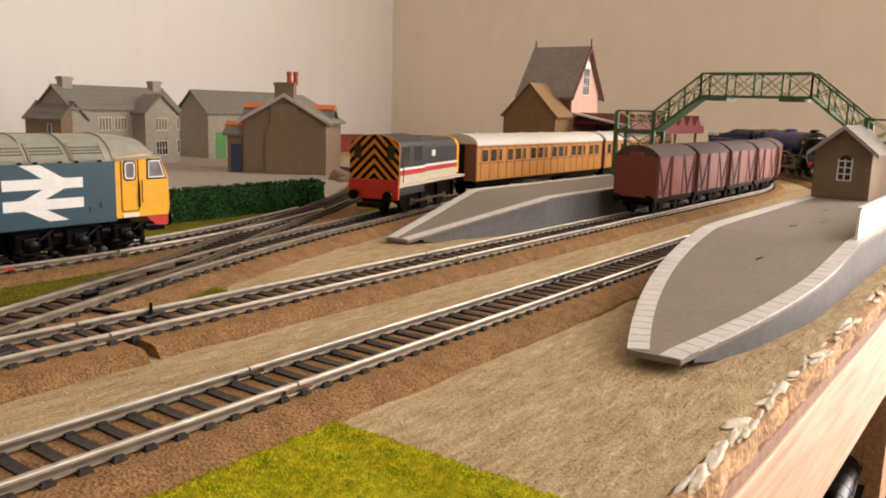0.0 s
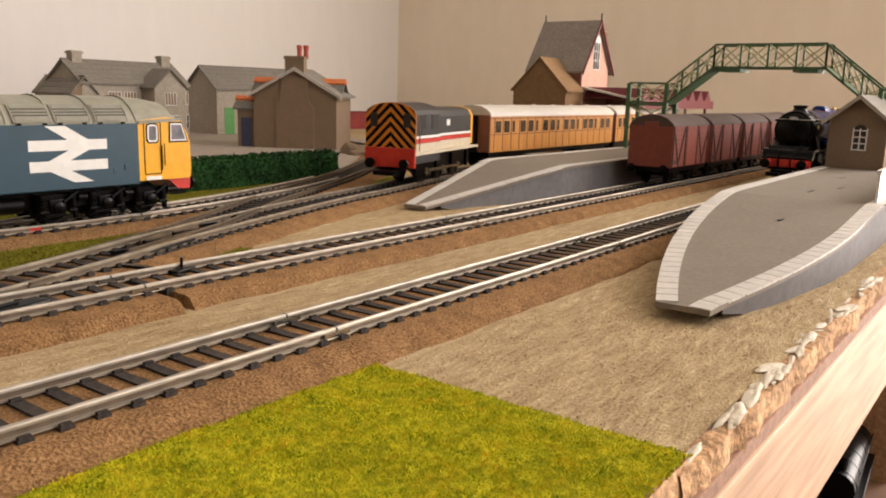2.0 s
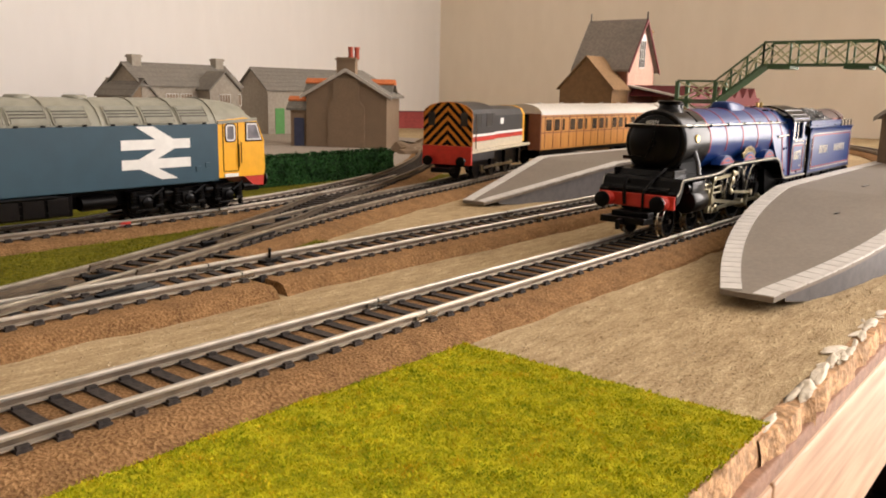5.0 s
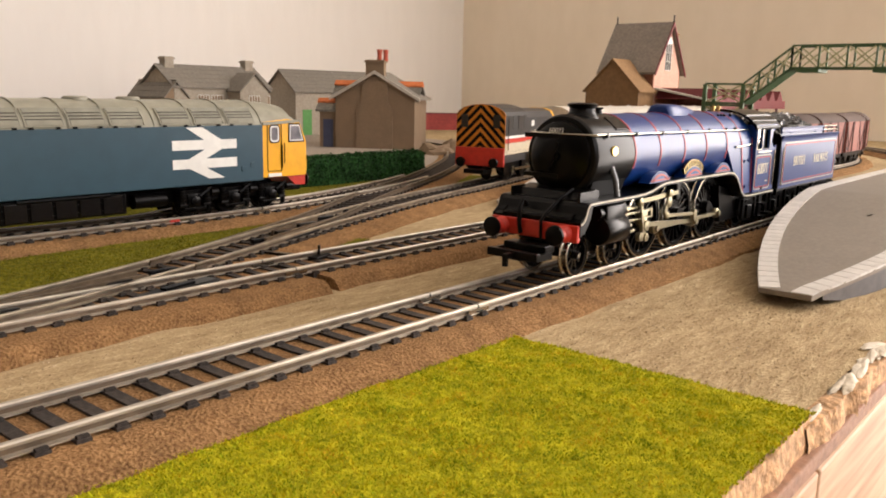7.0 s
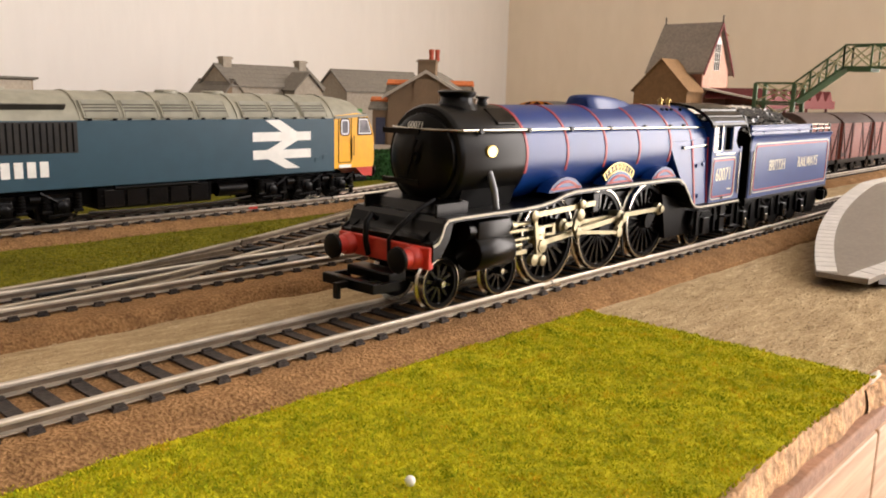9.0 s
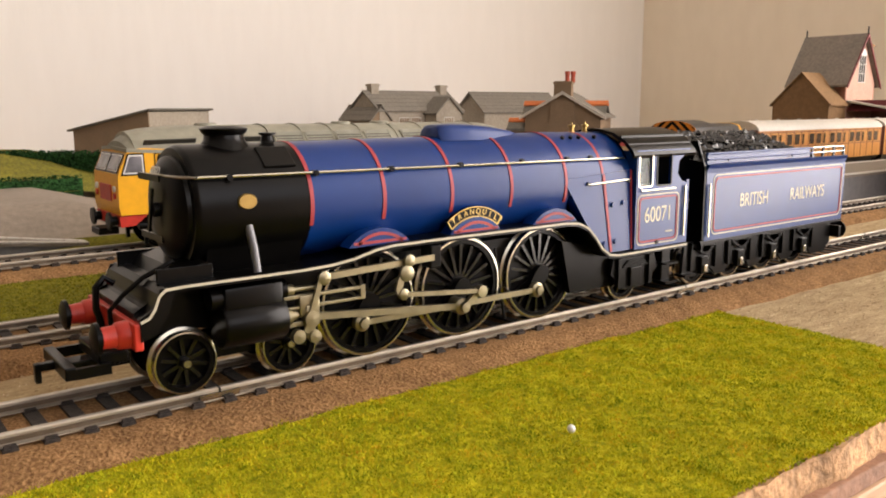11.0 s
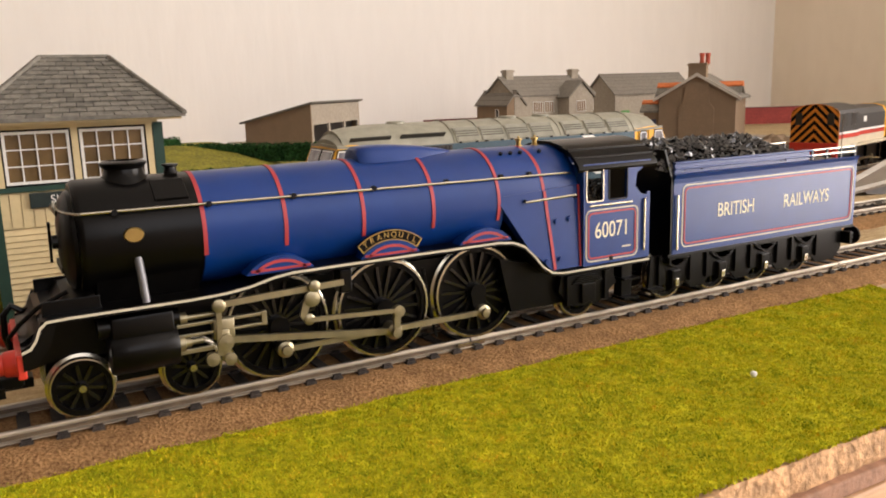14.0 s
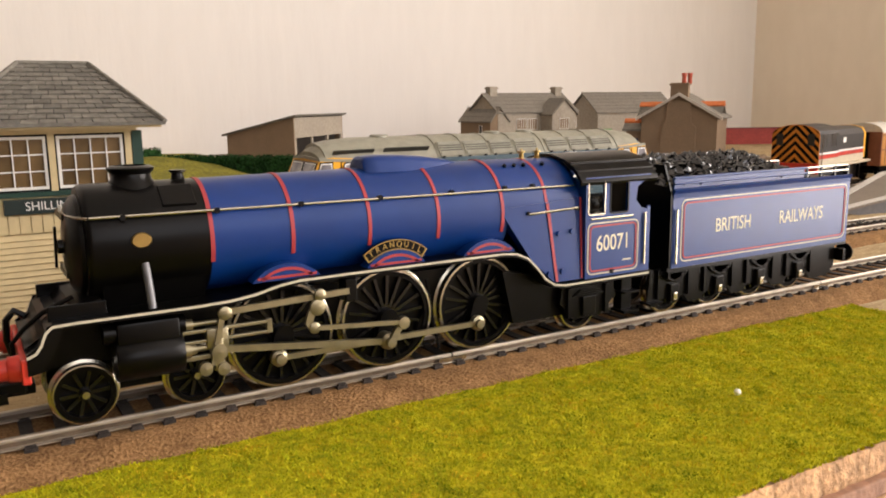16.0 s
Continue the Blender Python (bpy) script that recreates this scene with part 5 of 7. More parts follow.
def build_diesel():
    e = thing("diesel_locomotive", mmpose(-19, 193, 0), "blue model diesel locomotive with yellow cabs and a grey louvred roof", "locomotive")
    H = 121.0
    body = part("body", box(B(), -92, 92, -18.2, 18.2, 14.5, 41.0, 0.3), M_RAILBLUE, e, "blue body side")
    prof = [(-18.2, 41.0), (-17.2, 43.6), (-14.0, 47.4), (-9.0, 50.6), (-4, 52.0), (0, 52.3)]
    prof = prof + [(-y, z) for y, z in prof[-2::-1]]
    secs = [(-H + 6, 0.45), (-H + 9, 0.66), (-112, 0.80), (-104, 0.92), (-92, 1.0), (92, 1.0), (104, 0.92), (112, 0.80), (H - 9, 0.66), (H - 6, 0.45)]
    bm = B()
    rows = []
    for x, k in secs:
        rows.append([bm.verts.new((x, y * (1 if abs(x) < 100 else 0.985 if abs(x) < 110 else 0.95), 41.0 + (z - 41.0) * k)) for y, z in prof])
    for a, b in zip(rows, rows[1:]):
        for i in range(len(prof) - 1):
            bm.faces.new((a[i], b[i], b[i + 1], a[i + 1]))
    bm.faces.new(rows[0]), bm.faces.new(rows[-1])
    roof = part("roof", bm, M_ROOFGREY, e, "grey curved roof", smooth=True)
    part("underframe", box(B(), -88, 88, -10.5, 10.5, 6.5, 14.6, 0.4), M_BLACK, e, "black underframe")
    # louvre panels along the roof slopes
    for s in (-1, 1):
        for i, xa in enumerate((-43.5, -26.0, -8.0, 10.0, 33.8, 51.6, 70.2)):
            def onroof(x, f):
                way = [(17.95, 41.7), (17.2, 43.6), (14.0, 47.4), (11.4, 49.1)]
                g = min(f * 3, 2.999)
                k = int(g)
                (ya, za), (yb, zb) = way[k], way[k + 1]
                return Vector((x, s * (ya + (yb - ya) * (g - k) + 0.42), za + (zb - za) * (g - k) + 0.3))
            fr = B()
            for f in (0.0, 0.86):
                sweep(fr, [onroof(xa + 0.8, f), onroof(xa + 16.6, f)], [(-0.3, -0.3), (0.3, -0.3), (0.3, 0.3), (-0.3, 0.3)])
            for x in (xa + 0.8, xa + 16.6):
                sweep(fr, [onroof(x, 0), onroof(x, 0.45), onroof(x, 0.86)], [(-0.35, -0.3), (0.35, -0.3), (0.35, 0.35), (-0.35, 0.35)], up=(1, 0, 0))
            pn = part("roof_panel", fr, M_ROOFGREY, roof, "grey louvred roof panel")
            # backing sheet, roof grey darkened to paint the shade between slats
            pb = B()
            for f0, f1 in ((0.1, 0.334), (0.334, 0.667), (0.667, 0.84)):
                pb.faces.new([pb.verts.new(onroof(x, f) - Vector((0, s * 0.25, 0.15))) for x, f in ((xa + 1, f0), (xa + 16.4, f0), (xa + 16.4, f1), (xa + 1, f1))])
            part("louvre_backing", pb, M_LOUVRE, pn, "backing in darkened roof grey for shade between slats")
            for k in range(7):
                sl = B()
                f = 0.13 + k * 0.105
                sweep(sl, [onroof(xa + 1.4, f), onroof(xa + 16.0, f)], [(-0.32, -0.3), (0.36, -0.3), (0.36, 0.38), (-0.32, 0.16)])
                part("slat", sl, M_ROOFGREY, pn)
            for x in (xa + 3, xa + 14):
                part("roof_clip", box(B(), x - 0.9, x + 0.9, s * 18.2 - 0.5, s * 18.2 + 0.5, 40.8, 41.8, 0.15), M_BLACK, roof)
        for x in (-44.5, -26, -8, 9.6, 31.5, 51, 70, 91):
            part("roof_seam", sweep(B(), [(x, s * abs(y), z + 0.2) for y, z in prof[:6]], [(-0.3, -0.2), (0.3, -0.2), (0.3, 0.2), (-0.3, 0.2)], up=(1, 0, 0)), M_ROOFGREY, roof)
        part("radiator_grille", box(B(), -78, -46, s * 18.25 - 0.25, s * 18.25 + 0.25, 28.5, 40.5, 0.1), M_DARK, body, "dark radiator grille")
        for k in range(12):
            part("grille_slat", box(B(), -77 + k * 2.6, -76.3 + k * 2.6, s * 18.5 - 0.15, s * 18.5 + 0.15, 29, 40), M_BLACK, body)
        part("roof_grille", sweep(B(), [(-78, s * 16.4, 45.3), (-50, s * 16.4, 45.3)], [(-1.6, -1.6), (1.6, 1.6), (1.2, 2.0), (-2.0, -1.2)]), M_DARK, roof, "dark roof grille")
        part("roof_grille", sweep(B(), [(-108, s * 16.0, 45.0), (-84, s * 16.4, 45.3)], [(-1.4, -1.4), (1.4, 1.4), (1.0, 1.8), (-1.8, -1.0)]), M_DARK, roof, "dark roof grille")
        for k in range(5):
            part("number_bar", box(B(), -82 + k * 5, -78.6 + k * 5, s * 18.3 - 0.1, s * 18.3 + 0.1, 19.5, 25.5), M_WHITE, body, "white number bar")
        # double arrow emblem in white
        lg, sc, sx = B(), 0.152, 0.1785
        xo, zo = (40.0, 40.4)
        for poly in ([(0, 37), (200, 37), (200, 65), (0, 65)], [(0, 92), (200, 92), (200, 120), (0, 120)], [(42, 0), (92, 0), (150, 37), (97, 37)], [(98, 65), (152, 65), (102, 92), (48, 92)], [(50, 120), (103, 120), (160, 152), (110, 152)]):
            prism(lg, [(xo + x * sx, zo - y * sc) for x, y in poly], s * 18.2, s * 18.36, "y")
        part("emblem", lg, M_WHITE, body, "white double arrow emblem")
        for x, z in ((80, 20.5), (85.5, 22.0)):
            part("cover_plate", box(B(), x - 1.5, x + 1.5, s * 18.3 - 0.2, s * 18.3 + 0.2, z - 1, z + 1.4, 0.1), M_RAILBLUE, body)
    for c in (-1, 1):
        cab = part("cab", prism(B(), [(c * 92, 15.6), (c * 120.2, 15.6), (c * H, 19), (c * 120.6, 32.5), (c * 115.8, 42.6), (c * 108, 43.5), (c * 92, 42.2)], -17.9, 17.9, "y"), M_YELLOW, e, "yellow driving cab")
        part("roof_edge", sweep(B(), [(c * 92, -18.1, 41.2), (c * 116, -17.6, 42.4), (c * 117.3, 0, 43.2), (c * 116, 17.6, 42.4), (c * 92, 18.1, 41.2)], [(-0.5, -0.5), (0.5, -0.5), (0.5, 0.9), (-0.5, 0.9)]), M_ROOFGREY, cab)
        for s in (-1, 1):
            def frame_pane(pts, y0, y1, nm="window_surround"):
                w = part(nm, prism(B(), pts, y0, y1, "y"), M_BLACK, cab, "black window surround")
                return w
            p = [(c * 108.5, 32.2), (c * 119.4, 32.2), (c * 116.0, 41.4), (c * 108.8, 41.4)]
            frame_pane(p, s * 17.9, s * 18.15)
            cx, cz = sum(q[0] for q in p) / 4, sum(q[1] for q in p) / 4
            q = [(cx + (a - cx) * 0.86, cz + (b - cz) * 0.86) for a, b in p]
            part("window_frame", prism(B(), q, s * 18.1, s * 18.3, "y"), M_WHITE, cab, "pale window frame")
            q = [(cx + (a - cx) * 0.72, cz + (b - cz) * 0.72) for a, b in p]
            part("window_pane", prism(B(), q, s * 18.2, s * 18.4, "y"), M_WINDOW, cab, "cab side window with painted reflection")
            dr = part("door", band(rect_line(c * 95 if c > 0 else -104, c * 104 if c > 0 else -95, 18.5, 41.2, 0.6), 0.4, s * 17.9, s * 18.1), M_BLACK, cab, "yellow cab door outline")
            m0 = 99.5 * c
            part("window_seal", band(rect_line(m0 - 3.0, m0 + 3.0, 32.4, 40.6, 1.5), 0.7, s * 17.9, s * 18.12), M_BLACK, dr, "black rubber seal")
            part("door_window", band(rect_line(m0 - 2.4, m0 + 2.4, 33.0, 40.0, 1.2), 0.7, s * 17.9, s * 18.2), M_WHITE, dr, "white window frame")
            part("door_pane", prism(B(), rect_line(m0 - 2.2, m0 + 2.2, 33.2, 39.8, 1.0)[:-1], s * 17.9, s * 18.06, "y"), M_WINDOW, dr)
            part("grab_rail", tube(B(), [(m0 + c * 4.6, s * 18.5, 20), (m0 + c * 4.6, s * 18.5, 31)], 0.25, 6, up=(0, 1, 0)), M_BLACK, cab)
            part("grab_rail", tube(B(), [(c * 105.5, s * 18.6, 22), (c * 105.5, s * 18.6, 32)], 0.25, 6, up=(0, 1, 0)), M_BLACK, cab)
            part("step_plate", box(B(), m0 - 4.2, m0 + 4.2, s * 18.1 - 0.2, s * 18.1 + 0.2, 15.8, 17.4), M_WHITE, cab)
            # windscreen
            wa = Matrix.Translation((c * 118.5, s * 8.2, 37.2)) @ Matrix.Rotation(radians(-c * 25), 4, "Y")
            part("windscreen_surround", box(B(), -0.3, 0.3, -7.8, 7.8, -4.6, 4.4, 0.2, m=wa), M_BLACK, cab)
            part("windscreen_frame", box(B(), -0.45, 0.45, -7.0, 7.0, -3.9, 3.7, 0.2, m=wa), M_WHITE, cab)
            part("windscreen", box(B(), -0.6, 0.6, -6.5, 6.5, -3.4, 3.2, 0.2, m=wa), M_WINDOW, cab, "windscreen with painted reflection")
            part("buffer", lathe(B(), [(2.0, 0), (2.0, 4), (3.9, 4.4), (3.7, 5.4), (0.01, 5.6)], (c * 119, s * 12, 13.0), (c, 0, 0), 18), M_BLACK, e, smooth=True)
            for zz in (23.5, 26.5):
                part("marker_lamp", cyl(B(), (c * 120.4, s * 13, zz), (c * 121.6, s * 13, zz), 1.3, seg=12), M_RED if zz < 25 else M_WHITE, cab)
        part("panel", box(B(), min(c * 120.6, c * 121.4), max(c * 120.6, c * 121.4), -8, 8, 21, 28, 0.2), M_RED, cab, "faded red nose panel")
        part("buffer_beam", prism(B(), [(c * 108, 15.4), (c * 120.8, 15.4), (c * 120.4, 10.5), (c * 114, 11)], -17, 17, "y"), M_RED, e, "red lower skirt")
        part("coupling", box(B(), min(c * 118, c * 127), max(c * 118, c * 127), -6, 6, 6.5, 9.5, 0.5), M_BLACK, e)
        # bogies: six wheels each with heavy side frames
        for x in (c * 53, c * 76, c * 99):
            wheel_pair(e, x, 7.4)
        for s in (-1, 1):
            bg = B()
            prism(bg, [(c * 44, 8), (c * 44, 12.4), (c * 107, 12.4), (c * 109, 8), (c * 104, 6.8), (c * 50, 6.8)], s * 12.2, s * 14.2, "y")
            bo = part("bogie_frame", bg, M_BLACK, e, "black cast bogie side frame")
            for x in (c * 53, c * 76, c * 99):
                a = B()
                box(a, x - 3.4, x + 3.4, s * 14.4 - 1.1, s * 14.4 + 1.1, 4.2, 10.6, 0.5)
                lathe(a, [(2.2, 0), (2.2, 1.0), (1.2, 1.4), (0.01, 1.4)], (x, s * 15.4, 7.2), (0, s, 0), 14)
                for d in (-6.5, 6.5):
                    cyl(a, (x + d, s * 14.8, 6.0), (x + d, s * 14.8, 12.6), 1.6, seg=10)
                part("axle_box", a, M_BLACK, bo, smooth=True)
                for d in (-6.5, 6.5):
                    co_ = B()
                    for q in range(4):
                        lathe(co_, [(1.5, -0.3), (2.15, -0.15), (2.15, 0.15), (1.5, 0.3)], (x + d, s * 15.0, 6.9 + q * 1.25), (0, 0, 1), 12)
                    part("coil_spring", co_, M_BLACK, bo, smooth=True)
                    part("spring_cup", box(B(), x + d - 2.2, x + d + 2.2, s * 15.0 - 1.5, s * 15.0 + 1.5, 4.9, 6.1, 0.3), M_BLACK, bo)
                part("tie_bar", box(B(), x - 6, x + 6, s * 15.6 - 0.35, s * 15.6 + 0.35, 3.4, 4.3, 0.15), M_BLACK, bo)
                part("damper", cyl(B(), (x + c * 2.2, s * 16.2, 9.4), (x + c * 8.8, s * 15.8, 13.0), 0.75, seg=8), M_BLACK, bo, smooth=True)
                part("brake_cylinder", cyl(B(), (x + c * 9.0, s * 15.2, 10.6), (x + c * 13.2, s * 15.2, 10.6), 1.7, seg=12), M_BLACK, bo, smooth=True)
                part("brake_gear", box(B(), x + c * 8.4, x + c * 10.2, s * 13 - 1, s * 13 + 1, 1.8, 9, 0.3), M_BLACK, bo)
            part("sand_pipe", tube(B(), [(c * 46, s * 14, 11), (c * 45, s * 13, 6), (c * 46.5, s * 11, 1.5)], 0.5, 6, up=(0, 1, 0)), M_BLACK, bo)
    tk = B()
    box(tk, -38, 18, -15.5, 15.5, 4.6, 13.6, 0.8)
    part("fuel_tank", tk, M_BLACK, e, "black underframe tank")
    for s in (-1, 1):
        part("tank_pipe", cyl(B(), (-30, s * 15.4, 13.2), (10, s * 15.4, 13.2), 1.2, seg=10), M_BLACK, e)
        for z in (6.8, 10.2):
            part("tank_rib", box(B(), -36, 16, s * 15.6 - 0.3, s * 15.6 + 0.3, z - 0.3, z + 0.3), M_BLACK, e)
        for k in range(5):
            bx_ = part("battery_box", box(B(), -35 + k * 10.4, -26 + k * 10.4, s * 15.7 - 0.5, s * 15.7 + 0.5, 5.4, 12.6, 0.25), M_SPOKE, e, "black underframe box door")
            part("hinge", box(B(), -34 + k * 10.4, -32.6 + k * 10.4, s * 16.3 - 0.2, s * 16.3 + 0.2, 10.6, 11.6), M_SPOKE, bx_)
            part("latch", box(B(), -28.6 + k * 10.4, -27.2 + k * 10.4, s * 16.3 - 0.2, s * 16.3 + 0.2, 6.6, 7.6), M_SPOKE, bx_)
        part("brake_pipe", tube(B(), [(-42, s * 15.8, 4.0), (-20, s * 16.0, 3.6), (20, s * 16.0, 3.6), (40, s * 15.6, 5.0)], 0.45, 6), M_SPOKE, e)
        part("air_cylinder", cyl(B(), (22, s * 13, 9), (38, s * 13, 9), 3.2, seg=16), M_BLACK, e, smooth=True)
    for x in (-72, 30, 5):
        part("exhaust", lathe(B(), [(5.2, -0.8), (5.0, 0.8), (4.4, 1.3), (0.01, 1.3)], (x, 0, 52.0), (0, 0, 1), 20), M_ROOFGREY, roof, smooth=True)
    return e


# opaque pane, lilac grey painted for the light reflected in the glass
M_WINDOW = mat("cab_window_glare", (0.24, 0.23, 0.25), 0.1, vary=0.4, scale=80)
diesel = build_diesel()
# shorten the body to its true length, with round wheels kept round
for ch in diesel.children_recursive:
    xs_ = [v.co.x for v in ch.data.vertices]
    mid = (min(xs_) + max(xs_)) / 2
    small = ch.name.split(".")[0] in ("wheelset", "axle_box", "buffer", "exhaust", "marker_lamp")
    for v in ch.data.vertices:
        v.co.x = v.co.x + mid * (0.934 - 1) if small else v.co.x * 0.934
mk_ = thing("track_pin_marker", mmpose(27, 183, -1.5), "small red and silver uncoupling pin lying on the trackbed", "marker")
part("red_end", box(B(), -7, -2, -1.4, 1.4, -1.5, 1.2, 0.3), M_RED, mk_)
part("silver_end", box(B(), -2, 4, -1.4, 1.4, -1.5, 1.6, 0.3), M_STEEL, mk_, "bright metal end")


# ---- diesel shunter with wasp stripes ----
M_SHUNT = mat("dark_grey_body", (0.028, 0.027, 0.027), 0.45, vary=0.1)
M_STRIPE_Y = mat("stripe_orange", (0.66, 0.22, 0.015), 0.5, vary=0.08)
M_BEIGE = mat("beige_lower", (0.58, 0.50, 0.36), 0.5, vary=0.06)


def build_shunter():
    e = thing("diesel_shunter", mmpose(244, 180.5, 0, 15), "grey model diesel shunter with black and orange chevron end", "locomotive")
    prof = [(-17, 14), (-17, 44), (-16, 46.4), (-12, 49), (-6, 50.6), (0, 51.1), (6, 50.6), (12, 49), (16, 46.4), (17, 44), (17, 14)]
    cab = part("cab", prism(B(), prof, 0.6, 40, "x"), M_SHUNT, e, "dark grey cab")
    part("end_panel", prism(B(), [(y, max(z, 23.5)) for y, z in prof], 0.0, 0.6, "x"), M_STRIPE_Y, cab, "orange end with black chevrons")
    # chevrons, clipped to the cab's end outline
    def top_at(y):
        for (y0, z0), (y1, z1) in zip(prof[1:], prof[2:]):
            if y0 <= y <= y1 and y1 > y0:
                return z0 + (z1 - z0) * (y - y0) / (y1 - y0)
        return 44
    for k in range(-1, 9):
        z0 = 13.5 + k * 6.0
        for s in (-1, 1):
            pts_lo, pts_hi = [], []
            for i in range(13):
                y = 16.8 * i / 12
                zl, zh = z0 + 11 - y * 1.0, z0 + 14.1 - y * 1.0
                tp = top_at(y) - 0.3
                zl, zh = min(max(zl, 23.6), tp), min(max(zh, 23.6), tp)
                pts_lo.append((s * y, zl)), pts_hi.append((s * y, zh))
            seg = B()
            ok = False
            for i in range(12):
                quad = [pts_lo[i], pts_lo[i + 1], pts_hi[i + 1], pts_hi[i]]
                if max(q[1] for q in quad) - min(q[1] for q in quad) < 0.05 or (pts_hi[i][1] - pts_lo[i][1] < 0.05 and pts_hi[i + 1][1] - pts_lo[i + 1][1] < 0.05):
                    continue
                seg.faces.new([seg.verts.new((-0.12, y, z)) for y, z in quad])
                ok = True
            if ok:
                part("chevron", seg, M_BLACK, cab, "black chevron stripe")
            else:
                seg.free()
    for s in (-1, 1):
        part("end_window", box(B(), -0.5, 0.2, s * 11.2 - 2.4, s * 11.2 + 2.4, 36, 44.5, 0.2), M_DARK, cab, "dark end window")
    part("buffer_beam", box(B(), -1.2, 1.0, -17, 17, 11.5, 23.4, 0.3), M_RED, e, "red buffer beam")
    for s in (-1, 1):
        part("buffer", lathe(B(), [(1.9, 0), (1.9, 3.6), (3.3, 4.0), (3.1, 4.9), (0.01, 5.1)], (-1, s * 11.5, 14), (-1, 0, 0), 18), M_BLACK, e, smooth=True)
    part("coupling", box(B(), -10, -1, -7, 7, 7, 10, 0.5), M_BLACK, e)
    part("bonnet", prism(B(), [(-13.5, 22), (-13.5, 42), (-11, 46), (-5, 47.8), (5, 47.8), (11, 46), (13.5, 42), (13.5, 22)], 40, 108, "x"), M_SHUNT, e, "dark grey bonnet")
    part("nose", prism(B(), [(-13.6, 22), (-13.6, 42), (-11, 46.2), (-5, 48), (5, 48), (11, 46.2), (13.6, 42), (13.6, 22)], 108, 112, "x"), M_YELLOW, e, "yellow radiator end")
    part("footplate", box(B(), 0, 116, -17.4, 17.4, 19.0, 20.6, 0.2), M_BEIGE, e, "beige running plate edge")
    for s in (-1, 1):
        ya, yb = sorted((s * 17.0, s * 17.15))
        part("white_band", box(B(), 1, 40, ya, yb, 29.4, 31.0), M_WHITE, cab, "white band")
        part("red_band", box(B(), 1, 40, ya, yb, 26.5, 29.2), M_RED, cab, "red band")
        part("lower_panel", box(B(), 1, 40, ya, yb, 20.8, 26.3), M_BEIGE, cab, "beige lower panel")
        part("side_window", box(B(), 24, 34, ya, sorted((s * 17.3, yb))[1], 35, 44, 0.2), M_DARK, cab)
        part("side_window", box(B(), 6, 14, ya, sorted((s * 17.3, yb))[1], 35, 44, 0.2), M_DARK, cab)
        ya, yb = sorted((s * 13.4, s * 13.7))
        part("white_band", box(B(), 40, 108, ya, yb, 29.4, 31.0), M_WHITE, e, "white band")
        part("red_band", box(B(), 40, 108, ya, yb, 26.5, 29.2), M_RED, e, "red band")
        part("lower_panel", box(B(), 40, 108, ya, yb, 20.8, 26.3), M_BEIGE, e, "beige lower panel")
        part("emblem", box(B(), 60, 66, ya, yb + 0.05, 36, 40), M_WHITE, e, "small white emblem")
        part("side_frame", prism(B(), [(4, 19), (112, 19), (112, 9), (100, 6), (16, 6), (4, 10)], s * 9.5, s * 11, "y"), M_BLACK, e, "black outside frame")
        part("coupling_rod", band([(30, 8), (88, 8)], 2.0, s * 12.5, s * 13.5), M_STEEL, e, "bright coupling rod")
        for x in (30, 59, 88):
            part("crank", band([(x, 9.5), (x, 5.5)], 3.2, s * 11.2, s * 12.4), M_BRASS, e)
        for x in (12, 46, 74, 104):
            part("spring_hanger", box(B(), x - 1.2, x + 1.2, s * 12 - 1, s * 12 + 1, 6, 17), M_BLACK, e)
        part("hand_rail", tube(B(), [(5, s * 17.6, 22), (5, s * 17.6, 42)], 0.3, 6, up=(0, 1, 0)), M_STEEL, cab)
    for x in (30, 59, 88):
        wheel_pair(e, x, 8.9, 6.5)


build_shunter()


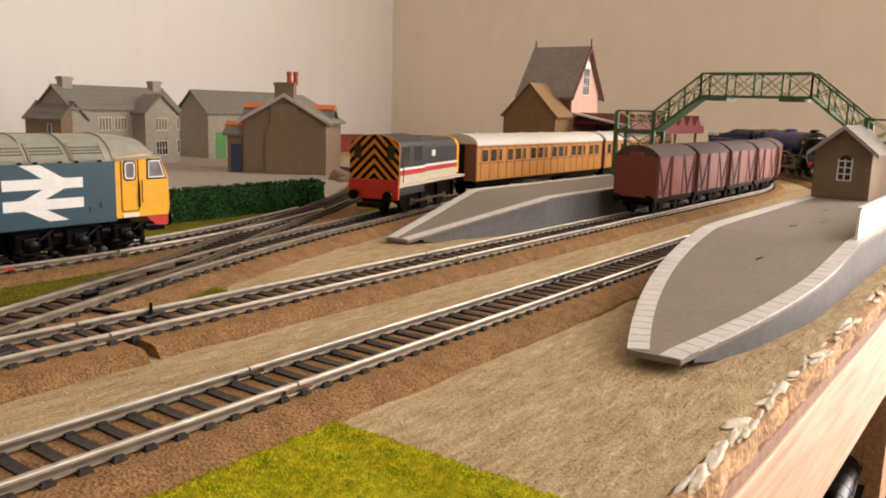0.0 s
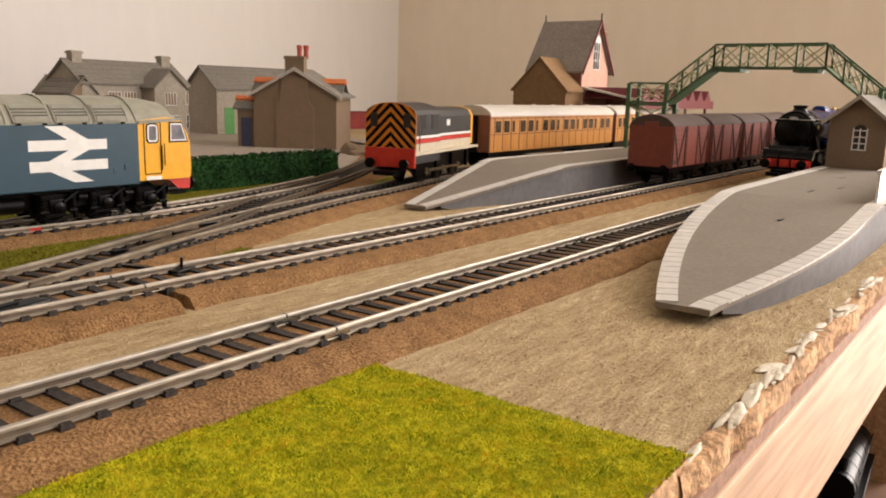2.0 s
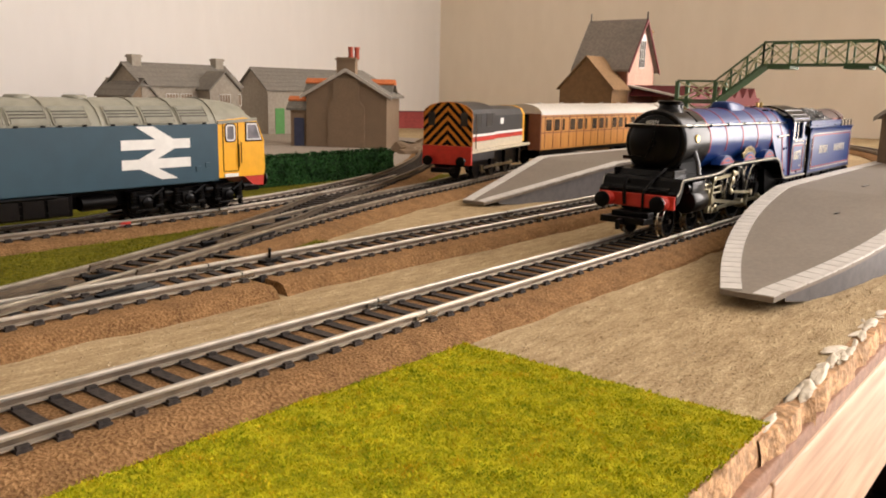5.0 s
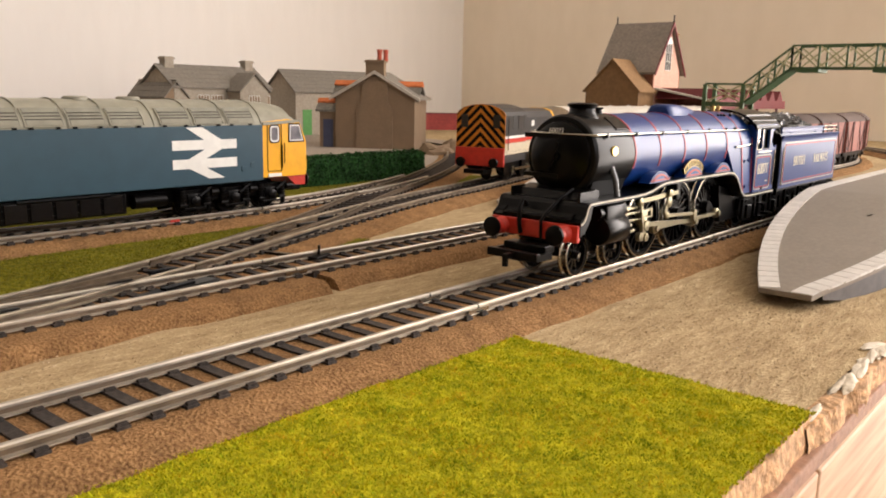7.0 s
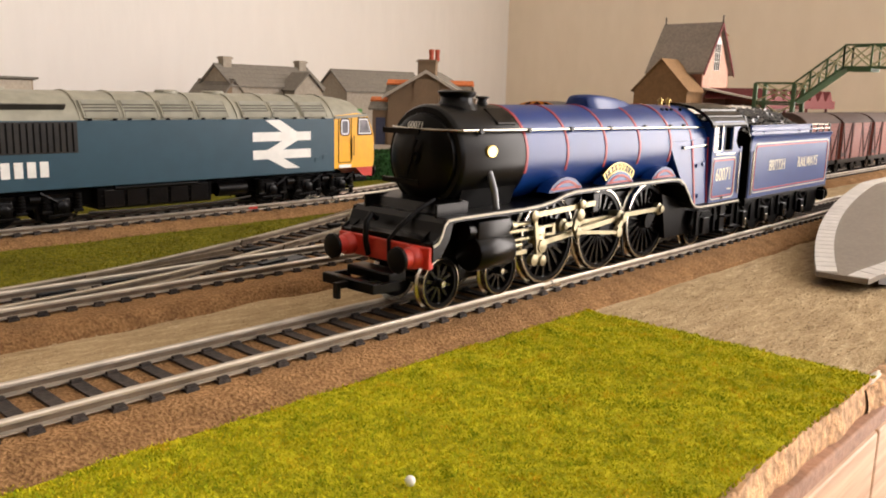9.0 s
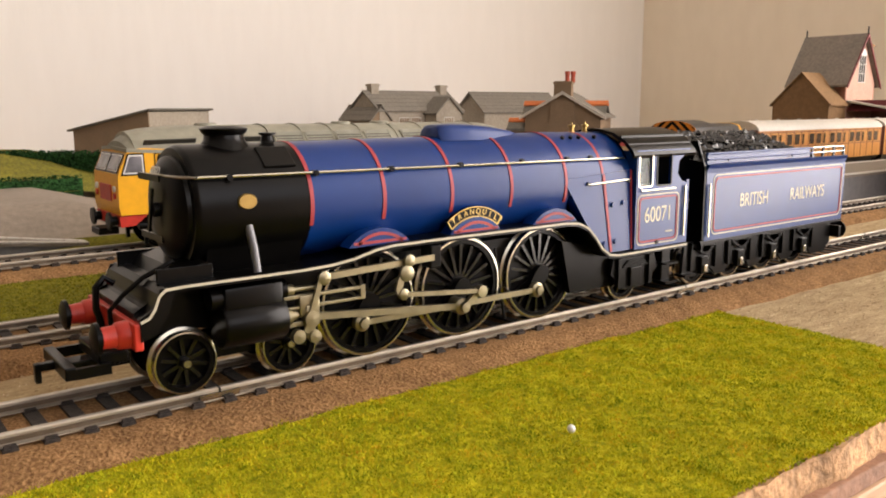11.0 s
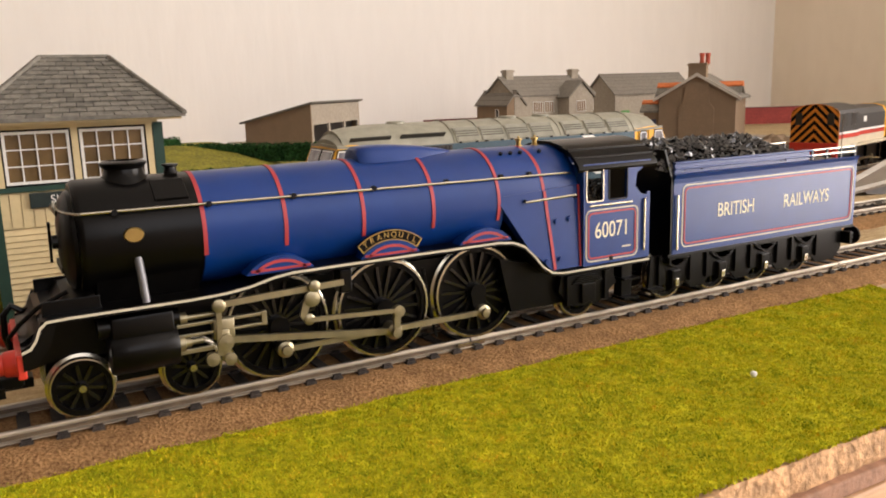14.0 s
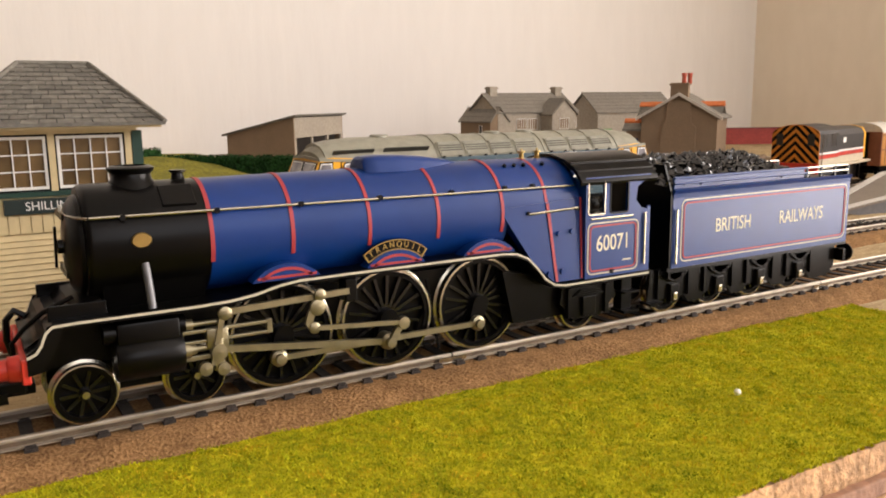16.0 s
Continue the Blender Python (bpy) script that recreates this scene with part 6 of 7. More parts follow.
# ---- teak coaches ----
def build_coach(x, y, rz):
    e = thing("teak_coach", mmpose(x, y, 0, rz), "varnished teak model railway coach with a white roof", "railway coach", "teak coaches")
    L = 236.0
    body = part("body", box(B(), 0.8, L - 0.8, -16.8, 16.8, 13, 41, 0.4), M_TEAK, e, "varnished teak panelled body")
    prof = [(-17.4, 40.5), (-16.6, 43), (-13.5, 46), (-8, 48.2), (0, 49.0), (8, 48.2), (13.5, 46), (16.6, 43), (17.4, 40.5)]
    part("roof", prism(B(), prof, 0, L, "x"), M_COACHROOF, e, "white curved roof", smooth=True)
    for k in range(6):
        part("roof_vent", lathe(B(), [(1.8, -0.4), (1.8, 0.8), (0.01, 1.4)], (25 + k * 37, 0, 48.6), (0, 0, 1), 12), M_COACHROOF, e)
    for xe in (0.0, L):
        part("end_wall", box(B(), xe - 0.7, xe + 0.7, -16.8, 16.8, 13, 41.5, 0.2), M_TEAKEND, e, "dark brown end wall")
        part("gangway", box(B(), xe - 3.4 if xe == 0 else xe, xe if xe == 0 else xe + 3.4, -6, 6, 13, 41, 0.5), M_BLACK, e, "black corridor connection")
    for s in (-1, 1):
        ya, yb = sorted((s * 16.7, s * 17.0))
        for k in range(17):
            xa = 8 + k * 13.2
            wide = k % 3 != 2
            part("window", box(B(), xa, xa + (8.4 if wide else 3.4), ya, yb, 28, 37, 0.1), M_WINDOW2, body, "dark coach window")
            part("window_pillar", box(B(), xa - 2.2, xa - 1.4, ya, yb + 0.0, 14, 40), M_TEAKEND, body)
        for z in (26.2, 38.6):
            part("beading", box(B(), 1, L - 1, ya, sorted((s * 17.15, s * 16.8))[1], z, z + 0.7), M_TEAKEND, body)
        part("solebar", box(B(), 2, L - 2, s * 14 - 0.8, s * 14 + 0.8, 10, 13), M_BLACK, e)
        part("truss", tube(B(), [(50, s * 13, 10), (90, s * 13, 6), (146, s * 13, 6), (186, s * 13, 10)], 0.6, 6, up=(0, 1, 0)), M_BLACK, e)
    for c in (34, L - 34):
        for d in (-17, 17):
            wheel_pair(e, c + d, 6.4)
        for s in (-1, 1):
            part("bogie_frame", prism(B(), [(c - 27, 10), (c + 27, 10), (c + 24, 6), (c + 10, 5), (c - 10, 5), (c - 24, 6)], s * 11, s * 12.5, "y"), M_BLACK, e)


M_WINDOW2 = mat("coach_window", (0.07, 0.05, 0.035), 0.2, vary=0.4, scale=60)
build_coach(384, 216.5, 2.0)
build_coach(628, 225.5, 5.0)


# ---- bauxite vans ----
def build_van():
    e = thing("goods_van", mmpose(0, 0, 0), "bauxite brown model goods van with a dark roof", "goods van", "row of goods vans")
    L = 71.0
    body = part("body", box(B(), 0.6, L - 0.6, -15.4, 15.4, 12, 40, 0.2), M_BAUX, e, "brown planked van body")
    prof = [(-16, 39.6), (-15, 41.4), (-11, 44.6), (-6, 46.6), (0, 47.3), (6, 46.6), (11, 44.6), (15, 41.4), (16, 39.6)]
    part("roof", prism(B(), prof, 0, L, "x"), M_VANROOF, e, "dark brown curved roof", smooth=True)
    for xe in (0.6, L - 0.6):
        part("end_panel", prism(B(), [(-15.4, 12)] + [(y * 0.96, z - 0.5) for y, z in prof] + [(15.4, 12)], xe - 0.4, xe + 0.4, "x"), M_BAUX, e, "plain brown van end")
        part("end_vent", box(B(), xe - 1.2, xe + 1.2, -5, 5, 38.5, 42.5, 0.3), M_BAUX, e)
    for s in (-1, 1):
        ya, yb = sorted((s * 15.3, s * 16.1))
        for xa in (1, 23.5, 46, 68.5):
            part("upright", box(B(), xa, xa + 1.5, ya, yb, 12, 40), M_BAUXD, body, "dark brown upright")
        for a, b in (((2, 39), (13, 12.5)), ((22.5, 39), (12, 12.5)), ((48, 39), (59, 12.5)), ((69, 39), (58, 12.5))):
            part("brace", band([a, b], 1.3, s * 15.4, s * 16.0), M_BAUXD, body, "dark brown diagonal brace")
        part("door", box(B(), 26, 45, ya, sorted((s * 15.75, ya))[1] if s > 0 else yb, 12.5, 39, 0.1), M_BAUX, body, "sliding van door")
        for k in range(8):
            z = 14.5 + k * 3.2
            part("plank_joint", box(B(), 1, L - 1, *sorted((s * 15.3, s * 15.48)), z, z + 0.25), M_BAUXD, body)
        part("number_panel", box(B(), 4, 12, *sorted((s * 15.3, s * 15.6)), 14, 17), M_BAUXD, body)
        part("solebar", box(B(), 0, L, s * 13.5 - 0.8, s * 13.5 + 0.8, 8.5, 12), M_BLACK, e, "black solebar")
        for x in (16, 55):
            part("axle_guard", prism(B(), [(x - 6, 9), (x + 6, 9), (x + 2.5, 4), (x - 2.5, 4)], s * 12, s * 13.4, "y"), M_BLACK, e)
        part("brake_lever", band([(30, 6.5), (62, 4.5)], 0.9, s * 14, s * 14.6), M_BLACK, e)
        for xe, d in ((0, -1), (L, 1)):
            part("buffer", lathe(B(), [(1.5, 0), (1.5, 3), (3.0, 3.2), (0.01, 4)], (xe, s * 11.5, 11), (d, 0, 0), 14), M_BLACK, e)
    part("floor_frame", box(B(), 1, L - 1, -13, 13, 9, 12), M_BLACK, e)
    for x in (16, 55):
        wheel_pair(e, x, 6.2)
    return e


def on_loop(s):
    r = BEND - 72
    if s <= CX:
        return s, 72.0
    a = (s - CX) / r
    return CX + r * math.sin(a), CY - r * math.cos(a)


van = build_van()
for i in range(5):
    (xa, ya), (xb, yb) = on_loop(389 + i * 77.5), on_loop(389 + i * 77.5 + 71)
    m = mmpose(xa, ya, 0, math.degrees(math.atan2(yb - ya, xb - xa)))
    if i:
        copy_thing(van, m)
    else:
        van.matrix_basis = m


# ---- card buildings ----
def gable_house(name, m, w, d, eave, ridge, label, wall=M_STONE, roof=M_SLATE, over=3.0, cat_="house", barge=None):
    """A house: local x along the ridge (w), y its depth (d), front at y = 0, ridge along x. Returns it."""
    e = thing(name, m, label, cat_)
    base = 0.0
    for y0, y1 in ((0, 2.0), (d - 2.0, d)):
        part("wall", box(B(), 2, w - 2, y0, y1, base, eave), wall, e)
    for x0, x1 in ((0, 2.0), (w - 2.0, w)):
        part("gable_wall", prism(B(), [(0, base), (d, base), (d, eave), (d / 2, ridge), (0, eave)], x0, x1, "x"), wall, e)
    rise = math.atan2(ridge - eave, d / 2)
    for s in (-1, 1):
        ex = over * math.cos(rise)
        p = [(d / 2, ridge + 0.2), (d / 2 + s * (d / 2 + ex), eave - over * math.sin(rise) + 0.2)]
        p = p + [(p[1][0], p[1][1] + 1.8), (p[0][0], p[0][1] + 1.8)]
        part("roof_slope", prism(B(), p, -over, w + over, "x"), roof, e, "slate grey card roof")
        n = max(3, int(math.hypot(d / 2, ridge - eave) / 7))
        for k in range(1, n):
            f = k / n
            y, z = d / 2 + s * (d / 2 + ex) * f, ridge + 2.0 - (ridge - eave + over * math.sin(rise)) * f
            part("slate_course", box(B(), -over, w + over, y - 0.25, y + 0.25, z - 0.25, z + 0.25), roof, e)
        if barge:
            for x in (-over - 0.6, w + over + 0.6):
                q = [(d / 2, ridge + 2.4), (d / 2 + s * (d / 2 + ex), eave - over * math.sin(rise) + 2.4)]
                q = q + [(q[1][0], q[1][1] - 3.6), (q[0][0], q[0][1] - 3.6)]
                part("barge_board", prism(B(), q, x - 0.6, x + 0.6, "x"), barge, e, "pale barge board")
    part("ridge", box(B(), -over, w + over, d / 2 - 1.0, d / 2 + 1.0, ridge + 1.6, ridge + 2.8), roof, e)
    return e


def chimney(e, x, y, z0, z1, w=10.0, d=8.0, material=M_STONE, pots=0, potm=M_ORANGE):
    c = part("chimney", box(B(), x - w / 2, x + w / 2, y - d / 2, y + d / 2, z0, z1), material, e, "stone chimney stack")
    part("cap", box(B(), x - w / 2 - 1.2, x + w / 2 + 1.2, y - d / 2 - 1.2, y + d / 2 + 1.2, z1 - 3.0, z1 - 1.0), material, c)
    for k in range(pots):
        px = x + (k - (pots - 1) / 2) * 6.0
        part("chimney_pot", lathe(B(), [(2.4, 0), (2.0, 4), (2.5, 7), (2.5, 8.5), (1.6, 8.5), (1.5, 1)], (px, y, z1 - 0.5), (0, 0, 1), 12), potm, c, "terracotta chimney pot")
    return c


def front_window(e, x, z, w, h, y=0.0, face=-1, bars=2, rows=2, framem=M_WHITE, material=None):
    f = part("window", box(B(), x - w / 2, x + w / 2, *sorted((y, y + face * 0.3)), z, z + h), material or M_DARK, e, "small dark window")
    for k in range(bars + 1):
        xx = x - w / 2 + w * k / bars
        part("glazing_bar", box(B(), xx - 0.3, xx + 0.3, *sorted((y, y + face * 0.6)), z, z + h), framem, f)
    for k in range(rows + 1):
        zz = z + h * k / rows
        part("glazing_bar", box(B(), x - w / 2 - 0.3, x + w / 2 + 0.3, *sorted((y, y + face * 0.6)), zz - 0.3, zz + 0.3), framem, f)
    return f


def doorway(e, x, z, w, h, material, y=0.0, face=-1, label="plain painted door"):
    dr = part("door", box(B(), x - w / 2, x + w / 2, *sorted((y, y + face * 0.5)), z, z + h), material, e, label)
    return dr


YZ = GZ + 3.0
# long stone house with two chimneys and a gabled bay
ha = gable_house("stone_farmhouse", mmpose(335, 688, YZ, 5), 143, 62, 61, 84, "long grey stone card farmhouse with two chimneys", M_STONE2)
chimney(ha, 14, 31, 78, 95, 12, 10, M_STONE2)
chimney(ha, 133, 31, 78, 95, 12, 10, M_STONE2)
part("bay_wall", prism(B(), [(76, 0), (120, 0), (120, 58), (98, 77), (76, 58)], -22, 0, "y"), M_STONE2, ha, "gabled stone bay")
for s in (-1, 1):
    part("bay_roof", prism(B(), [(98, 77.4), (98 + s * 25, 55.6), (98 + s * 25, 57.6), (98, 79.4)], -25, 8, "y"), M_SLATE, ha, "slate bay roof")
for x, y in ((98, -22), (40, 0), (60, 0), (135, 0)):
    front_window(ha, x, 38, 16, 14, y, bars=4, rows=1, material=M_STONE)
for x, y in ((98, -22), (40, 0), (135, 0)):
    front_window(ha, x, 10, 16, 16, y, bars=4, rows=2)
lw = gable_house("stone_annexe", mmpose(352, 690, YZ, 95), 64, 30, 50, 66, "lower stone card wing of the farmhouse", M_STONE)
front_window(lw, 20, 34, 6, 10, 30, face=1, bars=1, rows=1)

# plain stone barn behind
hb = gable_house("stone_barn", mmpose(535, 720, YZ, -3), 150, 70, 58, 85, "plain grey stone card barn with a green door", M_STONE2)
doorway(hb, 19, 0, 15, 34, M_DOORGREEN, label="bright green door")
front_window(hb, 110, 46, 8, 10, bars=1, rows=1)

# gabled stone house nearest the hedge: its gable looks at the tracks
hc = thing("stone_cottage", mmpose(475, 449, YZ, 122), "brown stone card cottage with orange ridge tiles and a chimney", "house")
W = 87.0
part("gable_wall", prism(B(), [(0, 0), (W, 0), (W, 55), (W / 2, 80), (0, 55)], 0, 2.5, "y"), M_STONE, hc, "brown stone gable wall")
part("gable_wall", prism(B(), [(0, 0), (W, 0), (W, 55), (W / 2, 80), (0, 55)], -72, -69.5, "y"), M_STONE, hc)
for x0 in (0.0, W - 2.5):
    part("side_wall", box(B(), x0, x0 + 2.5, -69.5, 0, 0, 54), M_STONE, hc)
part("pilaster", prism(B(), [(W / 2 - 20, 0), (W / 2 + 20, 0), (W / 2 + 20, 42), (W / 2 + 14, 50), (W / 2 + 14, 72), (W / 2 - 14, 72), (W / 2 - 14, 50), (W / 2 - 20, 42)], 2.5, 4.6, "y"), M_STONE, hc, "projecting chimney breast")
for s in (-1, 1):
    part("roof_slope", prism(B(), [(W / 2, 80.4), (W / 2 + s * 49, 52.2), (W / 2 + s * 49, 54.2), (W / 2, 82.4)], -75, 5, "y"), M_SLATE, hc, "slate grey roof slope")
    part("barge_board", prism(B(), [(W / 2, 82.8), (W / 2 + s * 49.6, 54.2), (W / 2 + s * 49.6, 50.6), (W / 2, 79.2)], 5, 6.4, "y"), M_BARGE, hc, "pale grey barge board")
chimney(hc, W / 2 + 1, -6, 76, 94, 20, 12, M_STONE, 0)
for k in (-10, -4):
    part("chimney_pot", lathe(B(), [(2.8, 0), (2.3, 6), (2.9, 10), (2.9, 12), (1.9, 12), (1.8, 1)], (W / 2 + 1 + k, -6 if k > -9 else -9, 93), (0, 0, 1), 12), M_POT, hc, "red chimney pot")
# the crossing wing with orange ridges
part("cross_wing", prism(B(), [(-58, 0), (-22, 0), (-22, 54), (-40, 68), (-58, 54)], 3, W + 8, "x"), M_STONE, hc, "stone crossing wing")
for s in (-1, 1):
    part("wing_roof", prism(B(), [(-40, 68.4), (-40 + s * 22, 51.5), (-40 + s * 22, 53.5), (-40, 70.4)], -1, W + 11, "x"), M_SLATE_D, hc, "dark slate wing roof")
part("orange_ridge", prism(B(), [(-40, 72.5), (-46, 68), (-46, 66.5), (-34, 66.5), (-34, 68)], -1.5, W + 11.5, "x"), M_ORANGE, hc, "orange ridge tiles")
part("porch", box(B(), W, W + 19, -26, -2, 0, 40), M_STONE, hc, "low stone porch")
part("porch_roof", prism(B(), [(-29, 38), (1, 38), (1, 40.5), (-14, 50.5), (-29, 40.5)], W + 0.2, W + 23, "x"), M_SLATE_D, hc, "dark porch roof")
part("orange_ridge", prism(B(), [(-14, 52.8), (-19, 49.4), (-19, 47.5), (-9, 47.5), (-9, 49.4)], W + 0.2, W + 23.5, "x"), M_ORANGE, hc, "orange ridge tiles")
part("blue_door", box(B(), W + 4, W + 15, -2, -1.2, 0, 30), M_DOORBLUE, hc, "dark blue porch door")

# red brick boundary walls far behind
for xa, ya, xb, yb in ((560, 852, 830, 742), (830, 742, 1000, 640), (300, 872, 560, 852)):
    ln, a = math.hypot(xb - xa, yb - ya), math.degrees(math.atan2(yb - ya, xb - xa))
    o = thing("boundary_wall", mmpose(xa, ya, YZ, a), "low dark red brick card boundary wall", "wall", "boundary walls")
    part("panel", box(B(), 0, ln, 0, 3, 0, 26), M_REDFENCE, o)
    part("coping", box(B(), -0.5, ln + 0.5, -1, 4, 26, 28), M_MAROON, o)

# hedges made of many small clumps
def hedge(name, x0, y0, x1, y1, z0, h, depth, label, n):
    r = random.Random(int(x0 * 7 + y0))
    ln, a = math.hypot(x1 - x0, y1 - y0), math.atan2(y1 - y0, x1 - x0)
    v, f = [], []

    def tri(p, k):
        i0 = len(v)
        for _ in range(3):
            v.append(tuple((p[j] + r.uniform(-k, k)) * MM for j in range(3)))
        f.append((i0, i0 + 1, i0 + 2))

    for _ in range(n):
        x = r.uniform(0, ln)
        y = r.uniform(0, depth) if r.random() < 0.4 else r.choice((r.uniform(-0.8, 1.0), depth + r.uniform(-1, 0.8)))
        z = h + r.uniform(-1.6, 1.0) if 1 < y < depth - 1 else r.uniform(0, h)
        tri((x, y, z + 0.8 * noise.noise(Vector((x * 0.05, y, 1)))), 1.5)
    i0 = len(v)
    for p in ((0, 0.8, 0), (ln, 0.8, 0), (ln, depth - 0.8, 0), (0, depth - 0.8, 0), (0, 0.8, h - 1), (ln, 0.8, h - 1), (ln, depth - 0.8, h - 1), (0, depth - 0.8, h - 1)):
        v.append(tuple(c * MM for c in p))
    for q in ((4, 5, 6, 7), (0, 1, 5, 4), (1, 2, 6, 5), (2, 3, 7, 6), (3, 0, 4, 7)):
        f.append(tuple(i0 + k for k in q))
    me = bpy.data.meshes.new(name)
    me.from_pydata(v, [], f)
    me.materials.append(M_HEDGE)
    o = new(name, me)
    o.matrix_basis = mmpose(x0, y0, z0, math.degrees(a))
    return tagged(o, label, "hedge", kind="stuff")


hedge("hedge", -40, 268, 296, 274, GZ, 20, 11, "long clipped dark green flock hedge", 12000)
hedge("platform_hedge", -620, 408, -90, 402, GZ, 22, 10, "dark green flock hedge behind the far platform", 9000)
hedge("far_hedge", -620, 530, -128, 525, GZ + 29, 12, 10, "dark green hedge across the raised field", 8000)
hedge("field_hedge", -134, 520, -20, 415, GZ + 21, 14, 9, "dark green hedge running back beside the field", 5000)
sheet("station_yard", frange(-880, -60, 40), frange(270, 404, 16), lambda x, y: GZ + 1 + 16 * max(0, min(1, (y - 272) / 18)) * max(0, min(1, (-60 - x) / 60)), M_YARD, "pale grey ground behind the far platform", "ground")
sheet("field", frange(-880, 20, 40), frange(402, 560, 18), lambda x, y: GZ + 1 + (12 + 22 * max(0, min(1, (y - 402) / 110))) * max(0, min(1, (35 - x) / 130)), M_FIELD, "raised green field behind the hedge", "field")

# open-fronted lean-to shed
sh = thing("lean_to_shed", mmpose(20.8, 602.7, YZ, 45), "grey brown card lean-to shed with dark openings", "shed")
part("side_wall", prism(B(), [(0, 0), (76, 0), (76, 44), (0, 62)], 0, 2, "x"), M_STONE, sh, "brown side wall")
part("side_wall", prism(B(), [(0, 0), (76, 0), (76, 44), (0, 62)], 136, 138, "x"), M_STONE, sh)
part("back_wall", box(B(), 2, 136, 74, 76, 0, 43), M_STONE, sh)
part("front_fascia", box(B(), 2, 136, 0, 2, 40, 61), M_STONE2, sh, "grey fascia")
for x in (2, 46, 90, 132):
    part("post", box(B(), x, x + 4, 0, 2, 0, 40), M_STONE2, sh)
# dark sheet behind the posts, painted for the shade inside
part("dark_inside", box(B(), 4, 134, 8, 9, 0, 40), M_DARK, sh)
part("roof", prism(B(), [(-4, 62.4), (80, 42.6), (80, 44.4), (-4, 64.2)], -4, 142, "x"), M_SLATE_D, sh, "dark sloping roof")

# ---- station building ----
M_STROOF = mat("station_slate", (0.23, 0.195, 0.16), 0.85, vary=0.12, scale=300, bump=0.4, bscale=400)
st = thing("station_building", mmpose(690, 282, YZ), "tall pink rendered model station house with a grey roof", "station")
part("wall", box(B(), 0, 2, 0, 66, 0, 94), M_BRICK, st, "red brown brick wall")
part("wall", box(B(), 66, 68, 0, 66, 0, 94), M_BRICK, st)
part("gable_wall", prism(B(), [(2, 0), (66, 0), (66, 94), (34, 143), (2, 94)], 0, 2, "y"), M_PINK, st, "pink rendered gable wall")
part("gable_wall", prism(B(), [(2, 0), (66, 0), (66, 94), (34, 143), (2, 94)], 64, 66, "y"), M_PINK, st)
for s in (-1, 1):
    part("roof_slope", prism(B(), [(34, 144), (34 + s * 39, 86.5), (34 + s * 39, 89), (34, 146.5)], -4, 70, "y"), M_STROOF, st, "grey slate roof slope")
    part("barge_board", prism(B(), [(34, 146.8), (34 + s * 39.4, 88.6), (34 + s * 39.4, 85), (34, 142.6)], -5.4, -4, "y"), M_MAROON, st, "maroon barge board")
part("finial", cyl(B(), (34, -4, 145), (34, -4, 154), 0.8, seg=8), M_BLACK, st)
part("finial", cyl(B(), (34, 68, 145), (34, 68, 154), 0.8, seg=8), M_BLACK, st)
front_window(st, 34, 92, 15, 30, 0, bars=3, rows=3)
part("window_head", prism(B(), arc_pts(34, 122, 8.5, 0, 180, 10), -0.5, 0, "y"), M_WHITE, st)
chimney(st, 84, 20, 60, 138, 13, 10, M_TAN, 2, M_TAN)
ex = part("tan_extension", prism(B(), [(-2, 0), (64, 0), (64, 68), (31, 101), (-2, 68)], -38, -0.2, "x"), M_TAN, st, "tan gabled extension")
for s in (-1, 1):
    part("extension_roof", prism(B(), [(31, 101.4), (31 + s * 36, 65.4), (31 + s * 36, 67), (31, 103)], -40, -0.3, "x"), M_TAN, st, "tan extension roof")
part("canopy_roof", prism(B(), [(-70, 58), (-1, 70), (-1, 72), (-70, 60)], 2, 230, "x"), M_COACHROOF, st, "pale canopy roof")
for k in range(8):
    part("canopy_ridge", prism(B(), [(4 + k * 28, 60), (4 + k * 28 + 22, 60), (4 + k * 28 + 11, 72)], -72, -2, "y"), M_MAROON, st, "maroon ridged canopy")
part("canopy_valance", box(B(), 2, 230, -73, -71.5, 50, 60), M_MAROON, st, "maroon canopy valance")
for x in (10, 80, 150, 220):
    part("canopy_post", cyl(B(), (x, -66, 0), (x, -66, 58), 1.6, seg=10), M_MAROON, st)
part("long_range", box(B(), 68, 230, 4, 60, 0, 62), M_BRICK, st, "low brick station range")

# ---- lattice footbridge over the tracks ----
fb = thing("footbridge", mmpose(546, 0, 14), "green and cream lattice model footbridge across the tracks", "footbridge")


def truss(y0, z0, y1, z1, h, n, x, post=M_GREEN):
    a, b = Vector((x, y0, z0)), Vector((x, y1, z1))
    up = Vector((0, 0, h))
    sec = [(-0.7, -0.7), (0.7, -0.7), (0.7, 0.7), (-0.7, 0.7)]
    thin = [(-0.6, -0.6), (0.6, -0.6), (0.6, 0.6), (-0.6, 0.6)]
    part("chord", sweep(B(), [a + up, b + up], sec), M_GREEN, fb, "green top chord")
    part("chord", sweep(B(), [a, b], sec), M_GREEN, fb, "green lower chord")
    for k in range(n + 1):
        p = a + (b - a) * k / n
        part("lattice_post", sweep(B(), [p, p + up], sec, up=(1, 0, 0)), post, fb)
        if k < n:
            q = a + (b - a) * (k + 1) / n
            part("lattice_brace", sweep(B(), [p, q + up], thin, up=(1, 0, 0)), M_CREAMG, fb, "cream lattice brace")
            part("lattice_brace", sweep(B(), [p + up, q], thin, up=(1, 0, 0)), M_CREAMG, fb, "cream lattice brace")


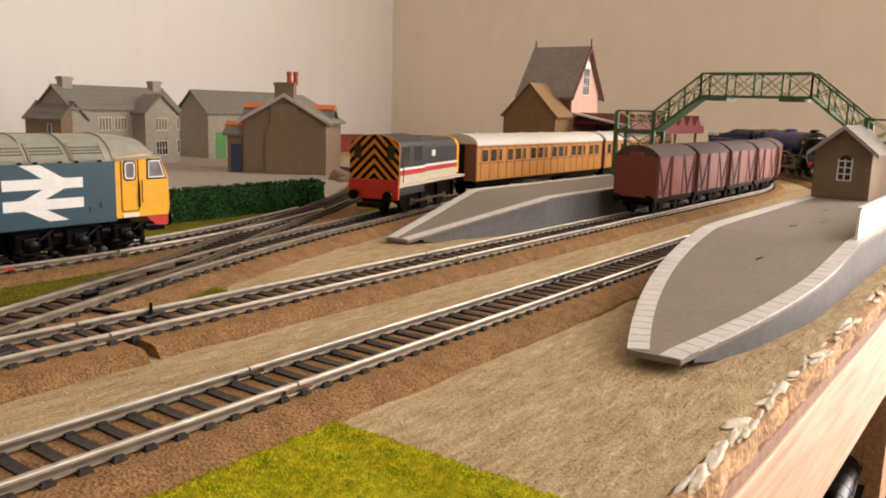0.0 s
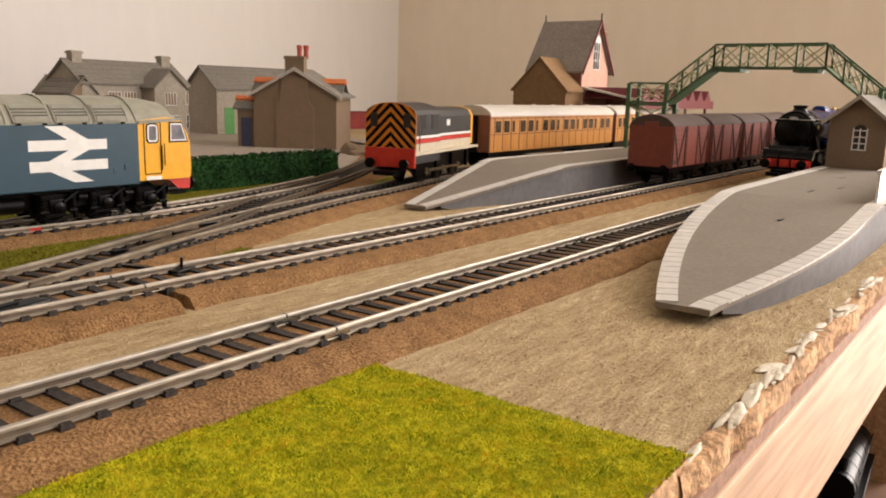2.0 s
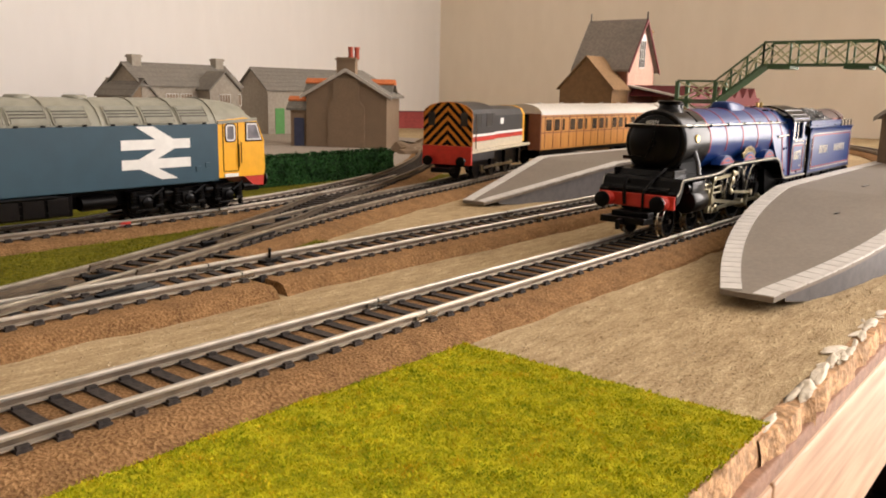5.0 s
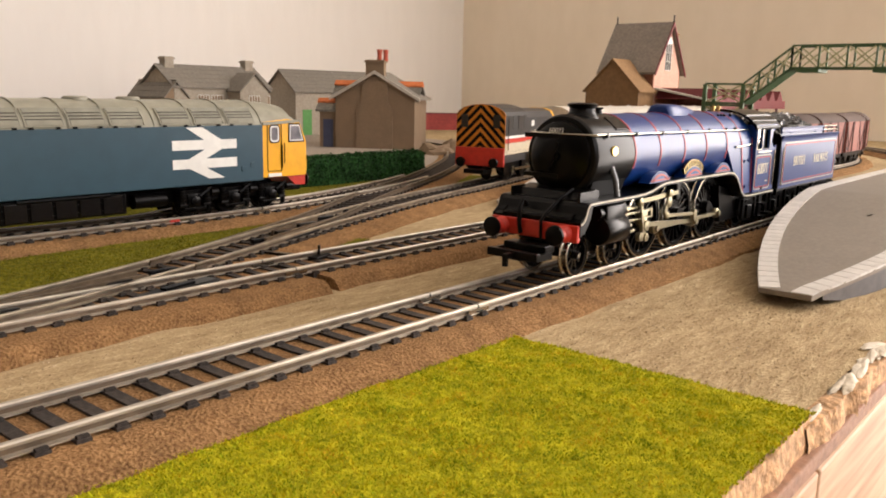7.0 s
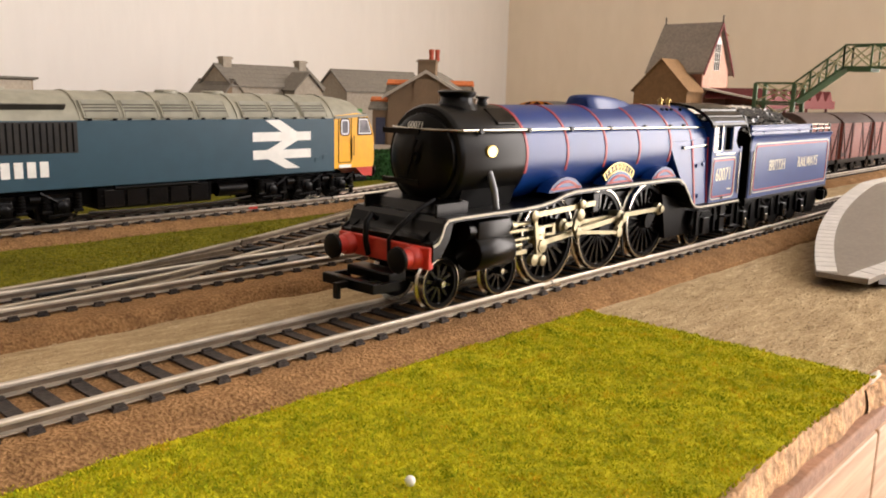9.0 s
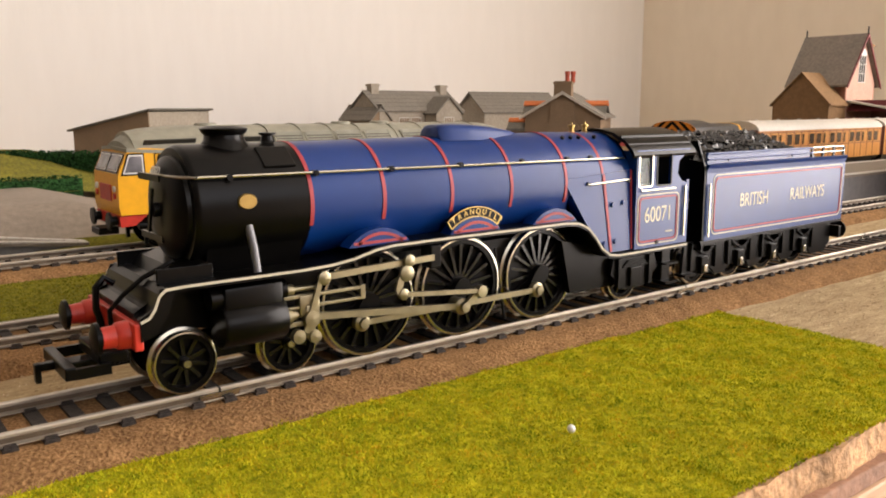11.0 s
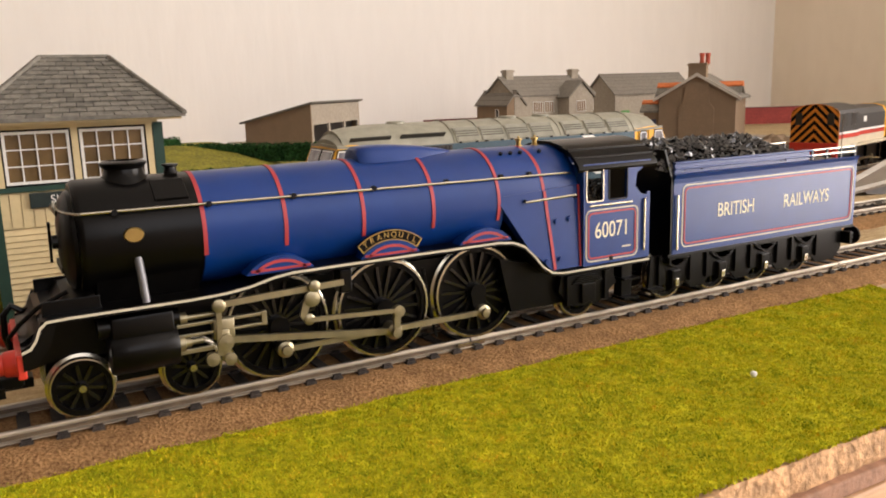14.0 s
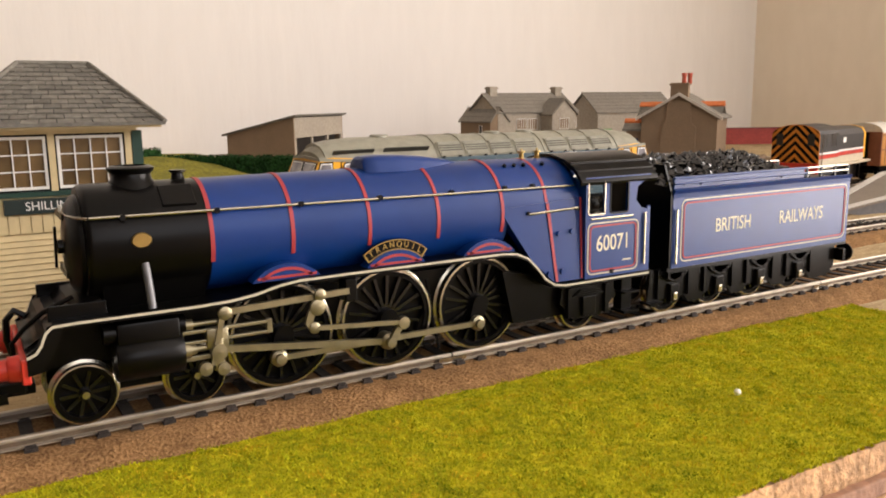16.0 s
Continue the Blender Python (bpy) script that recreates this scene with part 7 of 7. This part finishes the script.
for x in (-11, 11):
    truss(83, 70, -2, 70, 18, 4, x)
    truss(121, 40, 83, 70, 17, 3, x)
    truss(-2, 70, -42, 38, 17, 3, x)
    truss(155, 40, 121, 40, 16.5, 1, x)
    truss(155, 18, 121, 18, 20, 1, x)
    truss(-42, 38, -72, 38, 16.5, 1, x)
for y0, z0, y1, z1 in ((83, 70, -2, 70), (121, 40, 83, 70), (-2, 70, -42, 38), (155, 40, 121, 40), (-42, 38, -72, 38)):
    part("deck", sweep(B(), [(0, y0, z0), (0, y1, z1)], [(-11, -1), (11, -1), (11, 0.4), (-11, 0.4)]), M_GREEN, fb, "green bridge deck")
for x in (-11, 11):
    for y in (155, 121, -42, -72):
        part("leg", sweep(B(), [(x, y, 0), (x, y, 56)], [(-1.6, -1.6), (1.6, -1.6), (1.6, 1.6), (-1.6, 1.6)], up=(1, 0, 0)), M_GREEN, fb, "green lattice leg")
for y in (70, 12):
    part("bracket", box(B(), -12, 12, y - 9, y + 9, 66.5, 69), M_GREEN, fb)

# ---- stone hut on the near platform ----
hut = thing("platform_hut", mmpose(474, -58, 14.2), "small brown stone model hut on the platform", "hut")
part("front_wall", prism(B(), [(0, 0), (36, 0), (36, 33), (18, 48), (0, 33)], 0, 2, "x"), M_STONE, hut, "brown stone gable front")
part("back_wall", prism(B(), [(0, 0), (36, 0), (36, 33), (18, 48), (0, 33)], 68, 70, "x"), M_STONE, hut)
for y in (0, 34):
    part("side_wall", box(B(), 2, 68, y, y + 2, 0, 33), M_STONE, hut)
for s in (-1, 1):
    part("roof_slope", prism(B(), [(18, 48.4), (18 + s * 22, 30), (18 + s * 22, 31.6), (18, 50)], -4, 73, "x"), M_SLATE, hut, "grey slate roof")
    part("barge_board", prism(B(), [(18, 50.2), (18 + s * 22.4, 31.5), (18 + s * 22.4, 28.6), (18, 47.2)], -5.2, -4, "x"), M_STONE2, hut, "pale barge board")
wn_ = part("window", box(B(), -0.4, 0.2, 12.2, 20.2, 13, 26), M_DARK, hut, "small dark window with white bars")
part("window_arch", prism(B(), arc_pts(16.2, 26, 4.0, 0, 180, 8), -0.4, 0.2, "x"), M_DARK, hut)
for y in (12.0, 16.2, 20.4):
    part("glazing_bar", box(B(), -0.9, -0.2, y - 0.45, y + 0.45, 13, 27.5), M_WHITE, wn_)
for z in (13, 17.3, 21.6, 26):
    part("glazing_bar", box(B(), -0.9, -0.2, 11.6, 20.8, z - 0.4, z + 0.4), M_WHITE, wn_)
rb = random.Random(3)
for k in range(14):
    z = 1.2 + k * 2.3
    y = 0.4 - (k % 2) * 2.2
    while y < 35.6:
        wdt = rb.uniform(3.8, 5.2)
        y0, y1 = max(0.2, y), min(35.8, y + wdt - 0.3)
        if y1 - y0 > 0.8 and not (y1 > 11 and y0 < 21.4 and 12 < z + 1 < 31) and z + 2 < 33:
            part("stone_block", box(B(), -0.35, 0.1, y0, y1, z, z + 2.0), M_STONE, hut)
        y += wdt

# white fence along the platform
fn = thing("platform_fence", mmpose(268, -87, 12.5), "white panelled fence along the platform edge", "fence")
for k in range(28):
    part("fence_panel", box(B(), k * 7.6, k * 7.6 + 7.2, 0, 1.2, 0, 15.5), M_WHITE, fn)
part("fence_rail", box(B(), 0, 213, -0.5, 1.7, 15.5, 16.6), M_WHITE, fn)

# ramp of another platform behind the goods track
plat("platform_far", -620, -128, lambda x: 268 - 14 * min(1, max(0, (x + 260) / 132)), lambda x: 214 + 30 * min(1, max(0, (x + 260) / 132)), lambda x: 12 - 17 * min(1, max(0, (x + 260) / 132)), 5.0, "grey far platform with white edging and a ramp", 30)

# ---- signal box ----
sb = thing("signal_box", mmpose(-280, 91, GZ + 0.5), "cream boarded model signal box with green posts and a slate roof", "signal box")
SW, SD, SH = 54.5, 62.0, 69.0
core = part("inner_wall", box(B(), 1.5, SW - 1.5, 1.5, SD, 0, 48), M_CREAMBOX, sb, "cream inner wall")
for k in range(18):
    z = 0.6 + k * 1.95
    m_ = Matrix.Translation((SW / 2, 1.2, z)) @ Matrix.Rotation(radians(-20), 4, "X")
    part("weatherboard", box(B(), -SW / 2 + 2.4, SW / 2 - 2.4, -0.5, 0.5, 0, 2.2, m=m_), M_CREAMBOX, sb)
for k in range(15):
    x = 2.6 + k * 3.3
    part("upright_board", box(B(), x, x + 3.0, 0.5, 1.4, 36.2, 47.8), M_CREAMBOX, sb)
part("sill", box(B(), 1.5, SW - 1.5, -0.6, 1.6, 47.8, 49.4), M_DKGREEN, sb, "dark green sill")
part("lintel", box(B(), 1.5, SW - 1.5, -0.2, 1.8, 67.4, 69.6), M_CREAMBOX, sb)
for x in (0, SW - 3.2):
    for y in (0, SD - 3.2):
        part("corner_post", box(B(), x, x + 3.2, y - 0.4, y + 3.2, 0, SH - 1), M_DKGREEN, sb, "dark green corner post")
for x in (3.2, 25.8, 49.0):
    part("cream_post", box(B(), x, x + 2.0, -0.3, 1.4, 49.4, 67.4), M_CREAMBOX, sb)
for a, b in ((5.4, 25.6), (28.0, 48.8)):
    wf = part("window", box(B(), a - 0.2, b + 0.2, 0.9, 1.3, 49.4, 67.4), M_BLACK, sb, "black window reveal")
    part("interior_view", box(B(), a + 0.8, b - 0.8, 0.7, 0.9, 50.4, 66.6), M_INTERIOR, wf, "brown interior behind glass")
    for k in range(5):
        x = a + 0.8 + (b - a - 1.6) * k / 4
        wd = 0.45 if k in (0, 4) else 0.2
        part("glazing_bar", box(B(), x - wd, x + wd, 0.2, 0.7, 50.0, 66.8), M_WHITE, wf)
    for k in range(4):
        z = 50.5 + 15.8 * k / 3
        wd = 0.45 if k in (0, 3) else 0.2
        part("glazing_bar", box(B(), a + 0.4, b - 0.4, 0.15, 0.65, z - wd, z + wd), M_WHITE, wf)
for y0, y1 in ((3, 18), (20, 38), (40, 58)):
    part("side_window", box(B(), SW - 1.0, SW - 0.2, y0, y1, 44, 66), M_INTERIOR, sb)
part("side_wall", box(B(), SW - 1.6, SW - 1.0, 3, SD - 3, 42, SH - 1), M_DKGREEN, sb)
part("left_wall", box(B(), 1.0, 1.6, 3, SD - 3, 42, SH - 1), M_CREAMBOX, sb)
part("back_wall", box(B(), 3, SW - 3, SD - 1.6, SD - 0.6, 42, SH - 1), M_CREAMBOX, sb)
sg = part("name_board", box(B(), 11.6, 50.4, -0.6, 0.4, 42.4, 47.2, 0.1), M_SIGN, sb, "black-green station name board")
writing("name", "SHILLINGSTONE", 3.9, M_WHITE, sg, upright(31.2, -0.75, 44.8), "white lettering", 0.95)
# roof: hipped, with separate slates on the front and right slopes
E0, E1, F0, F1, RZ, EZ = -3.0, SW + 6.0, -9.0, SD + 9.5, 90.4, 70.4
R0, R1, RY = 21.5, 44.0, (F0 + F1) / 2
rv = {"a": (E0, F0, EZ), "b": (E1, F0, EZ), "c": (E1, F1, EZ), "d": (E0, F1, EZ), "e": (R0, RY, RZ), "f": (R1, RY, RZ)}
bm = B()
vv = {k: bm.verts.new(c) for k, c in rv.items()}
for ids in ("abfe", "bcf", "cdef", "dae", "dcba"):
    bm.faces.new([vv[k] for k in ids])
rf = part("roof", bm, M_JOINT, sb, "dark slate hipped roof")
part("soffit", box(B(), E0 + 1, E1 - 1, F0 + 1, F1 - 1, EZ - 1.4, EZ - 0.2), M_CREAMBOX, sb, "cream eaves board")
part("gutter", box(B(), E0, E1, F0 - 0.6, F0 + 0.4, EZ - 0.6, EZ + 0.5), M_SLATE_D, sb)


def slates(p0, p1, q0, q1, rows_, size):
    """Slates between the eave p0-p1 and the top q0-q1, one small plate each."""
    p0, p1, q0, q1 = (Vector(c) for c in (p0, p1, q0, q1))
    nrm = (p1 - p0).cross(q0 - p0).normalized()
    if nrm.z < 0:
        nrm = -nrm
    rr = random.Random(21)
    for k in range(rows_):
        f0, f1 = k / rows_, (k + 0.86) / rows_
        a0, a1 = p0 + (q0 - p0) * f0, p1 + (q1 - p1) * f0
        b0, b1 = p0 + (q0 - p0) * min(1, f1), p1 + (q1 - p1) * min(1, f1)
        ln = (a1 - a0).length
        if ln < 0.5:
            continue
        along, half = (a1 - a0) / ln, size / 2 if k % 2 else 0.0
        cut = (p0 - a0).dot(along)
        for i in range(int((p1 - p0).length / size) + 2):
            lo_, hi_ = cut + i * size - half + 0.17, cut + (i + 1) * size - half - 0.17
            lo_, hi_ = max(0.0, lo_), min(ln, hi_)
            if hi_ - lo_ < 0.5:
                continue
            u0, u1, g = lo_ / ln, hi_ / ln, 0.0
            lift = rr.uniform(0.32, 0.55)
            c = [a0.lerp(a1, u0 + g) + nrm * (lift + 0.25), a0.lerp(a1, u1 - g) + nrm * (lift + 0.25), b0.lerp(b1, u1 - g) + nrm * lift, b0.lerp(b1, u0 + g) + nrm * lift]
            b = B()
            top = [b.verts.new(x) for x in c]
            low = [b.verts.new(x - nrm * 0.6) for x in c]
            b.faces.new(top)
            for j in range(4):
                b.faces.new((top[j], top[(j + 1) % 4], low[(j + 1) % 4], low[j]))
            part("slate", b, M_SLATE_D, rf)


slates(rv["a"], rv["b"], rv["e"], rv["f"], 13, 5.2)
slates(rv["b"], rv["c"], rv["f"], rv["f"], 12, 5.2)
for a, b in (("a", "e"), ("b", "f"), ("e", "f"), ("c", "f"), ("d", "e")):
    part("hip_tile", tube(B(), [Vector(rv[a]) + Vector((0, 0, 0.6)), Vector(rv[b]) + Vector((0, 0, 0.6))], 0.9, 6), M_SLATE_D, rf)
# balcony with steps at the side
bl = part("balcony_deck", box(B(), -24, 0, 6, 34, 27, 29.5), M_CREAMBOX, sb, "cream balcony deck")
for x in (-23, -12):
    part("rail_post", box(B(), x, x + 2, 6, 8, 29.5, 49), M_CREAMBOX, bl)
for z in (37.5, 47.0):
    part("balcony_rail", box(B(), -24, 0, 6, 7.5, z, z + 2.2), M_CREAMBOX, bl)
for x, y in ((-21, 7), (-14, 28), (-21, 28)):
    part("balcony_leg", box(B(), x, x + 3, y, y + 3, 0, 27), M_DKGREEN, bl, "dark green leg")
# dark slab in place of the doorway's shaded opening
part("door", box(B(), 0.2, 1.0, 12, 28, 29.5, 62), M_DARK, sb, "open doorway, dark slab painted for the shade inside")

# red brick building at the far left
rbk = gable_house("brick_building", mmpose(-372, 240, GZ), 92, 50, 62, 79, "red brick model building with orange ridge tiles", mat("dull_brick", (0.24, 0.085, 0.05), 0.85, vary=0.2, scale=500), M_SLATE_D)
part("orange_ridge", prism(B(), [(25, 83.5), (20, 79), (20, 77.5), (30, 77.5), (30, 79)], -3.5, 87.5, "x"), M_ORANGE, rbk, "orange ridge tiles")

# rocks beside the far track
rr_ = random.Random(8)
for k in range(16):
    bm = bmesh.new()
    bmesh.ops.create_icosphere(bm, subdivisions=2, radius=1)
    a_, b_, c_ = rr_.uniform(8, 17), rr_.uniform(6, 11), rr_.uniform(7, 15)
    for v in bm.verts:
        v.co = Vector((v.co.x * a_, v.co.y * b_, v.co.z * c_)) * (1 + 0.4 * noise.noise(v.co * 1.4 + Vector((k * 3, 0, 0))))
    o = obj("rock", bm, M_STONE, smooth=False)
    o.matrix_basis = mmpose(440 + k * 9 + rr_.uniform(-6, 6), 398 + rr_.uniform(-14, 26) + k * 2, GZ + 2, rr_.uniform(0, 180))
    tagged(o, "rough brown rock beside the back track", "rock", "rocks")

# black model locomotive on a lower shelf below the board
slab("lower_shelf", 0.2, 1.3, -0.35, 0.3, -0.235, -0.2152, M_FLOOR, "dark brown shelf under the baseboard", "shelf")
bl_ = thing("black_locomotive", mmpose(400, -66, -215, 4), "plain black model steam locomotive on the lower shelf", "locomotive")
part("boiler", cyl(B(), (0, 0, 30), (110, 0, 30), 11, seg=24), M_BLACK, bl_, smooth=True)
part("frame", box(B(), -8, 190, -15, 15, 16, 20, 0.5), M_BLACK, bl_)
part("cab", box(B(), 110, 150, -16, 16, 20, 56, 1), M_BLACK, bl_)
for k in range(6):
    part("boiler_band", cyl(B(), (6 + k * 20, 0, 30), (7 + k * 20, 0, 30), 11.3, seg=24), M_BLACK, bl_)
part("chimney", cyl(B(), (10, 0, 39), (10, 0, 50), 4, 5, seg=16), M_BLACK, bl_)
for x in (20, 52, 84, 130):
    wheel_pair(bl_, x, 10)
for s in (-1, 1):
    part("handrail", tube(B(), [(0, s * 11.6, 35), (110, s * 11.6, 35)], 0.5, 6), M_BLACK, bl_)

# white speck on the grass
sp = bmesh.new()
bmesh.ops.create_icosphere(sp, subdivisions=2, radius=0.9)
o = obj("white_crumb", sp, M_WHITE, smooth=True)
o.matrix_basis = mmpose(-114, -64.6, GZ + 2.2)
tagged(o, "tiny white crumb lying on the grass", "crumb")


# ---- grass fibres: many thin blades ----
def blades(name, x0, x1, y0, y1, n, zf, hmin, hmax, material, label, seed):
    g = np.random.RandomState(seed)
    x, y = g.uniform(x0, x1, n), g.uniform(y0, y1, n)
    z = np.array([zf(a, b) for a, b in zip(x, y)])
    a, h, ln = g.uniform(0, 2 * np.pi, n), g.uniform(hmin, hmax, n), g.uniform(-0.9, 0.9, (n, 2))
    w = g.uniform(0.16, 0.34, n)
    dx, dy = np.cos(a) * w, np.sin(a) * w
    p = np.stack([np.stack([x - dx, y - dy, z - 0.3], 1), np.stack([x + dx, y + dy, z - 0.3], 1), np.stack([x + ln[:, 0] * h, y + ln[:, 1] * h, z + h * 0.75], 1)], 1).reshape(-1, 3) * MM
    me = bpy.data.meshes.new(name)
    me.from_pydata(p.tolist(), [], np.arange(3 * n).reshape(-1, 3).tolist())
    me.materials.append(material)
    return tagged(new(name, me), label, "grass", kind="stuff")


def fibre_mat(name, cols):
    m = bpy.data.materials.new(name)
    m.use_nodes = True
    n, li = m.node_tree.nodes, m.node_tree.links
    b = n["Principled BSDF"]
    b.inputs["Roughness"].default_value = 0.9
    b.inputs["Specular IOR Level"].default_value = 0.06
    ge = n.new("ShaderNodeNewGeometry")
    rp = n.new("ShaderNodeValToRGB")
    rp.color_ramp.elements[0].color, rp.color_ramp.elements[1].color = (*cols[0], 1), (*cols[-1], 1)
    for i, c in enumerate(cols[1:-1]):
        el = rp.color_ramp.elements.new((i + 1) / (len(cols) - 1))
        el.color = (*c, 1)
    tc, nz = n.new("ShaderNodeTexCoord"), n.new("ShaderNodeTexNoise")
    nz.inputs["Scale"].default_value, nz.inputs["Detail"].default_value = 160, 3.0
    li.new(tc.outputs["Object"], nz.inputs["Vector"])
    mx = n.new("ShaderNodeMath")
    mx.operation = "MULTIPLY_ADD"
    mx.inputs[1].default_value = 0.55
    ad = n.new("ShaderNodeMath")
    ad.operation = "MULTIPLY_ADD"
    ad.inputs[1].default_value, ad.inputs[2].default_value = 1.5, -0.52
    li.new(nz.outputs["Fac"], ad.inputs[0])
    li.new(ge.outputs["Random Per Island"], mx.inputs[0]), li.new(ad.outputs[0], mx.inputs[2])
    li.new(mx.outputs[0], rp.inputs["Fac"])
    li.new(rp.outputs[0], b.inputs["Base Color"])
    return m


M_FIBRE = fibre_mat("grass_fibre", [(0.17, 0.25, 0.012), (0.36, 0.40, 0.012), (0.60, 0.54, 0.016), (0.76, 0.46, 0.03)])
M_FIBRE2 = fibre_mat("dull_fibre", [(0.09, 0.10, 0.01), (0.18, 0.17, 0.014), (0.27, 0.235, 0.025)])
grass_top = lambda x, y: GZ + 1.0 + 0.35 * wobble(x, y, 0.12, 2)
blades("grass_fibres", -330, -0.5, -100.5, -21.5, 130000, grass_top, 0.4, 0.85, M_FIBRE, "short yellow-green static grass fibres", 1)
blades("far_grass_fibres", -880, -330, -100, -22, 20000, grass_top, 1.0, 2.2, M_FIBRE, "short yellow-green static grass fibres", 2)
blades("verge_fibres", -300, 72, 93, 170, 24000, lambda x, y: GZ + 1.0, 0.5, 1.2, M_FIBRE2, "dull green scatter between the tracks", 3)

# loose grit on the sandy ground
g = np.random.RandomState(9)
gv, gf = [], []
for _ in range(7000):
    x, y = (g.uniform(2, 420), g.uniform(-92, -20)) if g.rand() < 0.6 else (g.uniform(-330, 420), g.uniform(22, 50))
    k = g.uniform(0.12, 0.42)
    i0 = len(gv)
    for a, b, c in ((1, 0, 0), (-0.5, 0.8, 0), (-0.5, -0.8, 0), (0, 0, 0.9)):
        gv.append(((x + a * k * g.uniform(0.7, 1.6)) * MM, (y + b * k) * MM, (GZ + 0.1 + c * k) * MM))
    gf += [(i0, i0 + 1, i0 + 3), (i0 + 1, i0 + 2, i0 + 3), (i0 + 2, i0, i0 + 3)]
me = bpy.data.meshes.new("grit")
me.from_pydata(gv, [], gf)
me.materials.append(fibre_mat("grit", [(0.28, 0.19, 0.10), (0.42, 0.31, 0.18), (0.55, 0.43, 0.27), (0.74, 0.62, 0.45)]))
tagged(new("grit", me), "loose grit scattered over the sandy ground", "grit", kind="stuff")


# ---- movement of the train along the main line ----
# the chimney's distance along the line at given seconds, mm
RUN = [(0, 920), (0.5, 802), (1, 690), (1.5, 582), (2, 482), (2.5, 392), (3, 318), (3.5, 266), (4, 229), (4.5, 197.5), (7, 67.4), (7.5, 45.0), (8, 22.0), (8.5, -5.0), (11, -157.8), (11.5, -195.8), (12, -226.9), (12.5, -245.4), (13, -251.9), (13.5, -252.0), (14, -252.0), (14.5, -252.0), (15, -251.8), (15.5, -250.3), (16, -245.3)]
CHIMNEY, FIRST_TENDER_AXLE = 12.7, 174.6


def run_at(t):
    """Smooth, never overshooting, between the rows of RUN."""
    n = len(RUN)
    d = [(RUN[i + 1][1] - RUN[i][1]) / (RUN[i + 1][0] - RUN[i][0]) for i in range(n - 1)]
    m = [d[0]] + [0 if d[i - 1] * d[i] <= 0 else 2 * d[i - 1] * d[i] / (d[i - 1] + d[i]) for i in range(1, n - 1)] + [d[-1]]
    i = max(k for k in range(n - 1) if RUN[k][0] <= t or k == 0)
    h = RUN[i + 1][0] - RUN[i][0]
    u = (t - RUN[i][0]) / h
    a, b = RUN[i][1], RUN[i + 1][1]
    return (2 * u ** 3 - 3 * u ** 2 + 1) * a + (u ** 3 - 2 * u ** 2 + u) * h * m[i] + (-2 * u ** 3 + 3 * u ** 2) * b + (u ** 3 - u ** 2) * h * m[i + 1]


def on_line(s):
    if s <= CX:
        return s, 0.0
    a = (s - CX) / BEND
    return CX + BEND * math.sin(a), CY - BEND * math.cos(a)


def motions():
    times = [k / 30 for k in range(481)]
    front = [run_at(t) - CHIMNEY for t in times]

    def body(ob, off, base):
        rows = []
        for t, s in zip(times, front):
            (x0, y0), (x1, y1) = on_line(s + off), on_line(s + off + base)
            rows.append((t, mmpose(x0, y0, 0, math.degrees(math.atan2(y1 - y0, x1 - x0)))))
        walk(ob, rows)

    body(LOCO, 0, 143)
    body(TENDER, FIRST_TENDER_AXLE, 64)
    rest = -251.8 - CHIMNEY
    for w, x, r in LOCO_WHEELS + TENDER_WHEELS:
        walk(w, [(t, mmpose(x, 0, r, 0, 0, -math.degrees((rest - s) / r) + 85)) for t, s in zip(times, front)])
    crank, rod = 5.4, 46.5 * FIT
    for cr, co, xh, cl, rc, er in LOCO_RODS:
        side = -1 if cr is LOCO_RODS[0][0] else 1
        rows = [[], [], [], [], [], []]
        for t, s in zip(times, front):
            th = (rest - s) / DRV - radians(85)
            px, pz = crank * math.cos(th), crank * math.sin(th)
            rows[0].append((t, mmpose(AX_DRIVE[0] * FIT + px, 0, DRV + pz)))
            bx, bz = AX_DRIVE[1] * FIT + px, DRV + pz
            drop = (bz - (DRV + 0.4)) / rod
            cx = bx - rod * math.sqrt(1 - drop * drop)
            rows[1].append((t, mmpose(bx, 0, bz, 0, 0, -math.degrees(math.asin(drop)))))
            rows[2].append((t, mmpose(cx, 0, DRV + 0.4)))
            lean = math.degrees(math.atan2(28.4 * FIT - (cx - 1.5), 12.5)) * 0.9
            rows[3].append((t, mmpose(cx - 1.5, 0, DRV - 2.6, 0, 0, lean)))
            # return crank: from the crank pin back towards the axle
            ca = th + radians(172)
            ex, ez = bx + 6.2 * math.cos(ca), bz + 6.2 * math.sin(ca)
            rows[4].append((t, mmpose(bx, 0, bz, 0, 0, -math.degrees(ca))))
            rows[5].append((t, mmpose(ex, 0, ez, 0, 0, -math.degrees(math.atan2(ez - 15.6, ex - 50.8 * FIT)))))
        for ob, r in zip((cr, co, xh, cl, rc, er), rows):
            walk(ob, r)


motions()
